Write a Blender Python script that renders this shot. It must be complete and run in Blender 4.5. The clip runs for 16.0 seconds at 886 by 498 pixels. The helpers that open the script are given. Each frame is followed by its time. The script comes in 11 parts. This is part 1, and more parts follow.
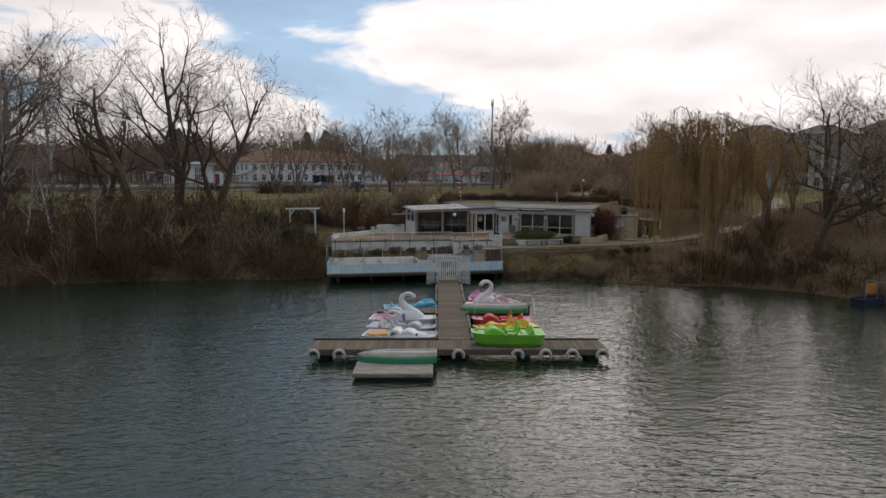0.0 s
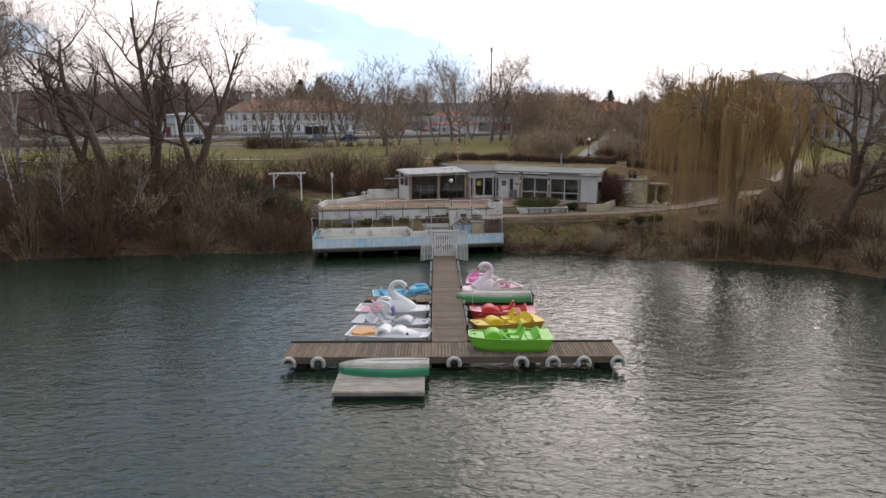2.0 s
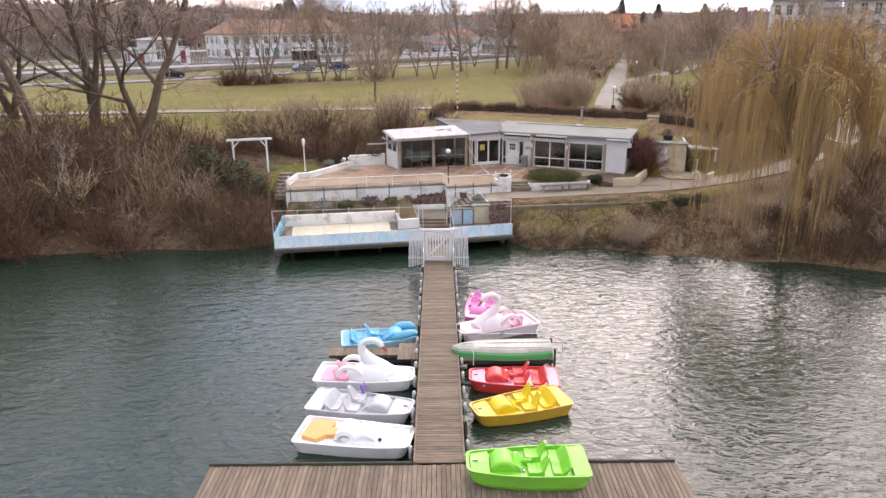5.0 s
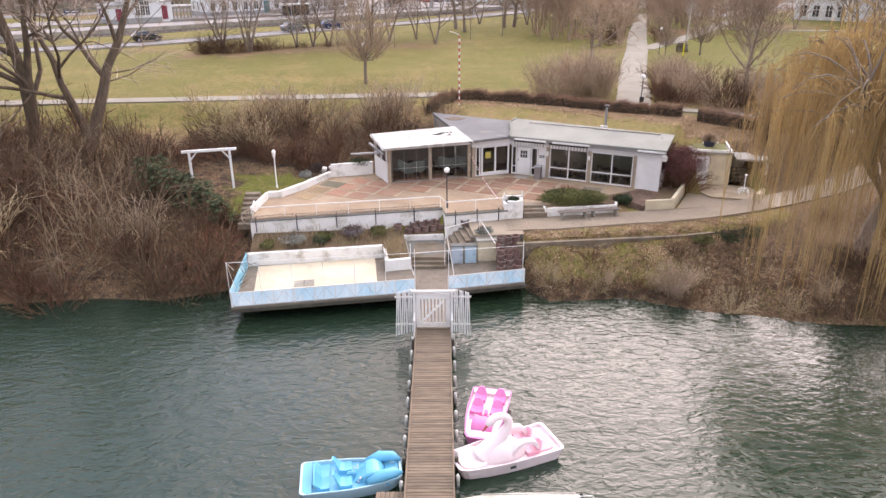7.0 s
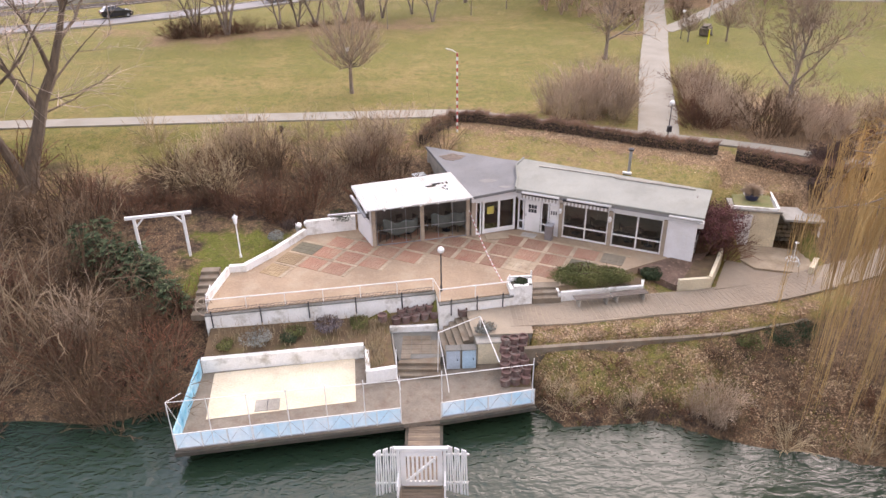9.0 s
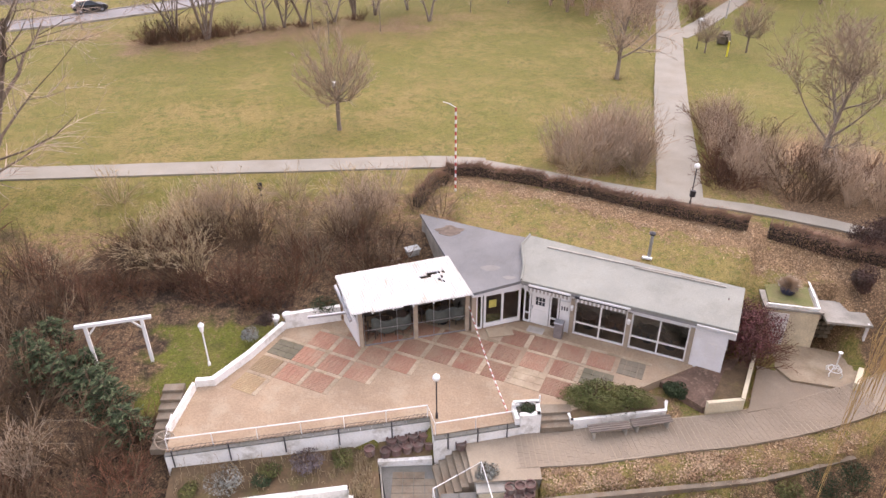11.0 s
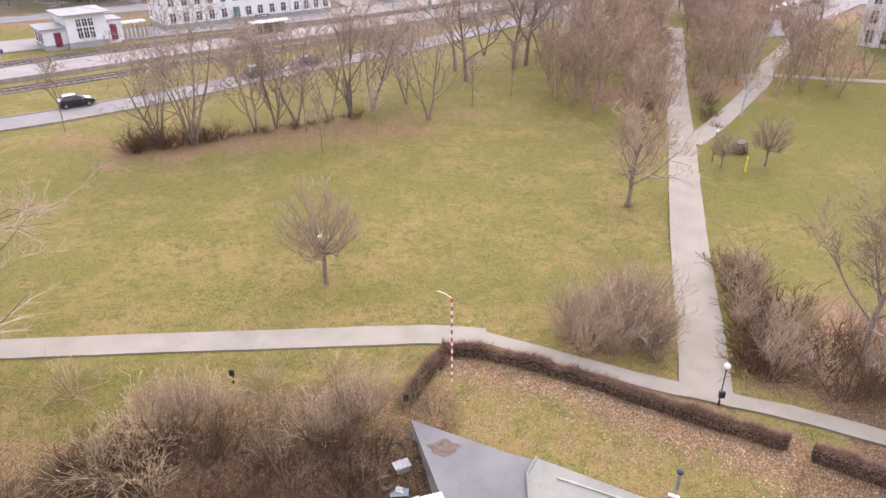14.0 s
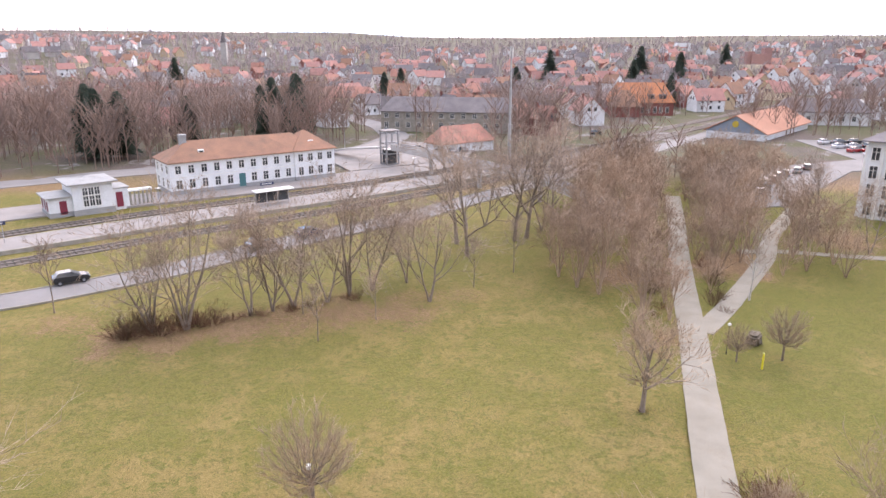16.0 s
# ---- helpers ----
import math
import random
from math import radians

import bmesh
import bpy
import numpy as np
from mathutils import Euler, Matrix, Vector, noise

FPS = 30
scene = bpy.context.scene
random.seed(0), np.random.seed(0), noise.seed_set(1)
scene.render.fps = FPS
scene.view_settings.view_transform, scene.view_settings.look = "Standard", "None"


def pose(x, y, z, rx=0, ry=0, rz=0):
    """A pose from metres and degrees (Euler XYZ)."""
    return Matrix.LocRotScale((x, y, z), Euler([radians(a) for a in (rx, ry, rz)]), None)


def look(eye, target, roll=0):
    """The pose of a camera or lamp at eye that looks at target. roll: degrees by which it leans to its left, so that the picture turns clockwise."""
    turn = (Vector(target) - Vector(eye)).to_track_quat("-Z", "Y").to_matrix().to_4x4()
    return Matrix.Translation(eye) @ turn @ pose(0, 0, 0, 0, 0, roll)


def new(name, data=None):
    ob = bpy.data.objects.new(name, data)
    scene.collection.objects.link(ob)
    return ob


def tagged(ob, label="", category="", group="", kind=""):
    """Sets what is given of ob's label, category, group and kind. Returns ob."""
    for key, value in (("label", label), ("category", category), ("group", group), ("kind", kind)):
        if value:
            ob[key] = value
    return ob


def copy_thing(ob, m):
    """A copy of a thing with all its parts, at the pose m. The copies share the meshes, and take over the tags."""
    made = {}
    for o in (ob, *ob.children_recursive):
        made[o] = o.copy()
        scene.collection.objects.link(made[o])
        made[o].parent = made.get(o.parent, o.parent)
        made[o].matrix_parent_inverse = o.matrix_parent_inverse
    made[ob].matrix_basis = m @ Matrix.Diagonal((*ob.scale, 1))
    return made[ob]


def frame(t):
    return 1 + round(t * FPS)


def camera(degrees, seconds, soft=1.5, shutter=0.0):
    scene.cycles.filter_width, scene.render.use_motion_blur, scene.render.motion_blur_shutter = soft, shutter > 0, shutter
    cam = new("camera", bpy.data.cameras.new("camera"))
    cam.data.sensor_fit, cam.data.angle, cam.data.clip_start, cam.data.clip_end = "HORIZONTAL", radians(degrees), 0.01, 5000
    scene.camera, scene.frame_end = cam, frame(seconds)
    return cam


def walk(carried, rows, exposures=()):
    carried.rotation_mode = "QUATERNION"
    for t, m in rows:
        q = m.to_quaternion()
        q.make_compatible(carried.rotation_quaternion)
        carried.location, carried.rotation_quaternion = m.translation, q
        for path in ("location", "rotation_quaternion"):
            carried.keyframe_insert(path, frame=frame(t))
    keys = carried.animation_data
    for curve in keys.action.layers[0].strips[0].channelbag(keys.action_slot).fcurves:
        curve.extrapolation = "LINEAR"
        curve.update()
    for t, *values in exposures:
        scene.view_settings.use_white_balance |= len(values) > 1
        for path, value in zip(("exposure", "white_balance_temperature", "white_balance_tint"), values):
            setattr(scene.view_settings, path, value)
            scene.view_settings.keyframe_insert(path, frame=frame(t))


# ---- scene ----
cam = camera(65.0, 16.0)
PATH = [
    (0, (-0.873, -34.584, 9.104), (-0.857, -32.596, 8.885), 0.1),
    (0.5, (-0.806, -33.479, 9.396), (-0.789, -31.496, 9.139), 0.2),
    (1, (-0.717, -32.463, 9.794), (-0.7, -30.485, 9.498), -0.0),
    (1.5, (-0.679, -31.239, 10.188), (-0.661, -29.267, 9.854), 0.0),
    (2, (-0.624, -29.834, 10.588), (-0.603, -27.87, 10.215), -0.0),
    (2.5, (-0.491, -28.398, 11.039), (-0.472, -26.442, 10.626), -0.2),
    (3, (-0.465, -26.69, 11.433), (-0.446, -24.741, 10.983), -0.1),
    (5.5, (0.208, -16.019, 14.284), (0.216, -14.129, 13.628), -0.4),
    (6, (0.321, -13.61, 14.973), (0.326, -11.736, 14.276), -0.4),
    (6.5, (0.382, -11.187, 15.663), (0.385, -9.326, 14.93), -0.4),
    (7, (0.507, -8.744, 16.333), (0.505, -6.895, 15.57), -0.4),
    (7.5, (0.7, -6.377, 17.214), (0.692, -4.543, 16.417), -0.5),
    (8, (0.74, -4.086, 18.196), (0.734, -2.266, 17.368), -0.5),
    (8.2, (0.835, -3.096, 18.673), (0.826, -1.284, 17.826), -0.6),
    (10.5, (0.996, 6.213, 23.549), (0.996, 7.946, 22.551), -0.4),
    (11, (1.029, 7.994, 24.558), (1.029, 9.717, 23.542), -0.3),
    (11.5, (1.224, 9.617, 25.493), (1.216, 11.341, 24.48), -0.5),
    (12, (1.33, 11.167, 26.42), (1.32, 12.892, 25.407), -0.5),
    (12.5, (1.436, 12.642, 27.331), (1.424, 14.367, 26.32), -0.5),
    (13, (1.475, 14.086, 28.25), (1.464, 15.822, 27.257), -0.5),
    (13.5, (1.541, 15.33, 29.165), (1.53, 17.081, 28.199), -0.4),
    (14, (1.59, 16.628, 30.045), (1.578, 18.395, 29.108), -0.4),
    (14.5, (1.562, 17.822, 31.004), (1.55, 19.626, 30.141), -0.3),
    (15, (1.602, 19.061, 31.888), (1.589, 20.906, 31.115), -0.2),
    (15.5, (1.507, 20.166, 32.81), (1.497, 22.049, 32.136), -0.1),
    (16, (1.507, 21.317, 33.689), (1.495, 23.233, 33.116), -0.1),
]

EXPOSURE = [(0, -1.93, 6650, 15), (1.5, -1.46, 6700, 18), (2.5, -1.0, 6750, 20), (5.5, -0.06, 6950, 27), (8, 0.1, 7000, 29), (11, 0.08, 7050, 32), (13, 0.1, 6950, 32), (14.5, 0.24, 6850, 31), (15.5, 0.26, 6800, 30), (16, 0.1, 6750, 28)]
walk(cam, [(t, look(eye, target, roll)) for t, eye, target, roll in PATH], EXPOSURE)

# exposure: the camera opens up as the bright sky leaves the picture

# ---------------------------------------------------------------- light
SUN_EL, SUN_AZ = radians(28), radians(23)      # azimuth to the right of +y

world = bpy.data.worlds.new("world")
scene.world = world
world.use_nodes = True
wn, wl = world.node_tree.nodes, world.node_tree.links
wn.clear()
w_out = wn.new("ShaderNodeOutputWorld")
sky = wn.new("ShaderNodeTexSky")
sky.sky_type = "NISHITA"
sky.sun_disc = False
sky.sun_elevation, sky.sun_rotation = SUN_EL, SUN_AZ
sky.air_density, sky.dust_density = 1.0, 0.6
bg_sky = wn.new("ShaderNodeBackground")
bg_sky.inputs["Strength"].default_value = 0.15
wl.new(sky.outputs[0], bg_sky.inputs["Color"])
tc = wn.new("ShaderNodeTexCoord")
mp = wn.new("ShaderNodeMapping")
mp.inputs["Scale"].default_value = (1.0, 1.0, 3.2)
mp.inputs["Location"].default_value = (1.7, -0.8, 0.2)
wl.new(tc.outputs["Generated"], mp.inputs["Vector"])
cl = wn.new("ShaderNodeTexNoise")
cl.inputs["Scale"].default_value = 3.6
cl.inputs["Detail"].default_value = 9.0
cl.inputs["Roughness"].default_value = 0.55
cl.inputs["Distortion"].default_value = 0.25
wl.new(mp.outputs[0], cl.inputs["Vector"])
# a thicker veil of cloud towards the sun
sep = wn.new("ShaderNodeVectorMath")
sep.operation = "DOT_PRODUCT"
sep.inputs[1].default_value = (math.sin(SUN_AZ) * math.cos(SUN_EL), math.cos(SUN_AZ) * math.cos(SUN_EL), math.sin(SUN_EL))
wl.new(tc.outputs["Generated"], sep.inputs[0])
veil = wn.new("ShaderNodeMapRange")
veil.inputs["From Min"].default_value, veil.inputs["From Max"].default_value = 0.84, 1.0
veil.inputs["To Min"].default_value, veil.inputs["To Max"].default_value = 0.0, 0.42
wl.new(sep.outputs["Value"], veil.inputs["Value"])
addv = wn.new("ShaderNodeMath")
addv.operation = "ADD"
wl.new(cl.outputs["Fac"], addv.inputs[0])
wl.new(veil.outputs[0], addv.inputs[1])
ramp = wn.new("ShaderNodeMapRange")
ramp.inputs["From Min"].default_value, ramp.inputs["From Max"].default_value = 0.47, 0.55
wl.new(addv.outputs[0], ramp.inputs["Value"])
cl2 = wn.new("ShaderNodeTexNoise")
cl2.inputs["Scale"].default_value = 5.0
cl2.inputs["Detail"].default_value = 7.0
wl.new(mp.outputs[0], cl2.inputs["Vector"])
shade = wn.new("ShaderNodeMapRange")
shade.inputs["From Min"].default_value, shade.inputs["From Max"].default_value = 0.3, 0.7
shade.inputs["To Min"].default_value, shade.inputs["To Max"].default_value = 1.65, 2.4
wl.new(cl2.outputs["Fac"], shade.inputs["Value"])
glare = wn.new("ShaderNodeMapRange")
glare.inputs["From Min"].default_value, glare.inputs["From Max"].default_value = 0.6, 1.0
glare.inputs["To Min"].default_value, glare.inputs["To Max"].default_value = 0.0, 0.2
wl.new(sep.outputs["Value"], glare.inputs["Value"])
sumb = wn.new("ShaderNodeMath")
sumb.operation = "ADD"
wl.new(shade.outputs[0], sumb.inputs[0])
wl.new(glare.outputs[0], sumb.inputs[1])
bg_cloud = wn.new("ShaderNodeBackground")
thick = wn.new("ShaderNodeMix")
thick.data_type = "RGBA"
thick.inputs["A"].default_value, thick.inputs["B"].default_value = (0.5, 0.74, 1.0, 1), (1.0, 0.98, 0.962, 1)
wl.new(ramp.outputs[0], thick.inputs["Factor"])
wl.new(thick.outputs["Result"], bg_cloud.inputs["Color"])
# clouds are brighter on the sun's side of the sky than behind the camera
side = wn.new("ShaderNodeMapRange")
side.inputs["From Min"].default_value, side.inputs["From Max"].default_value = -0.9, 0.8
side.inputs["To Min"].default_value, side.inputs["To Max"].default_value = 0.48, 1.75
wl.new(sep.outputs["Value"], side.inputs["Value"])
lit = wn.new("ShaderNodeMath")
lit.operation = "MULTIPLY"
wl.new(sumb.outputs[0], lit.inputs[0])
wl.new(side.outputs[0], lit.inputs[1])
wl.new(lit.outputs[0], bg_cloud.inputs["Strength"])
mixw = wn.new("ShaderNodeMixShader")
cover = wn.new("ShaderNodeMapRange")
cover.inputs["To Min"].default_value = 0.7
wl.new(ramp.outputs[0], cover.inputs["Value"])
wl.new(cover.outputs[0], mixw.inputs[0])
wl.new(bg_sky.outputs[0], mixw.inputs[1])
wl.new(bg_cloud.outputs[0], mixw.inputs[2])
wl.new(mixw.outputs[0], w_out.inputs["Surface"])

sun_data = bpy.data.lights.new("sun", "SUN")
sun_data.energy, sun_data.angle, sun_data.color = 1.3, radians(36), (1.0, 0.95, 0.88)
sun_ob = new("sun", sun_data)
sd = Vector((math.sin(SUN_AZ) * math.cos(SUN_EL), math.cos(SUN_AZ) * math.cos(SUN_EL), math.sin(SUN_EL)))
sun_ob.matrix_basis = look(sd * 300, (0, 0, 0))

# ---------------------------------------------------------------- mesh tools
class Geo:
    """Collects vertices and faces for one mesh."""

    def __init__(self):
        self.v, self.f, self.m = [], [], []

    def add(self, verts, faces, mi=0):
        n = len(self.v)
        self.v.extend([tuple(p) for p in verts])
        self.f.extend([tuple(i + n for i in f) for f in faces])
        self.m.extend([mi] * len(faces))
        return self

    def box(self, c, s, rz=0.0, mi=0, bevel=0.0, rx=0.0, ry=0.0):
        hx, hy, hz = s[0] / 2, s[1] / 2, s[2] / 2
        b = min(bevel, hx * 0.9, hy * 0.9, hz * 0.9)
        if b <= 0:
            pts = [(x, y, z) for z in (-hz, hz) for y in (-hy, hy) for x in (-hx, hx)]
            fs = [(0, 2, 3, 1), (4, 5, 7, 6), (0, 1, 5, 4), (2, 6, 7, 3), (0, 4, 6, 2), (1, 3, 7, 5)]
        else:
            pts = []
            for z, i in ((-hz, b), (-hz + b, 0), (hz - b, 0), (hz, b)):
                pts += [(-hx + i, -hy + i, z), (hx - i, -hy + i, z), (hx - i, hy - i, z), (-hx + i, hy - i, z)]
            fs = [(3, 2, 1, 0), (12, 13, 14, 15)]
            for k in range(3):
                for j in range(4):
                    a, c2 = k * 4 + j, k * 4 + (j + 1) % 4
                    fs.append((a, c2, c2 + 4, a + 4))
        r = Euler((rx, ry, rz)).to_matrix()
        o = Vector(c)
        return self.add([o + r @ Vector(p) for p in pts], fs, mi)

    def tube(self, pts, radii, n=6, mi=0, caps=True, squash=1.0):
        pts = [Vector(p) for p in pts]
        if isinstance(radii, (int, float)):
            radii = [radii] * len(pts)
        base, ref = len(self.v), None
        for i, p in enumerate(pts):
            d = (pts[min(i + 1, len(pts) - 1)] - pts[max(i - 1, 0)])
            d = d.normalized() if d.length > 1e-9 else Vector((0, 0, 1))
            if ref is None:
                ref = d.orthogonal().normalized()
            a = (ref - d * ref.dot(d))
            a = a.normalized() if a.length > 1e-6 else d.orthogonal().normalized()
            ref, b = a, d.cross(a)
            for k in range(n):
                t = 2 * math.pi * k / n
                self.v.append(tuple(p + (a * math.cos(t) + b * math.sin(t) * squash) * radii[i]))
        for i in range(len(pts) - 1):
            for k in range(n):
                a, b = base + i * n + k, base + i * n + (k + 1) % n
                self.f.append((a, b, b + n, a + n))
                self.m.append(mi)
        if caps:
            self.f.append(tuple(base + k for k in reversed(range(n))))
            self.f.append(tuple(base + (len(pts) - 1) * n + k for k in range(n)))
            self.m += [mi, mi]
        return self

    def cyl(self, c, r, h, n=12, mi=0, r2=None):
        c = Vector(c)
        return self.tube([c, c + Vector((0, 0, h))], [r, r if r2 is None else r2], n, mi)

    def loft(self, rings, mi=0, closed=True, cap0=True, cap1=True):
        """Rings of the same number of points, joined one to the next."""
        base, n = len(self.v), len(rings[0])
        for ring in rings:
            self.v.extend([tuple(p) for p in ring])
        for i in range(len(rings) - 1):
            for k in range(n if closed else n - 1):
                a, b = base + i * n + k, base + i * n + (k + 1) % n
                self.f.append((a, b, b + n, a + n))
                self.m.append(mi)
        if cap0:
            self.f.append(tuple(base + k for k in reversed(range(n))))
            self.m.append(mi)
        if cap1:
            self.f.append(tuple(base + (len(rings) - 1) * n + k for k in range(n)))
            self.m.append(mi)
        return self

    def ball(self, c, r, n=12, k=8, mi=0, sz=1.0):
        c, rings = Vector(c), []
        for i in range(k + 1):
            a = -math.pi / 2 + math.pi * i / k
            rr = max(math.cos(a), 0.02) * r
            rings.append([c + Vector((rr * math.cos(2 * math.pi * j / n), rr * math.sin(2 * math.pi * j / n), r * sz * math.sin(a))) for j in range(n)])
        return self.loft(rings, mi)

    def prism(self, poly, z0, z1, mi=0):
        """A plan polygon (counter-clockwise) raised from z0 to z1; z may be a function of x, y."""
        f0 = z0 if callable(z0) else (lambda x, y: z0)
        f1 = z1 if callable(z1) else (lambda x, y: z1)
        n = len(poly)
        vs = [(x, y, f0(x, y)) for x, y in poly] + [(x, y, f1(x, y)) for x, y in poly]
        fs = [tuple(reversed(range(n))), tuple(range(n, 2 * n))] + [(i, (i + 1) % n, n + (i + 1) % n, n + i) for i in range(n)]
        return self.add(vs, fs, mi)

    def wall(self, a, b, z0, z1, t, mi=0):
        """An upright wall from a to b in plan, thickness t to its left."""
        d = Vector((b[0] - a[0], b[1] - a[1]))
        nrm = Vector((-d.y, d.x)).normalized() * t
        return self.prism([a, b, (b[0] + nrm.x, b[1] + nrm.y), (a[0] + nrm.x, a[1] + nrm.y)], z0, z1, mi)

    def mesh(self, name, mats, smooth=False):
        me = bpy.data.meshes.new(name)
        me.from_pydata(self.v, [], self.f)
        for mm in (mats if isinstance(mats, (list, tuple)) else [mats]):
            me.materials.append(mm)
        if any(self.m):
            me.polygons.foreach_set("material_index", self.m)
        if smooth:
            me.polygons.foreach_set("use_smooth", [True] * len(self.f))
        me.update()
        return me


def thing(name, m=None, label="", category="", group="", kind=""):
    """An Empty that carries the parts of a thing."""
    ob = new(name)
    ob.empty_display_size = 0.1
    if m is not None:
        ob.matrix_basis = m
    return tagged(ob, label, category, group, kind)


def part(name, g, material, parent, label="", smooth=False, m=None):
    """One mesh object under a thing or under a part."""
    me = g.mesh(name, material, smooth) if isinstance(g, Geo) else g
    ob = new(name, me)
    ob.parent = parent
    if m is not None:
        ob.matrix_basis = m
    if label:
        ob["label"] = label
    return ob


def solo(name, g, material, label, category="", group="", kind="", smooth=False, m=None):
    """A thing or a piece of the setting that is one mesh."""
    ob = new(name, g.mesh(name, material, smooth) if isinstance(g, Geo) else g)
    if m is not None:
        ob.matrix_basis = m
    return tagged(ob, label, category, group, kind)


def soften(ob, width=0.02, segments=2):
    md = ob.modifiers.new("bevel", "BEVEL")
    md.width, md.segments, md.limit_method = width, segments, "ANGLE"
    return ob


def inside(x, y, poly):
    hit, j = False, len(poly) - 1
    for i in range(len(poly)):
        (xi, yi), (xj, yj) = poly[i], poly[j]
        if (yi > y) != (yj > y) and x < (xj - xi) * (y - yi) / (yj - yi) + xi:
            hit = not hit
        j = i
    return hit


def lerp(a, b, t):
    return a + (b - a) * t


def smooth01(t):
    t = min(1.0, max(0.0, t))
    return t * t * (3 - 2 * t)


# ---------------------------------------------------------------- materials
def surface(name, a, b=None, scale=2.0, fine=30.0, rough=0.75, bump=0.15, metal=0.0, vary=0.0, stretch=(1, 1, 1),
            dirt=None, dirt_amount=0.5, dirt_scale=0.7, spec=0.4, islands=False, clear=0.0, grain=0.18):
    """Two colours mixed by a coarse noise, fine grain and relief, and if wanted stains of a third colour."""
    m = bpy.data.materials.new(name)
    m.use_nodes = True
    n, l = m.node_tree.nodes, m.node_tree.links
    bs = n["Principled BSDF"]
    b = b or tuple(c * 0.8 for c in a)
    tcn, mpn = n.new("ShaderNodeTexCoord"), n.new("ShaderNodeMapping")
    mpn.inputs["Scale"].default_value = stretch
    l.new(tcn.outputs["Object"], mpn.inputs["Vector"])
    vec = mpn.outputs[0]
    oi = n.new("ShaderNodeObjectInfo")
    if vary:
        off = n.new("ShaderNodeVectorMath")
        off.operation = "ADD"
        mul = n.new("ShaderNodeVectorMath")
        mul.operation = "SCALE"
        mul.inputs[0].default_value = (37.0, 51.0, 23.0)
        l.new(oi.outputs["Random"], mul.inputs["Scale"])
        l.new(vec, off.inputs[0])
        l.new(mul.outputs[0], off.inputs[1])
        vec = off.outputs[0]
    n1, n2 = n.new("ShaderNodeTexNoise"), n.new("ShaderNodeTexNoise")
    n1.inputs["Scale"].default_value, n1.inputs["Detail"].default_value = scale, 5.0
    n2.inputs["Scale"].default_value, n2.inputs["Detail"].default_value = fine, 4.0
    l.new(vec, n1.inputs["Vector"])
    l.new(vec, n2.inputs["Vector"])
    r1 = n.new("ShaderNodeMapRange")
    r1.inputs["From Min"].default_value, r1.inputs["From Max"].default_value = 0.32, 0.68
    l.new(n1.outputs["Fac"], r1.inputs["Value"])
    mx = n.new("ShaderNodeMix")
    mx.data_type = "RGBA"
    mx.inputs["A"].default_value, mx.inputs["B"].default_value = (*a, 1), (*b, 1)
    l.new(r1.outputs[0], mx.inputs["Factor"])
    col = mx.outputs["Result"]
    if dirt:
        n3 = n.new("ShaderNodeTexNoise")
        n3.inputs["Scale"].default_value, n3.inputs["Detail"].default_value = dirt_scale, 8.0
        n3.inputs["Roughness"].default_value = 0.65
        l.new(vec, n3.inputs["Vector"])
        r3 = n.new("ShaderNodeMapRange")
        r3.inputs["From Min"].default_value, r3.inputs["From Max"].default_value = 0.5, 0.72
        r3.inputs["To Max"].default_value = dirt_amount
        l.new(n3.outputs["Fac"], r3.inputs["Value"])
        md = n.new("ShaderNodeMix")
        md.data_type = "RGBA"
        md.inputs["B"].default_value = (*dirt, 1)
        l.new(r3.outputs[0], md.inputs["Factor"])
        l.new(col, md.inputs["A"])
        col = md.outputs["Result"]
    hs = n.new("ShaderNodeHueSaturation")
    r2 = n.new("ShaderNodeMapRange")
    r2.inputs["From Min"].default_value, r2.inputs["From Max"].default_value = 0.25, 0.75
    r2.inputs["To Min"].default_value, r2.inputs["To Max"].default_value = 1 - grain, 1 + grain
    l.new(n2.outputs["Fac"], r2.inputs["Value"])
    val = r2.outputs[0]
    if vary or islands:
        src = oi.outputs["Random"]
        if islands:
            src = n.new("ShaderNodeNewGeometry").outputs["Random Per Island"]
        rv = n.new("ShaderNodeMapRange")
        rv.inputs["To Min"].default_value, rv.inputs["To Max"].default_value = 1 - (vary or 0.2), 1 + (vary or 0.2)
        l.new(src, rv.inputs["Value"])
        mm = n.new("ShaderNodeMath")
        mm.operation = "MULTIPLY"
        l.new(val, mm.inputs[0])
        l.new(rv.outputs[0], mm.inputs[1])
        val = mm.outputs[0]
    l.new(val, hs.inputs["Value"])
    l.new(col, hs.inputs["Color"])
    l.new(hs.outputs[0], bs.inputs["Base Color"])
    bs.inputs["Roughness"].default_value, bs.inputs["Metallic"].default_value = rough, metal
    bs.inputs["Specular IOR Level"].default_value = spec
    bs.inputs["Coat Weight"].default_value = clear
    if bump:
        bp = n.new("ShaderNodeBump")
        bp.inputs["Strength"].default_value, bp.inputs["Distance"].default_value = bump, 0.02
        l.new(n2.outputs["Fac"], bp.inputs["Height"])
        l.new(bp.outputs[0], bs.inputs["Normal"])
    return m


def plain(name, c, rough=0.5, metal=0.0, spec=0.5):
    return surface(name, c, tuple(v * 0.88 for v in c), 3.0, 25.0, rough, 0.05, metal, 0.0, spec=spec, grain=0.06)


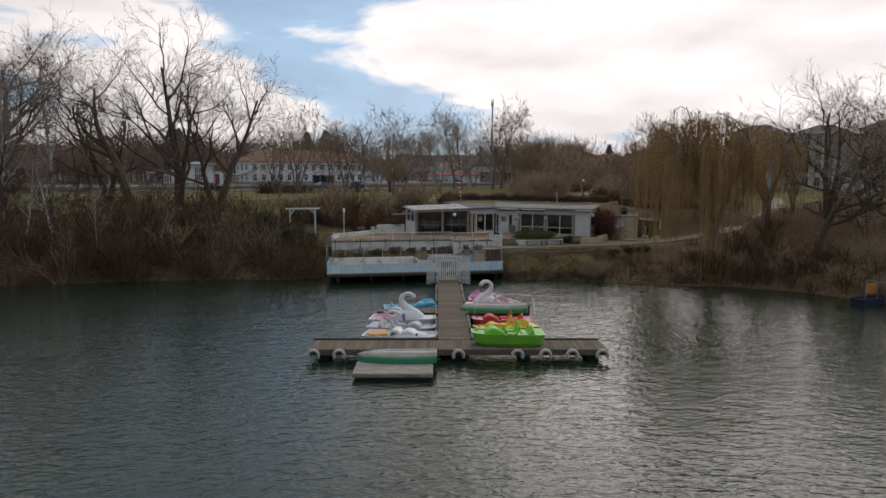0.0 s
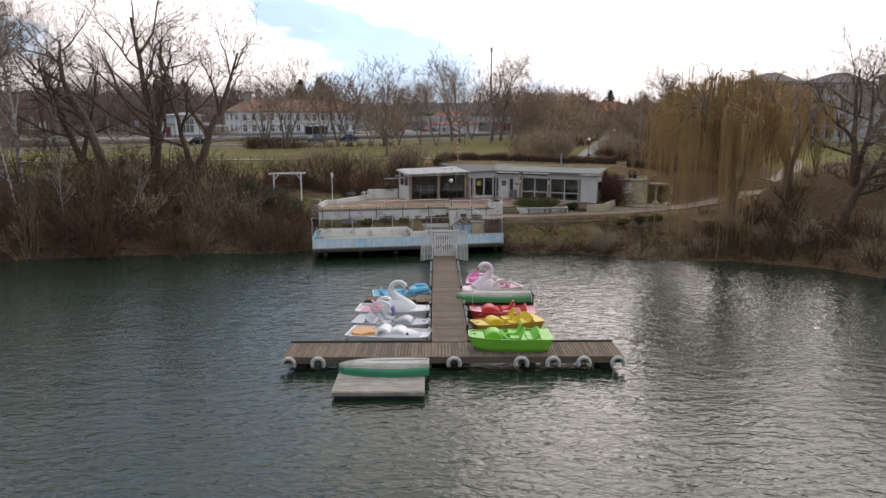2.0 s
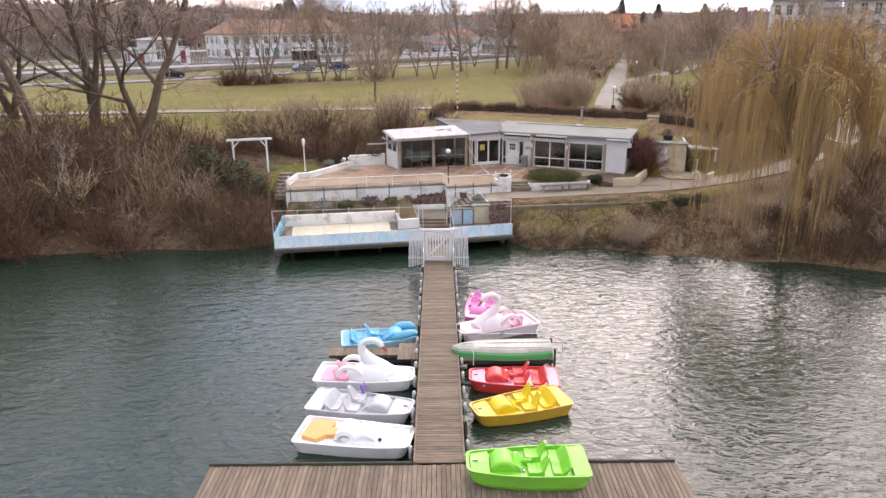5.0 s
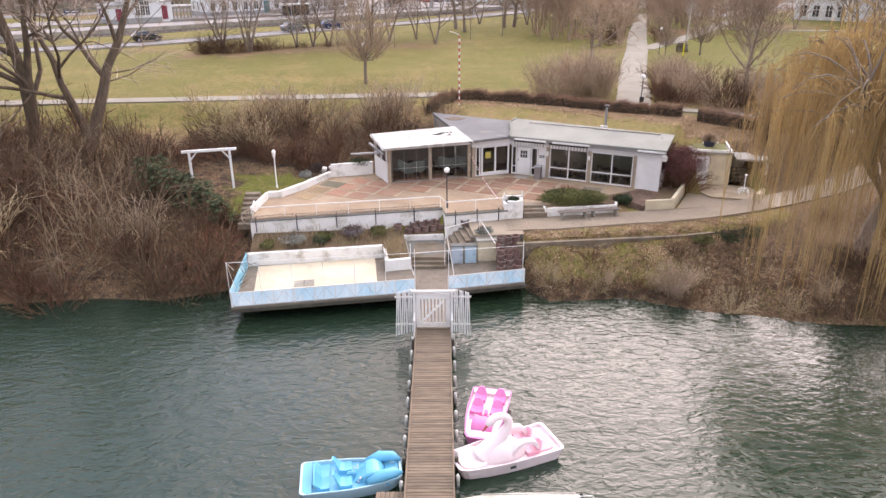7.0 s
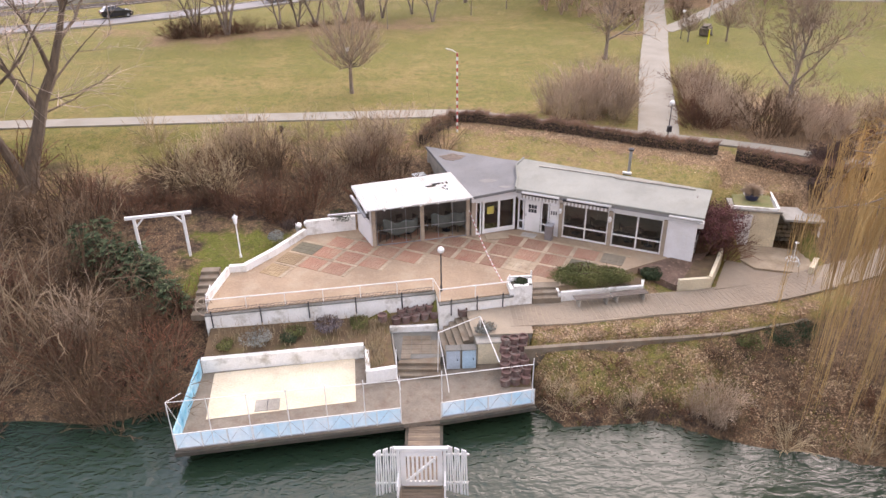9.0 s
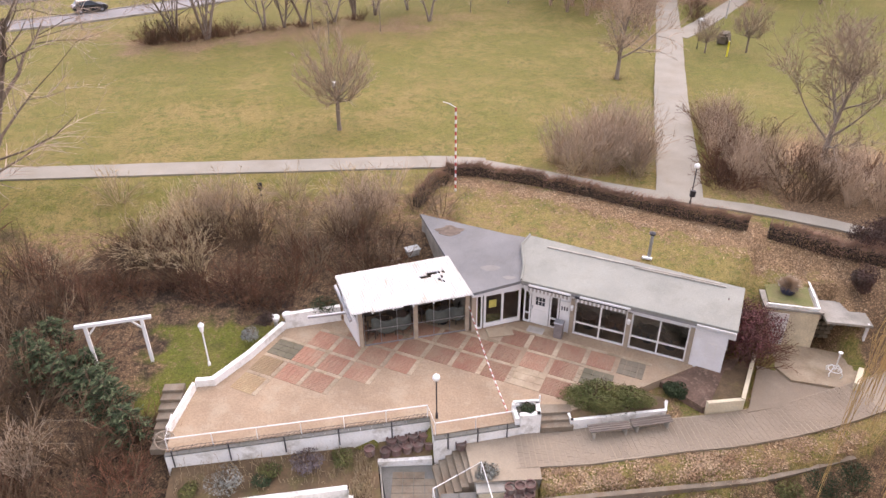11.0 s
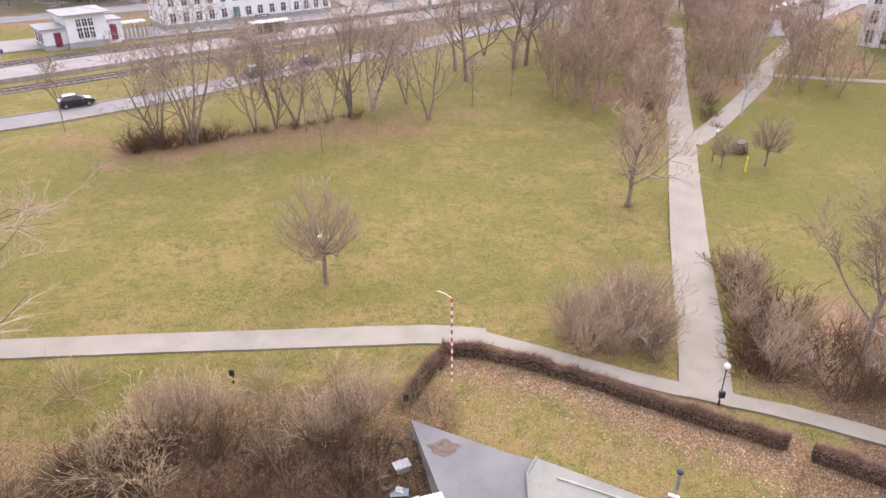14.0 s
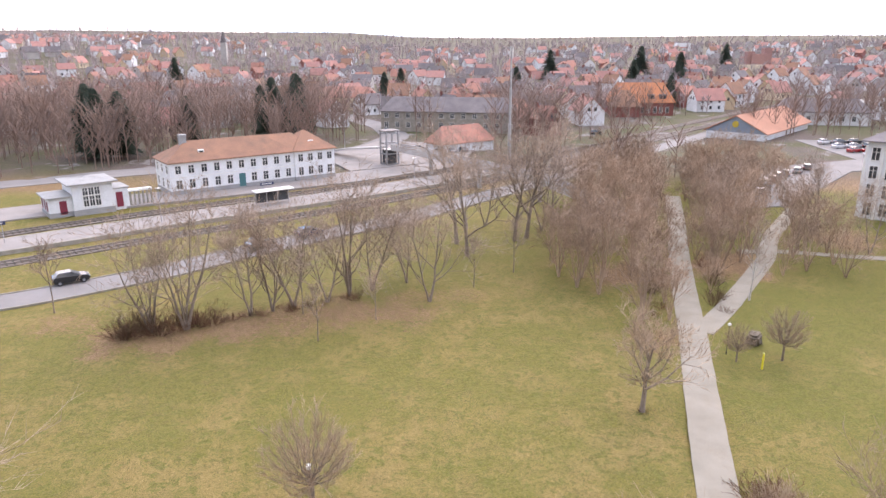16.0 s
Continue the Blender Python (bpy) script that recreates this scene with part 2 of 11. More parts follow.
def glass(name, tint=(0.9, 0.95, 0.95), rough=0.02):
    m = bpy.data.materials.new(name)
    m.use_nodes = True
    bs = m.node_tree.nodes["Principled BSDF"]
    bs.inputs["Base Color"].default_value = (*tint, 1)
    bs.inputs["Transmission Weight"].default_value = 1.0
    bs.inputs["Roughness"].default_value = rough
    bs.inputs["IOR"].default_value = 1.45
    bs.inputs["Specular IOR Level"].default_value = 1.0
    return m


M_WOOD = surface("weathered_plank", (0.22, 0.165, 0.112), (0.135, 0.1, 0.07), 1.5, 18, 0.85, 0.5, vary=0.22, stretch=(6, 1, 6), dirt=(0.09, 0.085, 0.06), dirt_amount=0.45)
M_WOODX = surface("weathered_plank_across", (0.22, 0.165, 0.112), (0.135, 0.1, 0.07), 1.5, 18, 0.85, 0.5, vary=0.22, stretch=(1, 6, 6), dirt=(0.09, 0.085, 0.06), dirt_amount=0.45)
M_BEAM = surface("dark_wet_timber", (0.085, 0.07, 0.05), (0.05, 0.045, 0.035), 3, 30, 0.8, 0.5, dirt=(0.06, 0.075, 0.04), dirt_amount=0.5)
M_RAFT = surface("bleached_timber", (0.42, 0.38, 0.31), (0.24, 0.21, 0.17), 1.3, 22, 0.85, 0.4, vary=0.15, stretch=(1, 5, 1), dirt=(0.62, 0.58, 0.5), dirt_amount=0.8, dirt_scale=1.6)
M_WHITE = surface("white_paint", (0.78, 0.77, 0.74), (0.68, 0.67, 0.63), 1.2, 30, 0.55, 0.1, dirt=(0.5, 0.48, 0.41), dirt_amount=0.3, grain=0.06)
M_WHITEWALL = surface("whitewashed_masonry", (0.8, 0.785, 0.74), (0.74, 0.72, 0.66), 0.9, 14, 0.9, 0.2, dirt=(0.3, 0.26, 0.18), dirt_amount=0.85, dirt_scale=1.3, grain=0.1)
M_CREAM = surface("cream_render", (0.68, 0.6, 0.42), (0.58, 0.5, 0.35), 1.0, 16, 0.9, 0.2, dirt=(0.4, 0.34, 0.22), dirt_amount=0.5)
M_CONC = surface("weathered_concrete", (0.36, 0.335, 0.285), (0.26, 0.24, 0.2), 0.8, 20, 0.9, 0.35, dirt=(0.15, 0.14, 0.11), dirt_amount=0.7)
M_DCONC = surface("damp_concrete", (0.17, 0.165, 0.145), (0.11, 0.105, 0.09), 0.9, 20, 0.85, 0.35, dirt=(0.07, 0.075, 0.05), dirt_amount=0.7)
M_STAIR = surface("leaf_stained_concrete", (0.225, 0.185, 0.135), (0.14, 0.11, 0.075), 1.2, 18, 0.9, 0.4, dirt=(0.15, 0.095, 0.055), dirt_amount=0.75, dirt_scale=1.5)
M_STEEL = surface("galvanised_steel", (0.42, 0.43, 0.44), (0.33, 0.33, 0.34), 6, 40, 0.45, 0.05, metal=0.8)
M_DARKMETAL = surface("dark_metal", (0.05, 0.05, 0.055), (0.035, 0.035, 0.04), 5, 40, 0.5, 0.05, metal=0.4)
M_BLACK = plain("black_rubber", (0.02, 0.02, 0.021), 0.7)
M_GLASS = glass("window_glass")
M_DARKGLASS = surface("dark_window_pane", (0.035, 0.042, 0.048), (0.05, 0.055, 0.06), 0.8, 3, 0.06, 0.0, vary=0.3, spec=0.8)
M_FELT = surface("roofing_felt", (0.275, 0.275, 0.235), (0.23, 0.232, 0.2), 0.5, 22, 0.95, 0.2, dirt=(0.165, 0.16, 0.13), dirt_amount=0.45, dirt_scale=0.6)
M_FELTD = surface("grey_roofing_felt", (0.19, 0.188, 0.182), (0.15, 0.149, 0.145), 0.6, 22, 0.95, 0.2, dirt=(0.13, 0.125, 0.115), dirt_amount=0.6, dirt_scale=0.5)
M_BARK = surface("grey_brown_bark", (0.27, 0.215, 0.165), (0.17, 0.135, 0.105), 4, 25, 0.95, 0.6, stretch=(1, 1, 0.25), vary=0.18)
M_BARKD = surface("dark_rough_bark", (0.17, 0.122, 0.08), (0.09, 0.066, 0.046), 4, 25, 0.95, 0.6, stretch=(1, 1, 0.25), vary=0.18)
M_TWIG = surface("brown_twigs", (0.42, 0.32, 0.245), (0.27, 0.205, 0.155), 0.6, 8, 0.9, 0.0, vary=0.2)
M_BIRCH = surface("birch_bark", (0.62, 0.59, 0.54), (0.4, 0.37, 0.33), 2, 12, 0.85, 0.2, stretch=(1, 1, 3), dirt=(0.06, 0.055, 0.05), dirt_amount=0.9, dirt_scale=3)


def leafy(name, a, b, vary=0.3):
    return surface(name, a, b, 1.2, 9, 0.85, 0.0, islands=True, vary=vary, spec=0.2)

# ---------------------------------------------------------------- plan
# y runs along the jetty towards the land, the water lies at z = 0
SHORE_X = [-400, -120, -60, -34, -22, -14, -10.4, 4.6, 6, 10, 14, 18, 22, 27, 29.5, 34, 60, 130, 400]
SHORE_Y = [-60, -5, 14, 21.6, 24.0, 24.3, 25.6, 25.6, 23.8, 23.9, 22.4, 21.5, 20.8, 18.2, 14.8, 10, 2, -20, -120]
W0, WU, WV = Vector((5.1, 37.33)), Vector((0.908, -0.419)), Vector((0.419, 0.908))   # the right wing's own axes


def wing(u, v):
    p = W0 + WU * u + WV * v
    return (p.x, p.y)


TERRACE = [(-10.45, 28.45), (0.42, 30.42), (0.6, 29.3), (4.95, 30.2), (5.15, 30.7), (6.5, 30.7), (8.2, 31.2), (10.9, 32.6),
           (12.9, 33.6), wing(8.4, 0.3), wing(0, 0.3), (2.4, 36.9), (2.0, 38.6), (-4.1, 37.6), (-7.2, 36.7), (-9.45, 32.55), (-10.3, 32.4), (-10.6, 29.8)]
# way along the bank, with its height
WAY = [(4.0, 28.65, 2.23), (6, 28.75, 2.25), (9, 29.2, 2.3), (13, 29.6, 2.33), (17, 30.4, 2.4), (21, 31.7, 2.55), (25, 33.0, 2.9), (29.5, 35.6, 3.4),
       (33.5, 39.5, 4.0), (37.5, 44.5, 4.6), (42, 52, 5.2), (48, 66, 5.5)]
BRANCH = [(33.5, 39.5, 4.0), (40, 42.5, 4.4), (52, 45, 4.9), (75, 48, 5.2)]
MAIN_WAY = [(15.4, 45.8, 5.74), (17.3, 53, 5.75), (19.3, 61.2, 5.72), (22.8, 74, 5.65), (25.9, 85, 5.6), (29, 97, 5.6), (32.8, 111, 5.6), (37, 125, 5.6), (44, 150, 5.6)]
FORK = [(27.2, 86.2, 5.6), (32, 92.5, 5.6), (37.2, 100, 5.6), (44, 110, 5.6), (50, 122, 5.6), (62, 140, 5.6)]
FAR_CROSS = [(42, 113.6, 5.6), (48, 113.8, 5.6), (61, 111, 5.6), (80, 106, 5.6), (120, 97, 5.6)]
CROSS_WAY = [(-70, 46, 5.6), (-45, 48.6, 5.7), (-26, 49.9, 5.78), (-16, 50.5, 5.8), (-4, 51.1, 5.82), (1.4, 51.4, 5.82), (3.8, 50.9, 5.82)]
HEDGE_WAY = [(3.6, 51.0, 5.82), (8.3, 48.8, 5.8), (11, 47.5, 5.78), (13.9, 46.2, 5.76), (16.4, 45.4, 5.74), (20.2, 44.0, 5.7), (24.2, 42.0, 5.6), (30, 39.6, 5.0), (33.5, 39.5, 4.05)]
ROAD = [(-130, 58, 5.4), (-75, 83, 5.4), (-48.5, 95.0, 5.4), (-42, 99.8, 5.4), (-34, 106.6, 5.4), (-26.5, 115, 5.4), (-16.8, 124.2, 5.4), (-6, 133.5, 5.4), (6, 148, 5.4), (20, 164, 5.4), (44, 194, 5.4), (90, 250, 5.4)]


EDGE_X, EDGE_Y = [4.5, 9, 13.9, 18.3, 21], [26.4, 26.9, 27.4, 28.6, 29.6]   # low edging below the lake path


def near_line(line, x, y):
    """Distance to a polyline in plan, and its height there."""
    best, z = 1e9, 0.0
    for (x0, y0, z0), (x1, y1, z1) in zip(line, line[1:]):
        dx, dy = x1 - x0, y1 - y0
        t = min(1.0, max(0.0, ((x - x0) * dx + (y - y0) * dy) / (dx * dx + dy * dy)))
        d = math.hypot(x - x0 - dx * t, y - y0 - dy * t)
        if d < best:
            best, z = d, z0 + (z1 - z0) * t
    return best, z


def shore(x):
    return float(np.interp(x, SHORE_X, SHORE_Y))


def bumpy(x, y, s, seed=0.0):
    return noise.noise(Vector((x / s, y / s, seed)))


def zl_y(x):
    """Middle of the lake path, seen along the bank."""
    return float(np.interp(x, [p[0] for p in WAY], [p[1] for p in WAY]))


def height(x, y):
    """Height of the ground."""
    if y < -120:
        return float(np.interp(y, [-400, -150, -135, -125], [6, 4, 0.5, -3]))
    d = y - shore(x) + 0.5 * bumpy(x, y, 4.0, 3.0)
    west = float(np.interp(d, [-40, -8, -1.2, 0, 3, 8, 12, 18, 24, 30], [-5, -2.4, -0.5, 0.05, 1.2, 2.5, 3.1, 4.5, 5.65, 5.8]))
    east = float(np.interp(d, [-40, -8, -1.2, 0, 2.5, 4.2, 8.5, 11, 16, 20, 30], [-5, -2.4, -0.5, 0.05, 1.2, 2.2, 2.3, 2.9, 4.8, 5.6, 5.8]))
    z = lerp(west, east, smooth01((x + 2) / 6))
    z += 0.12 * bumpy(x, y, 2.2, 7.0) * smooth01(d / 2) if 0 < d < 22 else 0.0
    if -10.3 < x < 4.8 and 20 < y < 29.3:          # under the waterside deck, and the beds behind it
        z = float(np.interp(y, [20, 24.0, 26.0, 27.3, 29.3], [-2, -1.2, -0.5, 0.1, 0.3]))
    if inside(x, y, TERRACE):
        z = 2.55
    rel = Vector((x, y)) - W0
    u, v = rel.dot(WU), rel.dot(WV)
    if -10 < x < 1.6 and y > 36 and y < 48:         # sunk corner behind the annex
        z = float(np.interp(y + 0.35 * min(0, x + 4), [36, 38.5, 41, 43.5, 46.5, 48], [2.7, 2.9, 3.6, 4.9, 5.75, 5.8]))
    if x >= 1.6 and u <= 10.2 and v > -0.2 and y > 33:
        z = 2.55 if v < 2.95 else lerp(5.62, 5.8, smooth01((v - 3) / 5))
    if u > 10.2 and y > 31 and x < 24:              # yard by the shed, rising behind it
        z = min(z, float(np.interp(v, [-4, 1.5, 3.0, 4.5, 7.5], [2.15, 2.2, 3.4, 5.0, 5.7])))
        if 17.3 < x < 21 and y < 37.2:
            z = 2.15
    if 4.9 < x < 20.5 and d > 0 and y < zl_y(x):                    # bank below the edging of the lake path
        ye = float(np.interp(x, EDGE_X, EDGE_Y))
        if y < ye:
            z = 0.05 + 1.85 * smooth01((y - shore(x)) / max(1.0, ye - shore(x)) * 0.8 + 0.1) + 0.08 * bumpy(x, y, 0.9, 7.0)
        else:
            z = min(z, 2.05 + 0.06 * (y - ye))
    low = z
    for line, w in ((WAY, 1.7), (BRANCH, 1.5), (HEDGE_WAY, 0.9), (MAIN_WAY, 1.5), (CROSS_WAY, 1.2)):
        dist, zl = near_line(line, x, y)
        if dist < w + 2.2:
            z = lerp(zl - 0.06, z, smooth01((dist - w) / (0.5 if line is WAY and 4.9 < x < 20.5 and y < zl_y(x) else 2.0)))
    if -10.3 < x < 4.9 and y < 29.3 and not inside(x, y, TERRACE):
        z = min(z, low)
    if y > 62:
        z = lerp(z, 5.5, smooth01((y - 62) / 25))
        far = math.hypot(x * 0.8, y)
        if far > 260:
            hill = 20 * smooth01((far - 420) / 900) * (0.75 + 0.45 * bumpy(x, y, 700, 1.0))
            hill += 15 * smooth01((-x - 120) / 300) * smooth01((far - 380) / 420)
            hill += 26 * smooth01((far - 1500) / 900)
            z += hill + 2.0 * bumpy(x, y, 90, 4.0) * smooth01((far - 260) / 200)
        z += 0.25 * bumpy(x, y, 18.0, 2.0)
        dist, zl = near_line(ROAD, x, y)
        if dist < 40:
            z = lerp(5.28, z, smooth01((dist - 4.5) / 4) if dist < 9 else 1.0)
    elif d > 26:
        z += 0.12 * bumpy(x, y, 9.0, 2.0)
    return z


def band(*steps):
    """Grid lines: (from, to, step) stretches."""
    out = []
    for a, b, s in steps:
        k = max(1, round((b - a) / s))
        out += [a + (b - a) * i / k for i in range(k)]
    return out + [steps[-1][1]]


GX = band((-3200, -400, 140), (-400, -80, 16), (-80, -40, 2), (-40, 44, 0.5), (44, 90, 2), (90, 400, 16), (400, 3200, 140))
GY = band((-420, -120, 30), (-120, 0, 12), (0, 16, 1.6), (16, 58, 0.5), (58, 140, 2), (140, 400, 8), (400, 1000, 30), (1000, 4200, 120))
gv = [(x, y, height(x, y)) for y in GY for x in GX]
nx, ny = len(GX), len(GY)
gf = [(j * nx + i, j * nx + i + 1, (j + 1) * nx + i + 1, (j + 1) * nx + i) for j in range(ny - 1) for i in range(nx - 1)]
me = bpy.data.meshes.new("ground")
me.from_pydata(gv, [], gf)
me.polygons.foreach_set("use_smooth", [True] * len(gf))

# where leaf litter and bare soil, partly painted shade, lie instead of turf
LITTER_LINE = [(2, 48.4, 0), (6, 47.0, 0), (9.5, 45.2, 0), (12.5, 43.5, 0), (15.5, 41.8, 0), (18.5, 40.0, 0), (25, 37.5, 0)]
LITTER = [((22, 37), 3.5, 0.9), ((18.4, 41.8), 1.7, 0.95), ((-31, 84), 5.5, 0.66), ((-26, 85), 7, 0.66), ((-20, 87.5), 7, 0.66), ((-15, 90), 7, 0.62), ((-10, 92), 7.5, 0.62), ((-4, 92), 7.5, 0.6), ((2, 96), 6, 0.4),
          ((22, 84), 6, 0.55), ((10.5, 51), 3.2, 0.9), ((22, 49), 4.5, 0.9), ((27, 51), 6, 0.9), ((38, 108), 9, 0.9), ((24, 104), 8, 0.9), ((60, 120), 10, 0.7), ((-38, 88), 6, 0.5)]


TROD = [(-6.6, 52.0, 0), (-3.8, 52.6, 0), (1.9, 54.8, 0), (5.8, 57.5, 0), (10.2, 60.4, 0), (13.0, 62.5, 0), (17.5, 65.5, 0)]   # worn short cut over the lawn


def zone(x, y):
    """Share of litter, of soil (partly painted shade) and of lush green."""
    d = y - shore(x)
    nz = bumpy(x, y, 3.0, 11.0)
    litter = soil = 0.0
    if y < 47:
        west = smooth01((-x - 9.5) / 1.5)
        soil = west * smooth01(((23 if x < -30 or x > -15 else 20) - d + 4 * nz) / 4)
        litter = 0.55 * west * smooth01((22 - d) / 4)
        # high soil share paints dark gaps under the slope shrubs
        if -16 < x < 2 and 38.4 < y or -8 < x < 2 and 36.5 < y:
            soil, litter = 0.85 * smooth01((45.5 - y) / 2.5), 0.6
        # soil-coloured band paints the shade at the sunk foot of the slope
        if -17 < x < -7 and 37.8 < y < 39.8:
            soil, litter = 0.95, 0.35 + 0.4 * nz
        if x > 4 and y < 33:
            ye = float(np.interp(x, EDGE_X, EDGE_Y))
            if y > ye:
                litter, soil = 0.42 + 0.6 * bumpy(x, y, 0.8, 13.0), 0.12 + 0.3 * nz
            else:
                litter, soil = 0.42 + 0.5 * bumpy(x, y, 1.3, 17.0), 0.3 + 0.55 * bumpy(x, y, 0.9, 19.0)
                east = smooth01((x - 12) / 3)
                litter, soil = lerp(litter, 0.65, east), lerp(soil, 0.85, east)
            # dark soil colour along the water paints the shaded undercut
            if d < 0.9:
                soil = 0.9
        if -10.3 < x < 4.6 and y < 29.4:
            soil, litter = 1.0, 0.3
        if x > 21:
            soil, litter = 0.75, 0.8
    if 0 < x < 30 and 36 < y < 52:
        litter = max(litter, smooth01((2.5 - near_line(LITTER_LINE, x, y)[0] * (1.5 if x < 8 else 1.0) + 1.6 * nz + 1.2 * bumpy(x, y, 0.9, 21.0)) / 2.4))
    for (cx, cy), r, k in LITTER:
        litter = max(litter, k * smooth01((1.15 * r - math.hypot(x - cx, y - cy) + r * 0.5 * nz) / (0.95 * r)))
    green = smooth01(0.5 + 1.4 * bumpy(x, y, 14.0, 5.0)) if y > 54 else (-0.45 if 0 < x < 30 and 33 < y < 50 else 0.15)
    if 0 < x < 30 and 38 < y < 50:
        litter = max(litter, 0.3 + 0.3 * bumpy(x, y, 1.7, 31.0))
    trod = near_line(TROD, x, y)[0] if 50 < y < 66 and -8 < x < 18 else 9.0
    green -= 0.9 * smooth01((1.5 - trod) / 1.0)
    soil = max(soil, 0.3 * smooth01((1.1 - trod) / 0.9))
    if x > 19 and y > 56:
        green = min(1.3, green + 0.75)
    if -14.2 < x < -6 and 31 < y < 38.3:
        edge = max(smooth01((y - 36.2 + 1.2 * bumpy(x, y, 1.3, 37.0)) / 1.4), smooth01((-12.3 - x + 1.5 * bumpy(x, y, 1.2, 41.0)) / 1.2))
        soil, litter, green = 0.15 + 0.7 * bumpy(x, y, 0.9, 23.0) + 0.6 * edge, 0.15 + 0.4 * nz + 0.35 * edge, 1.7 + 0.5 * bumpy(x, y, 1.1, 29.0)
    if y > 150:
        litter = 0.75 + bumpy(x, y, 60, 8.0) + smooth01((y - 190) / 60)
        soil = 0.45 * smooth01((math.hypot(x, y) - 165) / 60)
    return (min(1, max(0, litter)), min(1, max(0, soil)), green, smooth01((y - 158) / 22))


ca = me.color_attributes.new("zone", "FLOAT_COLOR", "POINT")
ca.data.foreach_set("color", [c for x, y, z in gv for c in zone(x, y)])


def ground_material():
    m = bpy.data.materials.new("park_ground")
    m.use_nodes = True
    n, l = m.node_tree.nodes, m.node_tree.links
    bs = n["Principled BSDF"]
    geo = n.new("ShaderNodeTexCoord")
    at = n.new("ShaderNodeVertexColor")
    at.layer_name = "zone"
    sp = n.new("ShaderNodeSeparateColor")
    l.new(at.outputs[0], sp.inputs[0])

    def nz(scale, detail=5.0, rough=0.6):
        t = n.new("ShaderNodeTexNoise")
        t.inputs["Scale"].default_value, t.inputs["Detail"].default_value, t.inputs["Roughness"].default_value = scale, detail, rough
        l.new(geo.outputs["Object"], t.inputs["Vector"])
        return t.outputs["Fac"]

    def rng(src, a, b, c=0.0, d=1.0):
        t = n.new("ShaderNodeMapRange")
        for k, v in zip(("From Min", "From Max", "To Min", "To Max"), (a, b, c, d)):
            t.inputs[k].default_value = v
        l.new(src, t.inputs["Value"])
        return t.outputs[0]

    def mix(f, a, b):
        t = n.new("ShaderNodeMix")
        t.data_type = "RGBA"
        for key, v in (("Factor", f), ("A", a), ("B", b)):
            if isinstance(v, tuple):
                t.inputs[key].default_value = (*v, 1)
            elif isinstance(v, float):
                t.inputs[key].default_value = v
            else:
                l.new(v, t.inputs[key])
        return t.outputs["Result"]

    def math_(op, a, b):
        t = n.new("ShaderNodeMath")
        t.operation = op
        for i, v in enumerate((a, b)):
            if isinstance(v, float):
                t.inputs[i].default_value = v
            else:
                l.new(v, t.inputs[i])
        return t.outputs[0]

    straw, green, lush = (0.268, 0.194, 0.064), (0.15, 0.143, 0.022), (0.094, 0.118, 0.012)
    f = math_("ADD", rng(nz(0.22, 8, 0.7), 0.41, 0.6, -0.1, 1.0), math_("MULTIPLY", sp.outputs["Blue"], 0.5))
    f = math_("MINIMUM", math_("MAXIMUM", f, 0.0), 1.0)
    turf = mix(f, straw, green)
    turf = mix(rng(nz(1.3, 5, 0.7), 0.5, 0.62, 0.0, 0.9), turf, lush)
    turf = mix(rng(nz(0.55, 6, 0.75), 0.52, 0.66, 0.0, 0.5), turf, (0.2, 0.14, 0.055))
    dry = math_("MULTIPLY", rng(nz(5.0, 6, 0.8), 0.35, 0.7, 0.0, 0.6), rng(sp.outputs["Blue"], 1.0, 2.0, 1.0, 0.15))
    turf = mix(rng(sp.outputs["Blue"], 1.0, 2.0, 0.0, 0.75), turf, (0.088, 0.118, 0.016))
    turf = mix(dry, turf, (0.31, 0.24, 0.115))
    turf = mix(rng(nz(11.0, 4, 0.7), 0.5, 0.64, 0.0, 0.75), turf, (0.06, 0.06, 0.018))
    turf = mix(rng(nz(27.0, 3, 0.7), 0.5, 0.62, 0.0, 0.55), turf, (0.05, 0.052, 0.015))
    turf = mix(rng(nz(3.1, 4, 0.75), 0.52, 0.66, 0.0, 0.6), turf, (0.08, 0.085, 0.02))
    vo = n.new("ShaderNodeTexVoronoi")
    vo.inputs["Scale"].default_value = 19.0
    l.new(geo.outputs["Object"], vo.inputs["Vector"])
    sv = n.new("ShaderNodeSeparateColor")
    l.new(vo.outputs["Color"], sv.inputs[0])
    leaf = mix(sv.outputs["Red"], (0.09, 0.051, 0.028), (0.42, 0.275, 0.152))
    cover = rng(math_("ADD", sv.outputs["Green"], math_("MULTIPLY", nz(0.8), 0.6)), 0.55, 0.75)
    lit = mix(cover, (0.15, 0.099, 0.053), leaf)
    # soil kept near-black: shade under thickets is put into its colour
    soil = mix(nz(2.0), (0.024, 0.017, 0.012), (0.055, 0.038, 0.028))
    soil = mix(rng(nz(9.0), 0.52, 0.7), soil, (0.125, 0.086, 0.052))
    patchy = rng(math_("ADD", sp.outputs["Red"], math_("MULTIPLY", rng(nz(2.4, 7, 0.75), 0.3, 0.7, -1.0, 1.0), 0.45)), 0.3, 0.65)
    col = mix(patchy, turf, lit)
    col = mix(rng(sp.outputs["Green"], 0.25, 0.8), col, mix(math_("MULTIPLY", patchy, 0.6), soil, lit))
    town = mix(rng(nz(0.05, 6, 0.65), 0.4, 0.6), (0.13, 0.105, 0.09), (0.1, 0.1, 0.05))
    town = mix(rng(nz(0.12, 4, 0.6), 0.6, 0.66), town, (0.24, 0.22, 0.205))
    col = mix(at.outputs["Alpha"], col, town)
    hs = n.new("ShaderNodeHueSaturation")
    l.new(rng(nz(26.0, 3), 0.25, 0.75, 0.45, 1.5), hs.inputs["Value"])
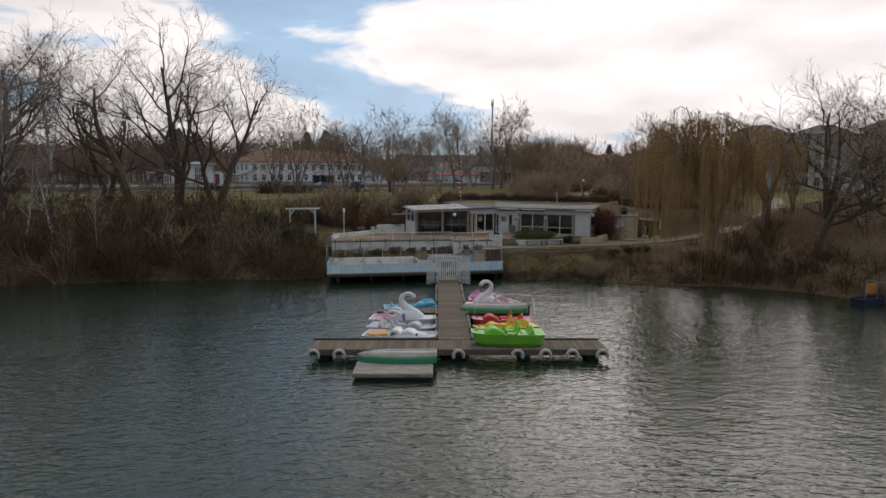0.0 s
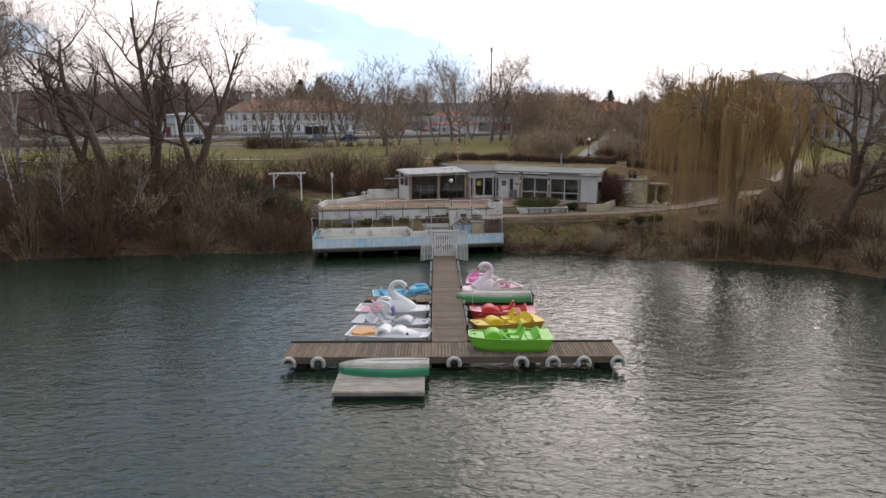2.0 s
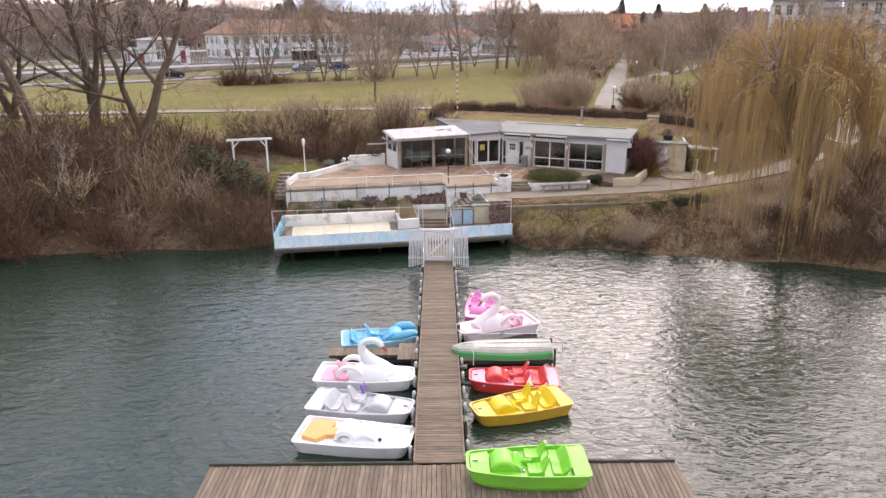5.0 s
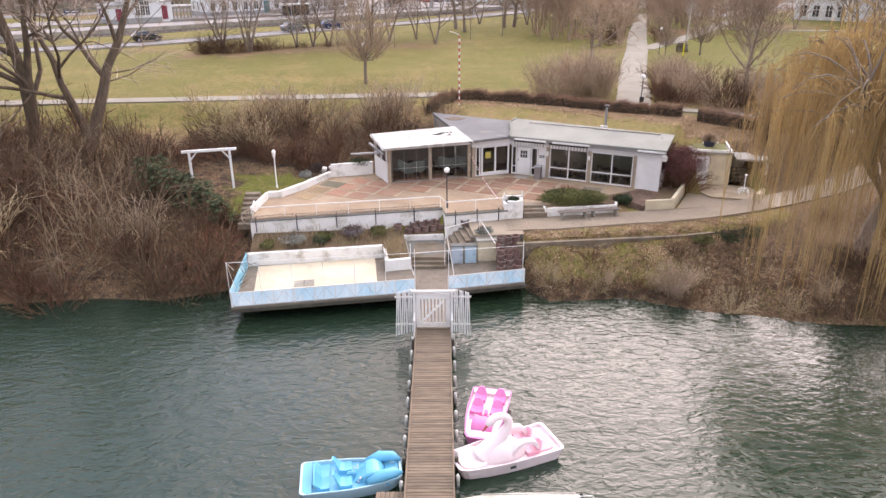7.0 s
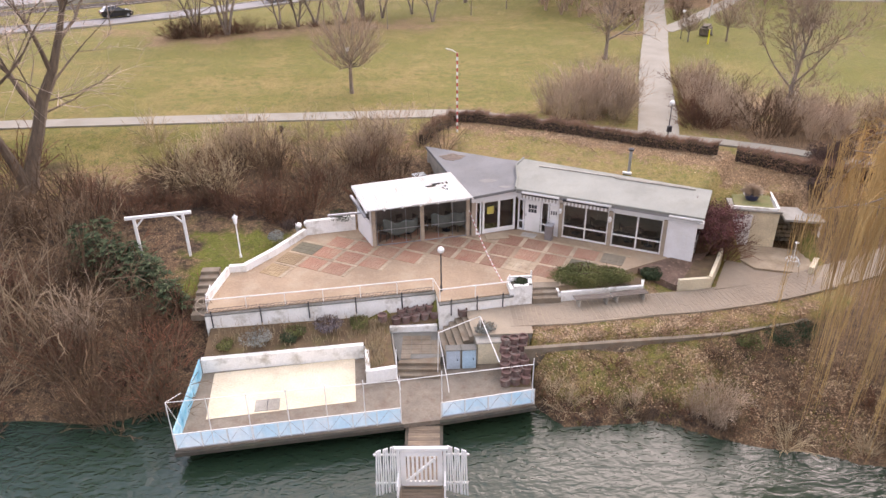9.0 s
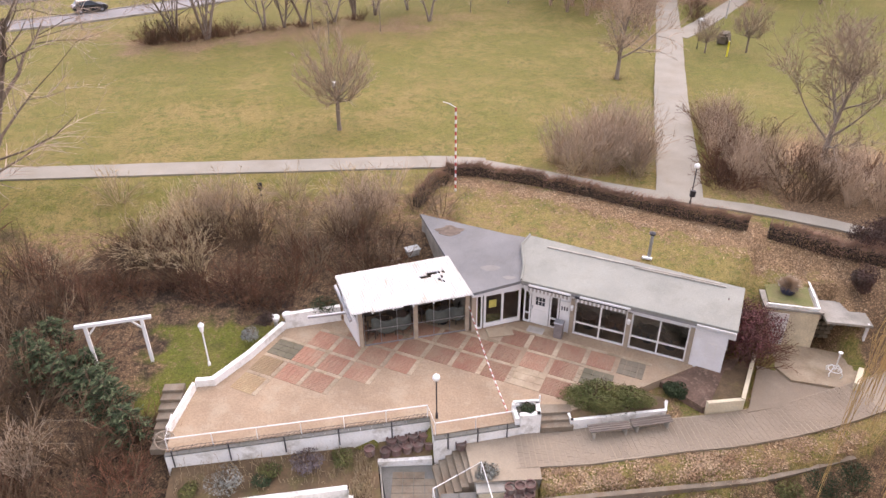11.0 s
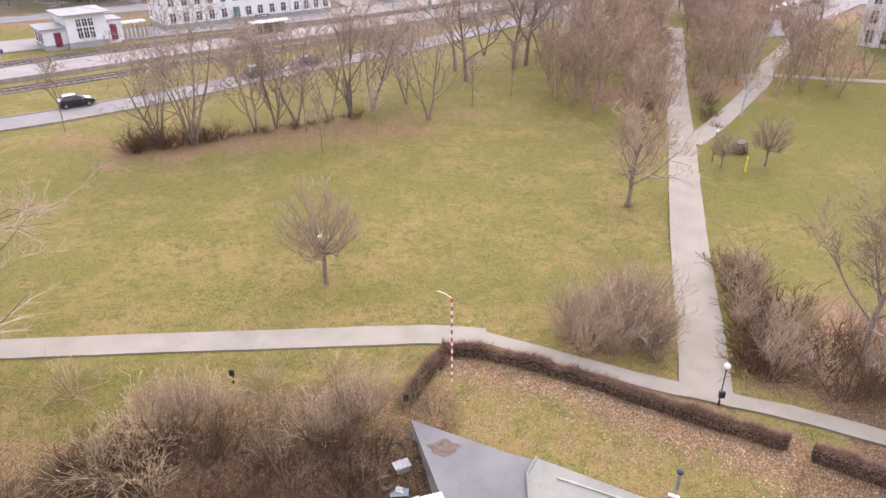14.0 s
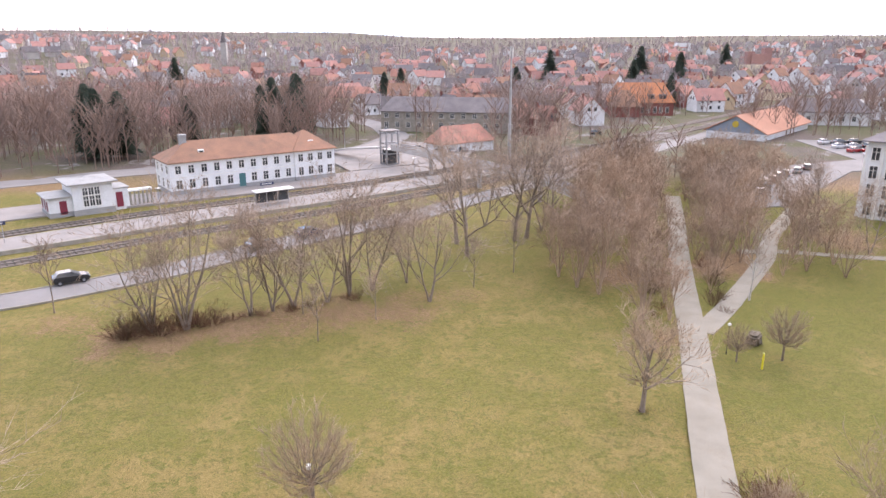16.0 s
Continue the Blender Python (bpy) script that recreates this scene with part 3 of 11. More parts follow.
    l.new(col, hs.inputs["Color"])
    l.new(hs.outputs[0], bs.inputs["Base Color"])
    bs.inputs["Roughness"].default_value = 0.95
    bs.inputs["Specular IOR Level"].default_value = 0.15
    bp = n.new("ShaderNodeBump")
    bp.inputs["Strength"].default_value, bp.inputs["Distance"].default_value = 0.7, 0.08
    l.new(nz(14.0, 6), bp.inputs["Height"])
    l.new(bp.outputs[0], bs.inputs["Normal"])
    return m


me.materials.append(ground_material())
ground = tagged(new("ground", me), "winter parkland of yellowed grass, leaf litter and bare soil, shade painted in under thickets", "ground", kind="structure")


# ---------------------------------------------------------------- water
def water_material():
    m = bpy.data.materials.new("lake_water")
    m.use_nodes = True
    n, l = m.node_tree.nodes, m.node_tree.links
    bs = n["Principled BSDF"]
    geo = n.new("ShaderNodeTexCoord")

    def nz(scale, stretch, detail, rot=0.0, dist=0.0):
        mpn = n.new("ShaderNodeMapping")
        mpn.inputs["Scale"].default_value = stretch
        mpn.inputs["Rotation"].default_value = (0, 0, rot)
        l.new(geo.outputs["Object"], mpn.inputs["Vector"])
        t = n.new("ShaderNodeTexNoise")
        t.inputs["Scale"].default_value, t.inputs["Detail"].default_value, t.inputs["Distortion"].default_value = scale, detail, dist
        l.new(mpn.outputs[0], t.inputs["Vector"])
        return t.outputs["Fac"]

    mixc = n.new("ShaderNodeMix")
    mixc.data_type = "RGBA"
    mixc.inputs["A"].default_value, mixc.inputs["B"].default_value = (0.0105, 0.0275, 0.0205, 1), (0.02, 0.033, 0.014, 1)
    l.new(nz(0.06, (1, 1, 1), 4), mixc.inputs["Factor"])
    l.new(mixc.outputs["Result"], bs.inputs["Base Color"])
    bs.inputs["Roughness"].default_value = 0.04
    bs.inputs["IOR"].default_value = 1.42
    b1 = n.new("ShaderNodeBump")
    b1.inputs["Strength"].default_value, b1.inputs["Distance"].default_value = 0.42, 0.12
    l.new(nz(1.1, (0.75, 1.35, 1), 3, 0.35, 0.6), b1.inputs["Height"])
    b2 = n.new("ShaderNodeBump")
    b2.inputs["Strength"].default_value, b2.inputs["Distance"].default_value = 0.63, 0.085
    l.new(nz(2.1, (0.75, 1.4, 1), 2, -0.3, 0.9), b2.inputs["Height"])
    l.new(b1.outputs[0], b2.inputs["Normal"])
    b3 = n.new("ShaderNodeBump")
    b3.inputs["Strength"].default_value, b3.inputs["Distance"].default_value = 0.22, 0.35
    l.new(nz(0.22, (0.6, 1.3, 1), 2, 0.4), b3.inputs["Height"])
    l.new(b2.outputs[0], b3.inputs["Normal"])
    b4 = n.new("ShaderNodeBump")
    b4.inputs["Strength"].default_value, b4.inputs["Distance"].default_value = 0.42, 0.03
    l.new(nz(5.5, (0.7, 1.35, 1), 2, 0.3, 0.5), b4.inputs["Height"])
    l.new(b3.outputs[0], b4.inputs["Normal"])
    l.new(b4.outputs[0], bs.inputs["Normal"])
    return m


wx, wy = band((-420, 420, 60)), band((-160, 40, 20))
g = Geo().add([(x, y, 0.0) for y in wy for x in wx],
              [(j * len(wx) + i, j * len(wx) + i + 1, (j + 1) * len(wx) + i + 1, (j + 1) * len(wx) + i) for j in range(len(wy) - 1) for i in range(len(wx) - 1)])
solo("water", g, water_material(), "dark green lake water ruffled by small waves", "lake", kind="structure")

# ---------------------------------------------------------------- ways and road
M_GRAVEL = surface("pale_gravel", (0.29, 0.265, 0.215), (0.24, 0.22, 0.175), 0.5, 30, 0.95, 0.25, dirt=(0.21, 0.18, 0.13), dirt_amount=0.6, dirt_scale=0.35)
M_PAVE = surface("worn_block_paving", (0.33, 0.272, 0.195), (0.265, 0.212, 0.152), 0.6, 24, 0.9, 0.3, dirt=(0.17, 0.135, 0.095), dirt_amount=0.6)
M_BLOCK = surface("paving_block", (0.265, 0.212, 0.152), (0.215, 0.17, 0.122), 0.5, 24, 0.9, 0.3, dirt=(0.3, 0.245, 0.18), dirt_amount=0.6)
M_ASPH = surface("grey_asphalt", (0.23, 0.215, 0.205), (0.19, 0.18, 0.17), 0.25, 30, 0.9, 0.2, dirt=(0.22, 0.21, 0.2), dirt_amount=0.5, dirt_scale=0.2)


def resample(line, step):
    out = [Vector(line[0])]
    for a, b in zip(line, line[1:]):
        a, b = Vector(a), Vector(b)
        k = max(1, round((b - a).length / step))
        out += [a.lerp(b, i / k) for i in range(1, k + 1)]
    for _ in range(3):
        out = [out[0]] + [(p + q * 2 + r) / 4 for p, q, r in zip(out, out[1:], out[2:])] + [out[-1]]
    return out


def strip(line, width, lift=0.05, wobble=0.0, step=1.0, thick=0.12, follow=False, shift=0.0):
    """A way of the given width along a line, as a slab with real sides."""
    pts, rings = resample(line, step), []
    for i, p in enumerate(pts):
        d = (pts[min(i + 1, len(pts) - 1)] - pts[max(i - 1, 0)]).normalized()
        s = Vector((-d.y, d.x, 0)).normalized()
        wl_, wr_ = width / 2 + wobble * bumpy(p.x, p.y, 2.0, 1.0), width / 2 + wobble * bumpy(p.x, p.y, 2.0, 9.0)
        a, b = p + s * (shift + wl_), p + s * (shift - wr_)
        za = (height(a.x, a.y) if follow else a.z) + lift
        zb = (height(b.x, b.y) if follow else b.z) + lift
        rings.append([(a.x, a.y, za - thick), (b.x, b.y, zb - thick), (b.x, b.y, zb), (a.x, a.y, za)])
    return Geo().loft(rings)


solo("path_bank", strip(WAY, 1.95, 0.04, 0.1, shift=0.32), M_PAVE, "worn block-paved path along the lake bank", "path", kind="structure")
rbk = random.Random(15)
line_ = resample([p for p in WAY if p[0] < 30], 0.25)
g = Geo()
for i in range(1, len(line_) - 1):
    p, d = line_[i], (line_[i + 1] - line_[i - 1]).normalized()
    side = Vector((-d.y, d.x, 0)).normalized()
    for j in range(10):
        c0_ = (j + 0.5 * (i % 2)) * 0.2 - 0.7
        n0_, n1_ = max(-0.62, c0_ + 0.0025), min(1.26, c0_ + 0.1975)
        if n1_ - n0_ < 0.03:
            continue
        l_, lift = d * rbk.uniform(0.098, 0.112), Vector((0, 0, 0.048 + rbk.uniform(0, 0.008)))
        top_ = [p + side * n0_ - l_ + lift, p + side * n0_ + l_ + lift, p + side * n1_ + l_ + lift, p + side * n1_ - l_ + lift]
        low_ = [v - Vector((0, 0, 0.03)) for v in top_]
        g.add([tuple(v) for v in top_ + low_], [(3, 2, 1, 0), (0, 1, 5, 4), (1, 2, 6, 5), (2, 3, 7, 6), (3, 0, 4, 7)])
solo("paving_blocks", g, M_BLOCK, "rows of worn concrete blocks paving the lake path", "paving", kind="stuff")
solo("path_upper", strip(BRANCH, 2.4, 0.045, 0.15), M_GRAVEL, "pale gravel path climbing away from the lake", "path", kind="structure")
solo("path_main", strip(MAIN_WAY, 2.75, 0.05, 0.07), M_GRAVEL, "straight pale gravel path between bushes", "path", kind="structure")
solo("path_fork", strip(FORK, 2.3, 0.055, 0.08, follow=True), M_GRAVEL, "pale gravel side path", "path", kind="structure")
solo("path_far", strip(FAR_CROSS, 1.8, 0.05, 0.2, follow=True), M_GRAVEL, "pale gravel path across the far lawn", "path", kind="structure")
solo("path_cross", strip(CROSS_WAY, 1.95, 0.045, 0.06), M_GRAVEL, "pale gravel path across the lawn", "path", kind="structure")
solo("path_hedge", strip(HEDGE_WAY, 1.15, 0.06, 0.15), M_GRAVEL, "narrow gravel path behind the hedge", "path", kind="structure")
solo("road", strip(ROAD, 5.4, 0.0, 0.05, 2.0, 0.2), M_ASPH, "pale grey asphalt road beside the railway", "road", kind="structure")
for sgn in (-1, 1):
    solo("kerb", strip(ROAD, 0.16, 0.11, 0, 2.0, 0.3, shift=sgn * 2.8), M_CONC, "concrete kerb along the road", "kerb", kind="structure")

# ---------------------------------------------------------------- terrace
FLOOR = 2.88
M_TERR = surface("dusty_red_paving", (0.355, 0.258, 0.168), (0.265, 0.188, 0.122), 0.5, 14, 0.9, 0.3, dirt=(0.37, 0.3, 0.21), dirt_amount=0.8, dirt_scale=0.7)
M_PANEL = surface("red_clinker_panel", (0.29, 0.14, 0.09), (0.33, 0.2, 0.13), 0.8, 16, 0.85, 0.3, vary=0.2, dirt=(0.33, 0.245, 0.16), dirt_amount=0.75, dirt_scale=0.7)
M_JOINT = surface("pale_concrete_slab", (0.42, 0.335, 0.23), (0.3, 0.225, 0.15), 1.3, 18, 0.9, 0.3, vary=0.15, dirt=(0.24, 0.185, 0.105), dirt_amount=0.75, dirt_scale=1.1)
M_MOSSY = surface("grey_slabs", (0.25, 0.21, 0.15), (0.16, 0.135, 0.095), 1.1, 16, 0.9, 0.35, vary=0.15)

terrace = solo("terrace", Geo().prism(TERRACE, 1.2, FLOOR), M_TERR, "dusty reddish paved cafe terrace", "terrace", kind="structure")

# white front wall with a coping, in two straight runs
FRONT = [((-10.45, 28.28), (0.42, 30.24)), ((0.62, 29.12), (4.3, 29.88))]
g = Geo()
for (a, b) in FRONT:
    g.wall(a, b, 1.15, FLOOR - 0.12, 0.25)
g.wall((0.42, 30.4), (0.62, 29.12), 1.15, FLOOR - 0.12, 0.22)
solo("terrace_wall", g, M_WHITEWALL, "stained whitewashed retaining wall below the terrace", "wall", kind="structure")
g = Geo()
for (a, b) in FRONT:
    d = Vector((b[0] - a[0], b[1] - a[1]))
    k = round(d.length / 0.5)
    ang = math.atan2(d.y, d.x)
    for i in range(k):
        p = Vector(a) + d * ((i + 0.5) / k)
        g.box((p.x - math.sin(ang) * 0.12, p.y + math.cos(ang) * 0.12, FLOOR - 0.08), (d.length / k - 0.01, 0.34, 0.07), ang, bevel=0.012)
solo("wall_coping", g, M_DCONC, "dark concrete coping on the terrace wall", "coping", kind="structure")
# planter end by the steps
g = Geo().wall((4.05, 29.15), (4.95, 29.25), 2.1, 3.35, 0.22).wall((4.95, 29.25), (4.95, 30.1), 2.1, 3.35, 0.18).wall((4.95, 30.1), (3.75, 30.0), 2.1, 3.35, 0.16).wall((3.75, 30.0), (3.85, 29.15), 2.1, 3.2, 0.18)
STEP_AT = pose(0.25, 0.74, 0)
planter = thing("wall_planter", STEP_AT, "white masonry planter at the head of the steps", "planter")
part("box", g, M_WHITEWALL, planter)
part("soil", Geo().prism([(4.0, 29.35), (4.8, 29.4), (4.8, 29.95), (3.9, 29.9)], 2.6, 3.24), M_BEAM, planter)
part("top_rail", Geo().box((4.4, 30.0, 3.42), (1.2, 0.1, 0.07), 0.08).box((3.85, 29.6, 3.5), (0.06, 0.06, 0.5)).box((4.95, 30.0, 3.5), (0.06, 0.06, 0.5)), M_WHITE, planter)
# steps from the path to the terrace
g = Geo()
for i in range(3):
    g.prism([(5.05, 29.25 + 0.3 * i), (6.45, 29.35 + 0.3 * i), (6.45, 30.4), (5.05, 30.4)], 1.9, 2.45 + 0.145 * (i + 1))
solo("terrace_steps", g, M_STAIR, "three worn concrete steps up to the terrace", "steps", kind="structure", m=pose(0.2, 0.7, 0))

# slab panels near the house
PANELS = []
for iu in range(-8, 6):
    for iv in range(-7, 1):
        u0, v0 = 0.2 + 1.45 * iu - 0.6, -1.5 + 1.38 * iv - 0.57
        c = wing(u0 + 0.6, v0 + 0.57)
        corners = [wing(u0 + a, v0 + b) for a, b in ((0, 0), (1.2, 0), (1.2, 1.15), (0, 1.15))]
        if all(inside(x, y, TERRACE) for x, y in corners) and c[1] > np.interp(c[0], [-9, -5, -3, -1, 2, 4, 5], [32.2, 32.3, 33.0, 33.7, 33.4, 32.4, 31.0]):
            PANELS.append((iu, iv, u0, v0))


def panel_mesh(name, w, d, mat_, rows, cols):
    g = Geo()
    for i in range(cols):
        for j in range(rows):
            g.box(((i + 0.5) * w / cols, (j + 0.5) * d / rows, 0.006), (w / cols - 0.012, d / rows - 0.012, 0.03), bevel=0.006)
    return g.mesh(name, mat_)


M_DAMP = surface("damp_mossy_slab", (0.16, 0.14, 0.095), (0.11, 0.1, 0.062), 1.1, 16, 0.85, 0.35, vary=0.15, dirt=(0.22, 0.18, 0.12), dirt_amount=0.5)
M_OCHRE = surface("ochre_brick_panel", (0.34, 0.25, 0.14), (0.27, 0.185, 0.105), 0.9, 16, 0.9, 0.3, vary=0.15, dirt=(0.25, 0.19, 0.1), dirt_amount=0.6)
PM = {"red": panel_mesh("paving_panel", 1.2, 1.15, M_PANEL, 11, 5), "pale": panel_mesh("paving_panel", 1.43, 1.36, M_JOINT, 3, 4), "grey": panel_mesh("paving_panel", 1.2, 1.15, M_MOSSY, 3, 4),
      "damp": panel_mesh("paving_panel", 1.43, 1.15, M_DAMP, 3, 3), "ochre": panel_mesh("paving_panel", 1.2, 1.15, M_OCHRE, 11, 5)}
pm_ju = panel_mesh("paving_strip", 1.44, 0.2, M_JOINT, 1, 4)
pm_jv = panel_mesh("paving_strip", 0.22, 1.15, M_JOINT, 4, 1)

# low wall on the uphill side of the terrace, ending in a small stair
g = Geo()
LOW = [(-9.5, 32.45), (-8.3, 34.3), (-7.25, 36.35), (-7.05, 36.75), (-4.3, 37.45)]
for a, b in zip(LOW, LOW[1:]):
    g.wall(a, b, 2.5, 3.28 if a[0] < -7.2 else 3.75, 0.24)
g.wall((-10.35, 32.35), (-9.5, 32.45), 2.5, 3.25, 0.24)
solo("garden_wall", g, M_WHITEWALL, "low whitewashed garden wall beside the terrace", "wall", kind="structure")
g = Geo()
for i in range(7):
    g.box((-11.0 - 0.02 * i, 29.3 + 0.42 * i, 2.2 + 0.17 * i), (0.9, 0.46, 0.34), 0.06, bevel=0.02)
solo("garden_steps", g, M_STAIR, "rough garden steps beside the terrace", "steps", kind="structure")
g = Geo().wall((-10.55, 29.4), (-10.3, 32.2), 2.3, 3.3, 0.14)
solo("step_cheek", g, M_WHITEWALL, "white side wall of the garden steps", "wall", kind="structure")

# railing: white tube on thin posts, with dark stakes outside
rail = thing("terrace_railing", None, "thin white tube railing round the terrace", "railing")
RAIL = [(-10.55, 29.9), (-10.35, 28.5), (-5, 29.42), (0.32, 30.38), (0.66, 29.3), (4.1, 30.02)]
part("rail", Geo().tube([(x, y, FLOOR + 0.67) for x, y in RAIL], 0.028, 6), M_WHITE, rail)
post_g = Geo().cyl((0, 0, 0), 0.018, 0.68, 6).mesh("post", M_WHITE)
for a, b in zip(RAIL, RAIL[1:]):
    k = max(1, round((Vector(b) - Vector(a)).length / 1.9))
    for i in range(k):
        p = Vector(a).lerp(Vector(b), i / k)
        part("post", post_g, None, rail, m=pose(p.x, p.y, FLOOR - 0.02))
fence = thing("wire_fence", None, "rusty wire fence with dark stakes along the wall", "fence")
stake = Geo().tube([(0, -0.2, -0.65), (0, -0.2, 0.28)], 0.03, 5).mesh("stake", M_DARKMETAL)
for i in range(5):
    t = (i + 0.12) / 4.8
    p = Vector((-10.4, 28.44)).lerp(Vector((0.3, 30.38)), t)
    part("stake", stake, None, fence, m=pose(p.x, p.y, FLOOR - 0.1))
for k in range(3):
    p = Vector((0.95, 29.37)).lerp(Vector((4.0, 30.0)), (k + 0.2) / 2.4)
    part("stake", stake, None, fence, m=pose(p.x, p.y, FLOOR - 0.1))
g = Geo()
rw = random.Random(5)
for k in range(60):
    p = Vector((-10.4, 28.44)).lerp(Vector((0.3, 30.38)), k / 60)
    q = Vector((-10.4, 28.44)).lerp(Vector((0.3, 30.38)), (k + 1) / 60)
    for z in (0.05, 0.17):
        g.tube([(p.x, p.y, FLOOR + z + rw.uniform(-.03, .03)), (q.x, q.y, FLOOR + z + rw.uniform(-.03, .03))], 0.012, 3, caps=False)
    g.tube([(p.x, p.y, FLOOR - 0.05), (q.x, q.y, FLOOR + 0.22)], 0.01, 3, caps=False)
part("wire_mesh", g, M_DARKMETAL, fence)

# ---------------------------------------------------------------- the lakeside cafe
M_CAFEWALL = surface("white_cafe_render", (0.78, 0.775, 0.76), (0.73, 0.72, 0.7), 1.0, 16, 0.85, 0.04, dirt=(0.5, 0.47, 0.41), dirt_amount=0.3, grain=0.05)
M_PILLAR = surface("tan_pillar", (0.4, 0.32, 0.23), (0.3, 0.24, 0.18), 2, 20, 0.85, 0.2)
M_FASCIA = surface("grey_fascia", (0.3, 0.29, 0.28), (0.22, 0.215, 0.21), 1.5, 20, 0.7, 0.1)
M_AWN = surface("grey_awning_cloth", (0.4, 0.37, 0.32), (0.31, 0.285, 0.25), 3, 30, 0.9, 0.1)
M_INSIDE = surface("dim_interior_wall", (0.24, 0.2, 0.16), (0.18, 0.15, 0.12), 1, 10, 0.9, 0.0)
M_INFLOOR = surface("brown_floorboards", (0.16, 0.1, 0.065), (0.11, 0.07, 0.045), 1.5, 14, 0.5, 0.1)
M_CORR = surface("white_corrugated_sheet", (0.58, 0.565, 0.53), (0.48, 0.465, 0.43), 0.7, 18, 0.75, 0.1, stretch=(3.2, 0.8, 1), dirt=(0.34, 0.28, 0.2), dirt_amount=0.75, dirt_scale=0.9, grain=0.08)

cafe = thing("cafe", None, "single-storey white lakeside cafe with large windows", "building")


def roof_z(x, y):
    v = (Vector((x, y)) - W0).dot(WV)
    return 5.6 + 0.085 * v


def wbox(g, u0, u1, v0, v1, z0, z1, mi=0, bevel=0.0):
    c = wing((u0 + u1) / 2, (v0 + v1) / 2)
    return g.box((c[0], c[1], (z0 + z1) / 2), (u1 - u0, v1 - v0, z1 - z0), math.atan2(WU.y, WU.x), mi, bevel)


WING_ROOF = [wing(-0.05, -0.3), wing(10.15, -0.3), wing(10.15, 3.05), wing(-0.95, 3.68), wing(-1.05, 2.6), wing(-0.35, 0.9)]
roof = part("roof", Geo().prism(WING_ROOF, lambda x, y: roof_z(x, y) - 0.14, roof_z), M_FELT, cafe, "pale grey felt flat roof")
soften(roof, 0.03, 2)
part("roof_edge", wbox(wbox(Geo(), 0.3, 9.0, 2.85, 2.97, 5.8, 5.9), 4.9, 9.3, 2.7, 2.79, 5.78, 5.9), M_CONC, cafe)
part("fascia", wbox(Geo(), -0.02, 10.1, -0.24, -0.16, 5.28, 5.5), M_FASCIA, cafe)
for u0, u1 in ((0.35, 2.5), (2.95, 5.4), (8.4, 10.1)):
    part("light_trough", wbox(Geo(), u0, u1, -0.36, -0.25, 5.34, 5.46, bevel=0.02), M_WHITE, cafe)
for u0, u1 in ((0.3, 2.45), (2.7, 5.25)):
    awn = part("awning_valance", Geo().tube([(*wing(u0, -0.19), 5.3), (*wing(u1, -0.19), 5.3)], 0.02, 6), M_WHITE, cafe, "grey and white striped scalloped awning valance")
    k = round((u1 - u0) / 0.1)
    for i in range(k):
        a, b = u0 + (u1 - u0) * i / k, u0 + (u1 - u0) * (i + 1) / k
        cut = [(*wing(lerp(a, b, f_), -0.2), 5.03 - 0.05 * math.sin(math.pi * f_)) for f_ in (0, 0.25, 0.5, 0.75, 1)]
        stripe = Geo().loft([[(x, y, z), (x + WV.x * 0.012, y + WV.y * 0.012, z), (x + WV.x * 0.012, y + WV.y * 0.012, 5.3), (x, y, 5.3)] for x, y, z in cut])
        part("stripe", stripe, (M_AWN, M_WHITE)[i % 2], awn)
    part("awning_box", wbox(Geo(), u0, u1, -0.3, -0.1, 5.22, 5.36, bevel=0.04), M_DARKMETAL, cafe)

# wing walls
g = Geo()
wbox(g, 0, 9.85, 0.02, 0.22, 4.98, 5.5)                 # lintel
wbox(g, 8.3, 9.85, 0.0, 0.22, 2.5, 4.98)
wbox(g, 1.95, 2.5, 0.02, 0.22, 2.5, 4.98)
wbox(g, 9.65, 9.85, 0.22, 2.95, 2.5, 5.55)              # end wall
wbox(g, -0.6, 9.65, 2.75, 2.95, 2.5, 5.6)               # back wall
wbox(g, 0.0, 1.95, 0.02, 0.2, 4.85, 4.98)
part("wall", g, M_CAFEWALL, cafe)
for u in (2.5, 5.28, 8.18):
    part("pillar", wbox(Geo(), u, u + 0.2, -0.06, 0.2, 2.6, 5.0, bevel=0.01), M_PILLAR, cafe)
part("interior", wbox(Geo(), 0.0, 9.65, 2.0, 2.14, FLOOR, 5.4), M_INSIDE, cafe)
part("interior_floor", wbox(Geo(), -0.4, 9.65, 0.2, 2.75, 2.6, FLOOR + 0.02), M_INFLOOR, cafe)
part("interior_ceiling", wbox(Geo(), 0, 9.65, 0.2, 2.75, 5.3, 5.36), M_CAFEWALL, cafe)


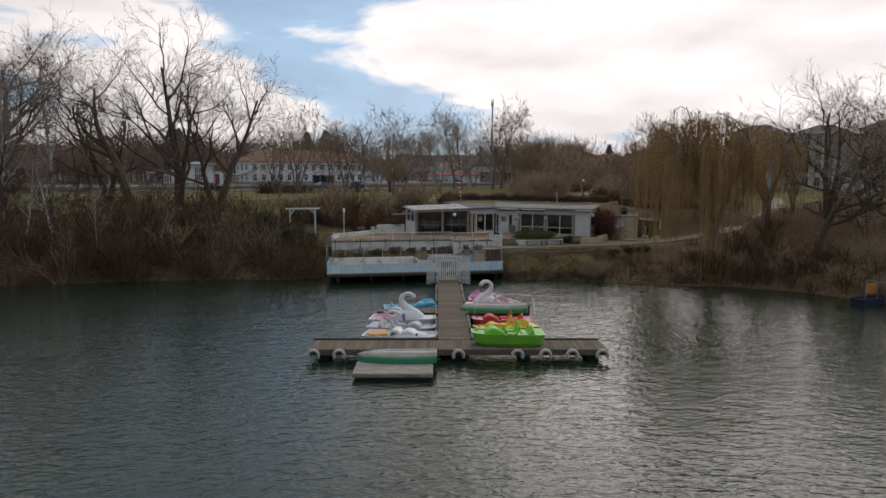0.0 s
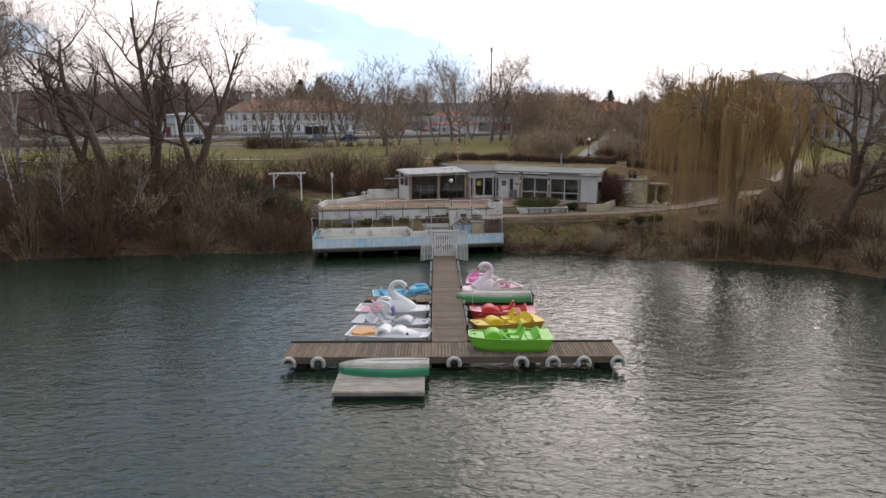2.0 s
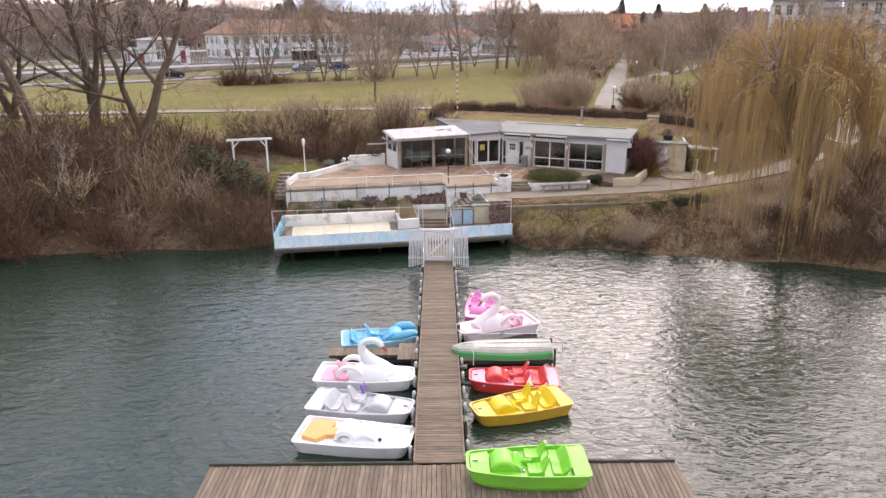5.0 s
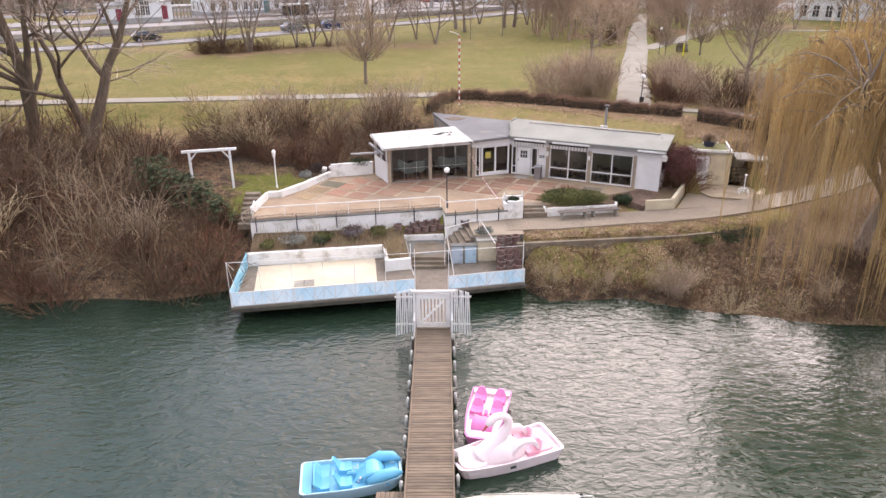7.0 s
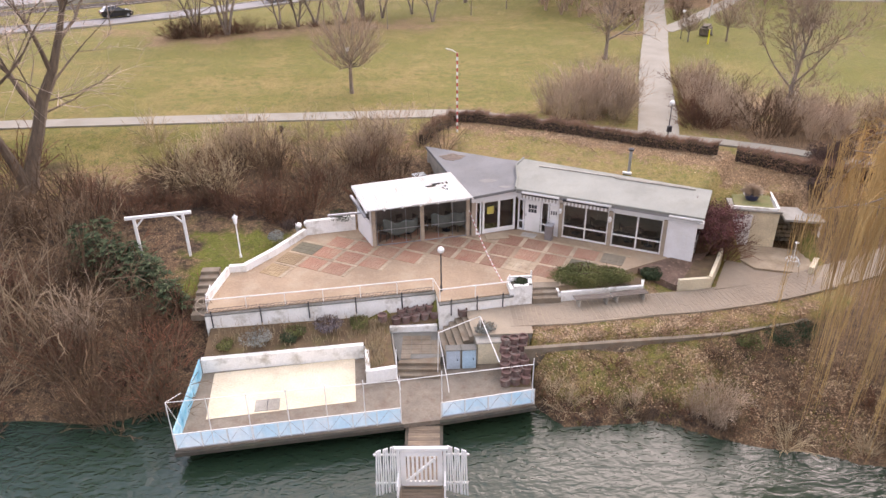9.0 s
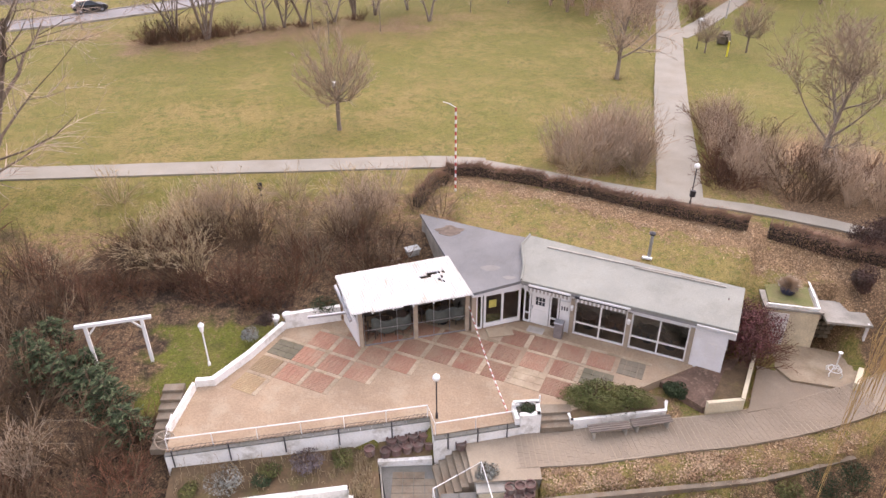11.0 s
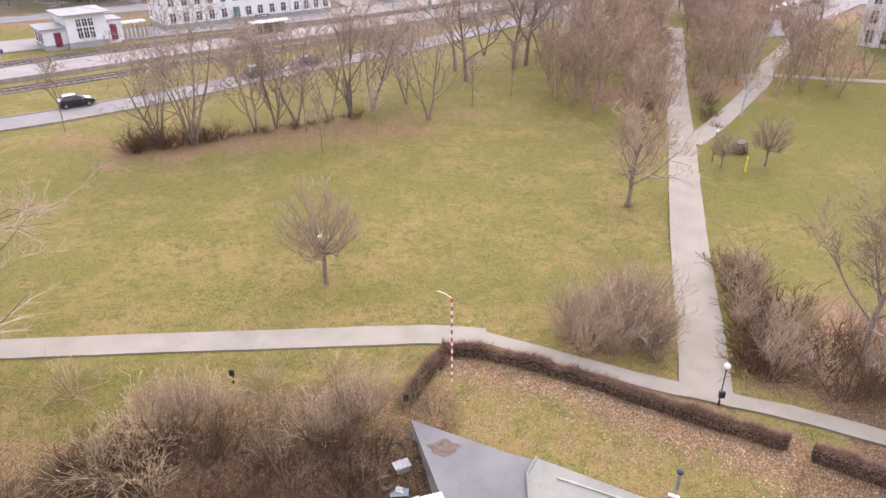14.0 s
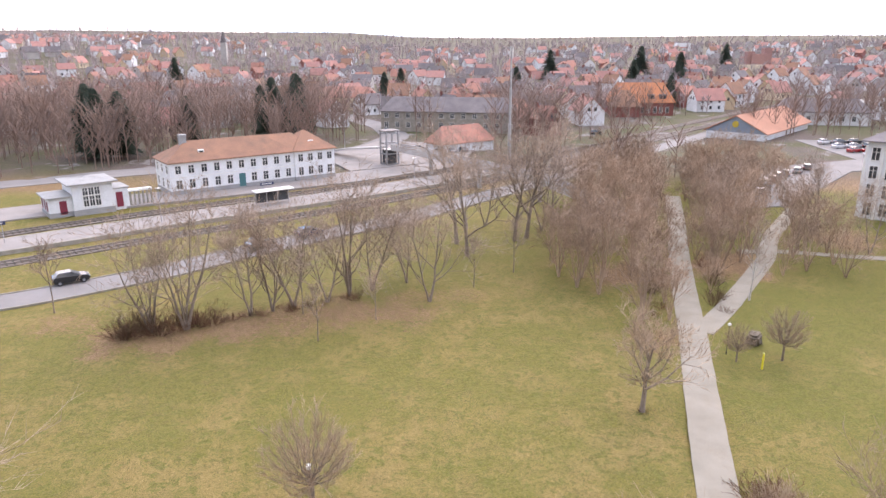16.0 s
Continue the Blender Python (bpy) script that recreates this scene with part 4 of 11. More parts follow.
def window_unit(parent, box, u0, u1, z0, z1, cols, rail_z=None, v=0.04, fw=0.075, bottom=0.09):
    """A white window or door frame with real panes; box places a block in its wall's own axes."""
    w = part("window", box(Geo(), u0, u1, v, v + 0.1, z0, z0 + bottom, 0, 0.01), M_WHITE, parent)
    fr = Geo()
    box(fr, u0, u1, v, v + 0.1, z1 - fw, z1)
    for i in range(cols + 1):
        a = u0 + (u1 - u0 - fw) * i / cols
        box(fr, a, a + fw, v, v + 0.1, z0 + bottom, z1 - fw)
    if rail_z:
        box(fr, u0 + fw, u1 - fw, v + 0.005, v + 0.095, rail_z, rail_z + fw * 0.9)
    part("frame", fr, M_WHITE, w)
    for i in range(cols):
        a, b = u0 + (u1 - u0 - fw) * i / cols + fw, u0 + (u1 - u0 - fw) * (i + 1) / cols
        for za, zb in (((z0 + bottom, rail_z), (rail_z + fw * 0.9, z1 - fw)) if rail_z else ((z0 + bottom, z1 - fw),)):
            p = part("pane", box(Geo(), a, b, v + 0.045, v + 0.055, za, zb), M_GLASS, w)
            p.visible_shadow = False
    return w


window_unit(cafe, wbox, 2.7, 5.28, FLOOR + 0.02, 4.98, 2, FLOOR + 0.72)
window_unit(cafe, wbox, 5.48, 8.18, FLOOR + 0.02, 4.98, 2, FLOOR + 0.72)
# entrance: side lights and a panelled door
window_unit(cafe, wbox, 0.05, 0.42, FLOOR + 0.02, 4.85, 1, FLOOR + 0.55)
window_unit(cafe, wbox, 1.42, 1.9, FLOOR + 0.02, 4.85, 1, FLOOR + 0.55)
dr = part("door", wbox(Geo(), 0.46, 1.38, 0.05, 0.11, FLOOR + 0.02, 4.83, 0, 0.01), M_WHITE, cafe, "white panelled entrance door with a small arched window")
for i in range(3):
    for j in range(2):
        part("pane", wbox(Geo(), 0.68 + 0.17 * i, 0.82 + 0.17 * i, 0.035, 0.06, 4.1 + 0.26 * j, 4.32 + 0.26 * j), M_DARKGLASS, dr)
part("panel", wbox(Geo(), 0.62, 1.22, 0.03, 0.06, FLOOR + 0.2, 3.8, 0, 0.02), M_WHITE, dr)
part("handle", wbox(Geo(), 0.52, 0.56, -0.02, 0.05, 3.85, 4.0), M_STEEL, dr)
wb = thing("writing_board", None, "white board with plain dark bars beside the entrance", "sign")
part("board", wbox(Geo(), 1.97, 2.44, -0.035, -0.005, 3.95, 4.75), M_WHITE, wb)
for i in range(3):
    part("bar", wbox(Geo(), 2.04 + 0.13 * i, 2.11 + 0.13 * i, -0.045, -0.034, 4.22, 4.44), M_DARKMETAL, wb)
pic = thing("wall_plaque", None, "white relief plaque on the end of the cafe", "plaque")
part("plate", wbox(Geo(), 9.05, 9.4, -0.03, 0.0, 3.6, 4.35, bevel=0.015), M_CAFEWALL, pic)
part("frame", wbox(Geo(), 9.0, 9.45, -0.02, -0.002, 3.55, 4.4, bevel=0.02), M_WHITE, pic)
# side windows in the end wall
for v0 in (0.55, 1.35):
    c0 = wing(9.86, v0 + 0.3)
    part("side_window", Geo().box((c0[0], c0[1], 4.35), (0.06, 0.6, 0.9), math.atan2(WU.y, WU.x), bevel=0.01), M_DARKGLASS, cafe)
    for z in (3.86, 4.83):
        part("side_frame", Geo().box((c0[0] + 0.01, c0[1], z), (0.1, 0.7, 0.06), math.atan2(WU.y, WU.x)), M_WHITE, cafe)
ac = thing("wall_unit", None, "small white ventilation box on the cafe's end wall", "vent")
c0 = wing(10.0, 0.25)
part("case", Geo().box((c0[0], c0[1], 4.95), (0.3, 0.5, 0.3), math.atan2(WU.y, WU.x), bevel=0.03), M_WHITE, ac)
# wall lamps between the windows
for u in (2.6, 5.38):
    lampw = thing("wall_lamp", None, "white lantern wall lamp on a tan pillar", "lamp", "wall lamps")
    c0 = wing(u, -0.18)
    part("arm", Geo().tube([(*wing(u, -0.05), 4.62), (*c0, 4.72)], 0.02, 6), M_WHITE, lampw)
    part("lantern", Geo().tube([(*c0, 4.42), (*c0, 4.5), (*c0, 4.66), (*c0, 4.74)], [0.05, 0.09, 0.1, 0.03], 8), M_WHITE, lampw)
binm = thing("litter_bin", None, "grey metal litter bin with a lid beside the entrance", "bin")
c0 = wing(2.12, -0.5)
part("body", Geo().box((c0[0], c0[1], FLOOR + 0.42), (0.42, 0.38, 0.84), -0.43, bevel=0.02), surface("grey_bin_sheet", (0.23, 0.2, 0.19), (0.18, 0.16, 0.15), 4, 30, 0.5, 0.05), binm)
part("lid", Geo().box((c0[0], c0[1], FLOOR + 0.9), (0.48, 0.44, 0.1), -0.43, bevel=0.03), M_STEEL, binm)
mt = thing("door_mat", None, "dark grey door mat before the entrance", "mat")
part("pad", wbox(Geo(), 0.5, 1.35, -0.75, -0.2, FLOOR, FLOOR + 0.025), M_AWN, mt)

# middle block with a darker roof
MID_ROOF = [(2.35, 36.0), wing(-0.04, -0.3), wing(-0.35, 0.9), wing(-1.05, 2.6), wing(-0.95, 3.7), (4.6, 41.5), (-0.3, 43.8), (1.2, 39.2)]


def mid_z(x, y):
    return 5.5 + 0.042 * (y - 36)


part("middle_roof", Geo().prism(MID_ROOF, lambda x, y: mid_z(x, y) - 0.16, mid_z), M_FELTD, cafe, "dark grey felt roof with ponding stains")
M_PUDDLE = surface("dried_puddle_stain", (0.215, 0.205, 0.185), (0.17, 0.163, 0.148), 2, 20, 0.95, 0.1)
for x, y, a, b in ((3.45, 38.2, 0.5, 0.26), (4.35, 37.35, 0.34, 0.16)):
    ring_ = [(x + a * math.cos(t) * (1 + 0.15 * math.sin(3 * t)), y + b * math.sin(t)) for t in np.linspace(0, 2 * math.pi, 18)[:-1]]
    part("puddle_stain", Geo().prism(ring_, lambda x, y: mid_z(x, y) - 0.01, lambda x, y: mid_z(x, y) + 0.005), M_PUDDLE, cafe)
ring_ = [(1.4 + 0.75 * math.cos(t) * (1 + 0.2 * math.sin(5 * t)), 41.9 + 0.5 * math.sin(t) * (1 + 0.2 * math.cos(4 * t))) for t in np.linspace(0, 2 * math.pi, 22)[:-1]]
part("leaf_drift", Geo().prism(ring_, lambda x, y: mid_z(x, y) - 0.01, lambda x, y: mid_z(x, y) + 0.012), surface("wet_leaf_drift", (0.1, 0.075, 0.055), (0.16, 0.12, 0.09), 4, 16, 0.9, 0.4), cafe, "drift of wet leaves")
# raised seam where the two roofs meet
part("roof_seam", Geo().tube([(*wing(-0.05, -0.3), 5.63), (*wing(-0.35, 0.9), 5.72), (*wing(-1.05, 2.6), 5.86), (*wing(-0.95, 3.7), 5.95)], 0.06, 6), M_FELT, cafe)
ML, MR = Vector((2.45, 36.45)), Vector(wing(0, 0.02))
md_dir = (MR - ML).normalized()
md_n = Vector((-md_dir.y, md_dir.x))
ml_len = (MR - ML).length


def mbox(g, u0, u1, v0, v1, z0, z1, mi=0, bevel=0.0):
    c = ML + md_dir * (u0 + u1) / 2 + md_n * (v0 + v1) / 2
    return g.box((c.x, c.y, (z0 + z1) / 2), (u1 - u0, v1 - v0, z1 - z0), math.atan2(md_dir.y, md_dir.x), mi, bevel)


part("lintel", mbox(Geo(), 0, ml_len, 0.0, 0.2, 4.95, 5.42), M_CAFEWALL, cafe)
window_unit(cafe, mbox, 0.25, 0.6, FLOOR + 0.02, 4.95, 1)
dd = window_unit(cafe, mbox, 0.68, ml_len - 0.1, FLOOR + 0.02, 4.95, 2, None, 0.04, 0.11, 0.25)
part("post", mbox(Geo(), 0.0, 0.24, -0.02, 0.2, 2.6, 4.95), M_PILLAR, cafe)
part("notice", mbox(Geo(), 0.95, 1.35, 0.03, 0.07, 4.1, 4.55), surface("yellow_notice", (0.5, 0.43, 0.1), (0.42, 0.36, 0.09), 5, 30, 0.6, 0.0), cafe)
g = Geo().wall((1.45, 39.2), (2.4, 36.6), 2.5, 5.42, 0.2).wall((-0.1, 43.6), (1.45, 39.2), 2.5, 5.55, 0.2).wall((4.5, 41.3), (-0.1, 43.6), 2.5, 5.7, 0.2)
part("middle_wall", g, M_CONC, cafe, "grey unpainted side wall")
part("middle_back", Geo().prism([(1.9, 40.0), (5.0, 40.0), (5.0, 40.2), (1.9, 40.2)], 2.7, 5.4), M_INSIDE, cafe)
part("middle_floor", Geo().prism([(2.4, 36.9), (5.2, 37.3), (5.0, 40.2), (1.7, 40.2)], 2.5, FLOOR + 0.01), M_INFLOOR, cafe)
solo("ramp", Geo().prism([(3.3, 35.9), (4.6, 36.1), (4.5, 36.75), (3.2, 36.55)], FLOOR - 0.1, lambda x, y: FLOOR + 0.05 + 0.05 * (y - 35.9)), M_JOINT, "pale ramp in front of the cafe's glass doors", "ramp", kind="structure")

# stove pipe behind the roof
flue = thing("stove_pipe", pose(11.75, 38.95, 5.6), "thin steel stove pipe behind the cafe roof", "chimney")
part("pipe", Geo().cyl((0, 0, 0), 0.085, 1.55, 12), M_STEEL, flue)
part("cap", Geo().cyl((0, 0, 1.5), 0.16, 0.06, 12).cyl((0, 0, 1.6), 0.17, 0.05, 12, r2=0.06), M_DARKMETAL, flue)
part("bracket", Geo().box((-0.12, -0.1, 0.16), (0.5, 0.16, 0.1), -0.43), M_WHITE, flue)

# annex under corrugated sheets
annex = thing("annex", None, "open-fronted cafe annex under white corrugated sheets", "shelter")
A, F, B, C = Vector((-4.39, 37.48, 5.66)), Vector((-3.25, 34.43, 5.38)), Vector((2.5, 35.92, 5.5)), Vector((1.28, 39.11, 5.8))
HOLES = {(i, 10) for i in range(118, 137)} | {(i, 11) for i in range(132, 153)} | {(i, 9) for i in range(149, 154)} | {(i, 8) for i in range(144, 149)} | {(i, 7) for i in range(147, 152)} | {(i, 11) for i in range(156, 160)}
nw, nd = 180, 18
g = Geo()
rr = random.Random(3)
ends = [rr.uniform(-0.06, 0.06) if (i // 8) % 2 else rr.uniform(-0.02, 0.02) for i in range(nw + 1)]
vs, fs = [], []
for j in range(nd + 1):
    for i in range(nw + 1):
        s, t = i / nw, j / nd
        p = F.lerp(B, s).lerp(A.lerp(C, s), t)
        p = p + Vector((0.07, -0.19, -0.01)).normalized() * ends[min(nw, i // 15 * 15)] * (1 if j == 0 else 0)
        vs.append((p.x, p.y, p.z + 0.02 * math.sin(i * math.pi / 2 + 0.8) + 0.012 * bumpy(p.x, p.y, 0.8)))
for j in range(nd):
    for i in range(nw):
        if (i, j) not in HOLES:
            fs.append((j * (nw + 1) + i, j * (nw + 1) + i + 1, (j + 1) * (nw + 1) + i + 1, (j + 1) * (nw + 1) + i))
sheet = part("corrugated_roof", Geo().add(vs, fs), M_CORR, annex, "white corrugated sheets with a broken hole", smooth=True)
so = sheet.modifiers.new("thickness", "SOLIDIFY")
so.thickness = 0.012
PF0, PF1 = Vector((-3.0, 35.25)), Vector((2.3, 36.55))
for t in (0.0, 0.5, 0.985):
    p = PF0.lerp(PF1, t)
    part("post", Geo().box((p.x, p.y, 4.1), (0.2, 0.18, 2.5), 0.24, bevel=0.01), M_PILLAR, annex)
for z in (5.18, 5.3):
    part("front_beam", Geo().tube([(PF0.x - 0.4, PF0.y - 0.25, z - 0.02), (PF1.x + 0.1, PF1.y - 0.15, z + 0.06)], 0.06, 4), M_WHITE, annex)
for t in np.linspace(0, 1, 7):
    a, b = F.lerp(B, float(t)), A.lerp(C, float(t))
    part("rafter", Geo().tube([a + Vector((0, 0, -0.09)), b + Vector((0, 0, -0.09))], 0.045, 4), M_WHITE, annex)
part("side_wall", Geo().wall((-3.05, 35.3), (-4.05, 37.5), FLOOR - 0.3, 4.2, 0.12).wall((-3.1, 35.42), (-3.16, 35.55), 4.2, 5.25, 0.1).wall((-3.55, 36.35), (-3.6, 36.47), 4.2, 5.25, 0.08).wall((-3.98, 37.35), (-4.05, 37.5), 4.2, 5.3, 0.12), M_CAFEWALL, annex)
part("back_wall", Geo().wall((1.3, 39.1), (-4.0, 37.55), FLOOR - 0.3, 5.45, -0.15), M_INSIDE, annex)
sills = Geo()
for (t0, t1) in ((0.03, 0.48), (0.52, 0.97)):
    a, b = PF0.lerp(PF1, t0), PF0.lerp(PF1, t1)
    sills.tube([(a.x, a.y, FLOOR + 0.05), (b.x, b.y, FLOOR + 0.05)], 0.035, 4).tube([(a.x, a.y, FLOOR + 0.95), (b.x, b.y, FLOOR + 0.95)], 0.02, 4)
    for k in range(4):
        p = a.lerp(b, k / 3)
        sills.tube([(p.x, p.y, FLOOR), (p.x, p.y, 5.15)], 0.018, 4)
part("front_frame", sills, M_STEEL, annex)
part("gutter_beam", Geo().box((-3.9, 36.0, 5.02), (0.14, 3.2, 0.12), 0.36).box((-4.5, 35.1, 4.95), (1.9, 0.12, 0.1), 0.2), M_STEEL, annex)

# stacked furniture under the annex and tables in the windows
M_CHAIR = surface("dark_brown_chair", (0.1, 0.075, 0.06), (0.07, 0.05, 0.04), 6, 40, 0.6, 0.05)
M_TARP = surface("grey_green_tarpaulin", (0.1, 0.11, 0.095), (0.06, 0.068, 0.058), 1.5, 12, 0.6, 0.3)


def cafe_chair(m):
    ch = thing("cafe_chair", m, "dark wooden cafe chair stored under the annex", "chair", "stored cafe chairs")
    part("seat", Geo().box((0, 0, 0.45), (0.42, 0.42, 0.04), bevel=0.01), M_CHAIR, ch)
    part("backrest", Geo().box((0, 0.2, 0.78), (0.4, 0.03, 0.26), bevel=0.01), M_CHAIR, ch)
    leg = Geo().box((0, 0, 0.22), (0.04, 0.04, 0.44)).mesh("leg", M_CHAIR)
    for x in (-0.18, 0.18):
        part("leg", leg, None, ch, m=pose(x, -0.18, 0))
        part("back_leg", Geo().box((x, 0.19, 0.45), (0.04, 0.04, 0.9)), M_CHAIR, ch)
    return ch


def round_table(m, col, label):
    tb = thing("round_table", m, label, "table", "cafe tables")
    part("tabletop", Geo().cyl((0, 0, 0.7), 0.42, 0.035, 20), col, tb)
    part("column", Geo().cyl((0, 0, 0.05), 0.04, 0.66, 8), M_DARKMETAL, tb)
    part("foot", Geo().cyl((0, 0, 0), 0.26, 0.05, 12, r2=0.1), M_DARKMETAL, tb)
    return tb


ch0 = cafe_chair(pose(-2.2, 36.4, FLOOR, 0, 0, 20))
rc = random.Random(8)
for i in range(13):
    t = (i + 0.5) / 13
    p = PF0.lerp(PF1, t)
    copy_thing(ch0, pose(p.x - 0.3 + rc.uniform(-.3, .3), p.y + rc.uniform(0.5, 2.0), FLOOR + 0.001, 0, 0, rc.uniform(0, 360)))
tb0 = round_table(pose(-1.2, 36.9, FLOOR), M_CHAIR, "dark round cafe table stored under the annex")
copy_thing(tb0, pose(1.0, 37.3, FLOOR))
tw = None
for u, v in ((3.3, 0.9), (4.6, 1.2), (6.3, 1.0), (7.4, 0.9)):
    x, y = wing(u, v)
    if tw is None:
        tw = round_table(pose(x, y, FLOOR + 0.02), M_CHAIR, "dark round cafe table behind the window")
    else:
        copy_thing(tw, pose(x, y, FLOOR + 0.02))
    for k in (-1, 1):
        x2, y2 = wing(u + 0.6 * k, v)
        copy_thing(ch0, pose(x2, y2, FLOOR + 0.021, 0, 0, 65 * k))
for (t0, t1), sag in (((0.1, 0.46), 0.25), ((0.6, 0.98), 0.1)):
    tp = []
    for j in range(7):
        ring = []
        for i in range(11):
            p = PF0.lerp(PF1, t0 + (t1 - t0) * i / 10) + Vector((-0.24, 0.97)) * (0.12 + 0.05 * math.sin(i * 2.1 + j))
            ring.append((p.x, p.y, FLOOR + 0.75 + 0.13 * j - sag * math.sin(math.pi * i / 10) + 0.08 * math.sin(i * 1.3)))
        tp.append(ring)
    cover = solo("tarpaulin", Geo().loft(tp, closed=False, cap0=False, cap1=False), M_TARP, "crumpled grey-green tarpaulin hung in the annex front", "tarpaulin", smooth=True)
    so = cover.modifiers.new("thickness", "SOLIDIFY")
    so.thickness = 0.01

# garland of little flags from the annex post down to the planter
garl = thing("pennant_string", None, "red and white pennant string over the terrace", "bunting")
a, b = Vector((2.3, 36.3, 4.6)), Vector((3.75, 30.1, 3.45))
part("cord", Geo().tube([a.lerp(b, t) - Vector((0, 0, 0.25 * math.sin(math.pi * t))) for t in np.linspace(0, 1, 9)], 0.01, 4), M_WHITE, garl)
fl = Geo().box((0, 0, 0), (0.05, 0.16, 0.05), bevel=0.01)
M_REDP = plain("red_plastic", (0.45, 0.06, 0.05))
flag_w, flag_r = fl.mesh("pennant", M_WHITE), fl.mesh("pennant", M_REDP)
for k in range(34):
    t = (k + 0.5) / 34
    p = a.lerp(b, t) - Vector((0, 0, 0.25 * math.sin(math.pi * t) + 0.02))
    part("pennant", flag_r if k % 2 else flag_w, None, garl, m=pose(p.x, p.y, p.z, -8, 0, 13))

# ---------------------------------------------------------------- lamps of the terrace
M_GLOBE = plain("white_glass_globe", (0.85, 0.84, 0.8), 0.25)


def globe_lamp(m, h, label, group):
    lp = thing("globe_lamp", m, label, "lamp", group)
    part("pole", Geo().tube([(0, 0, 0), (0, 0, 0.3), (0, 0, 0.32), (0, 0, h - 0.28)], [0.06, 0.06, 0.035, 0.03], 8), M_DARKMETAL, lp)
    part("collar", Geo().cyl((0, 0, h - 0.3), 0.07, 0.06, 10), M_DARKMETAL, lp)
    part("globe", Geo().ball((0, 0, h - 0.13), 0.17, 16, 10), M_GLOBE, lp, "white glass globe", smooth=True)
    return lp


globe_lamp(pose(0.72, 30.3, FLOOR), 2.42, "globe lamp on a thin dark pole on the terrace", "globe lamps")
globe_lamp(pose(15.75, 45.0, 5.7), 2.65, "globe lamp with a litter box beside the gravel path", "globe lamps")
lb = thing("pole_bin", pose(15.75, 45.0, 6.3), "small dark litter box on the lamp pole", "bin")
part("box", Geo().box((0, -0.12, 0.2), (0.3, 0.16, 0.42), bevel=0.02), M_DARKMETAL, lb)
part("mouth", Geo().box((0, -0.21, 0.33), (0.2, 0.03, 0.06)), M_BLACK, lb)
globe_lamp(pose(27.6, 81.0, 5.5), 3.2, "globe lamp at the fork of the gravel paths", "globe lamps")
lant = thing("lantern_post", pose(-10.05, 33.6, 3.15), "white lantern on a white post in the garden", "lamp")
part("post", Geo().tube([(0, 0, 0), (0, 0, 0.15), (0, 0, 0.2), (0, 0, 1.95)], [0.07, 0.07, 0.04, 0.035], 8), M_WHITE, lant)
part("lantern", Geo().tube([(0, 0, 1.95), (0, 0, 2.05), (0, 0, 2.3), (0, 0, 2.33)], [0.06, 0.1, 0.13, 0.13], 6), M_GLOBE, lant)
part("hood", Geo().tube([(0, 0, 2.33), (0, 0, 2.45), (0, 0, 2.5)], [0.16, 0.06, 0.02], 6), M_WHITE, lant)

# white timber arch in the garden
perg = thing("garden_arch", None, "white-painted timber arch in the garden", "pergola")
for x, y in ((-15.3, 33.5), (-12.95, 34.1)):
    part("post", Geo().box((x, y, 4.3), (0.14, 0.14, 2.6), 0.25, bevel=0.01), M_WHITE, perg)
    s = 1 if x < -14 else -1
    part("brace", Geo().tube([(x, y, 4.95), (x + 0.42 * s, y + 0.11 * s, 5.45)], 0.05, 4), M_WHITE, perg)
part("beam", Geo().box((-14.12, 33.8, 5.55), (3.3, 0.14, 0.16), 0.25, bevel=0.01), M_WHITE, perg)

# ---------------------------------------------------------------- waterside deck
DECK = [(-9.85, 22.05), (-0.85, 23.5), (0.65, 23.75), (4.75, 24.7), (4.8, 28.2), (0.7, 28.2), (-2.9, 28.2), (-10.35, 27.2)]
M_SAND = surface("pale_sand_mat", (0.67, 0.575, 0.42), (0.55, 0.465, 0.33), 0.8, 14, 0.95, 0.3, dirt=(0.42, 0.36, 0.27), dirt_amount=0.6, dirt_scale=0.9)
M_CLOTH = surface("pale_blue_canvas", (0.8, 0.87, 0.9), (0.56, 0.77, 0.87), 0.9, 9, 0.8, 0.1, grain=0.05, dirt=(0.85, 0.86, 0.86), dirt_amount=0.9, dirt_scale=1.8)
def let_light_through(m, share):
    """Thin cloth: part of the light goes through it."""
    n, l = m.node_tree.nodes, m.node_tree.links
    bs, out = n["Principled BSDF"], n["Material Output"]
    tr_, mx = n.new("ShaderNodeBsdfTranslucent"), n.new("ShaderNodeMixShader")
    l.new(bs.inputs["Base Color"].links[0].from_socket, tr_.inputs["Color"])
    mx.inputs[0].default_value = share
    l.new(bs.outputs[0], mx.inputs[1])
    l.new(tr_.outputs[0], mx.inputs[2])
    l.new(mx.outputs[0], out.inputs["Surface"])


let_light_through(M_CLOTH, 0.55)
M_MURAL = surface("painted_turquoise_panel", (0.12, 0.42, 0.56), (0.45, 0.66, 0.72), 1.6, 6, 0.7, 0.05, dirt=(0.08, 0.25, 0.4), dirt_amount=0.9, dirt_scale=2.2)
SH = pose(0, -0.55, 0.34)
solo("waterside_deck", Geo().prism(DECK, 0.26, 0.48), surface("leaf_strewn_deck", (0.22, 0.185, 0.14), (0.15, 0.125, 0.095), 1.2, 14, 0.9, 0.3, dirt=(0.13, 0.085, 0.055), dirt_amount=0.8, dirt_scale=2.0), "damp concrete deck at the water's edge", "deck", kind="structure", m=SH)
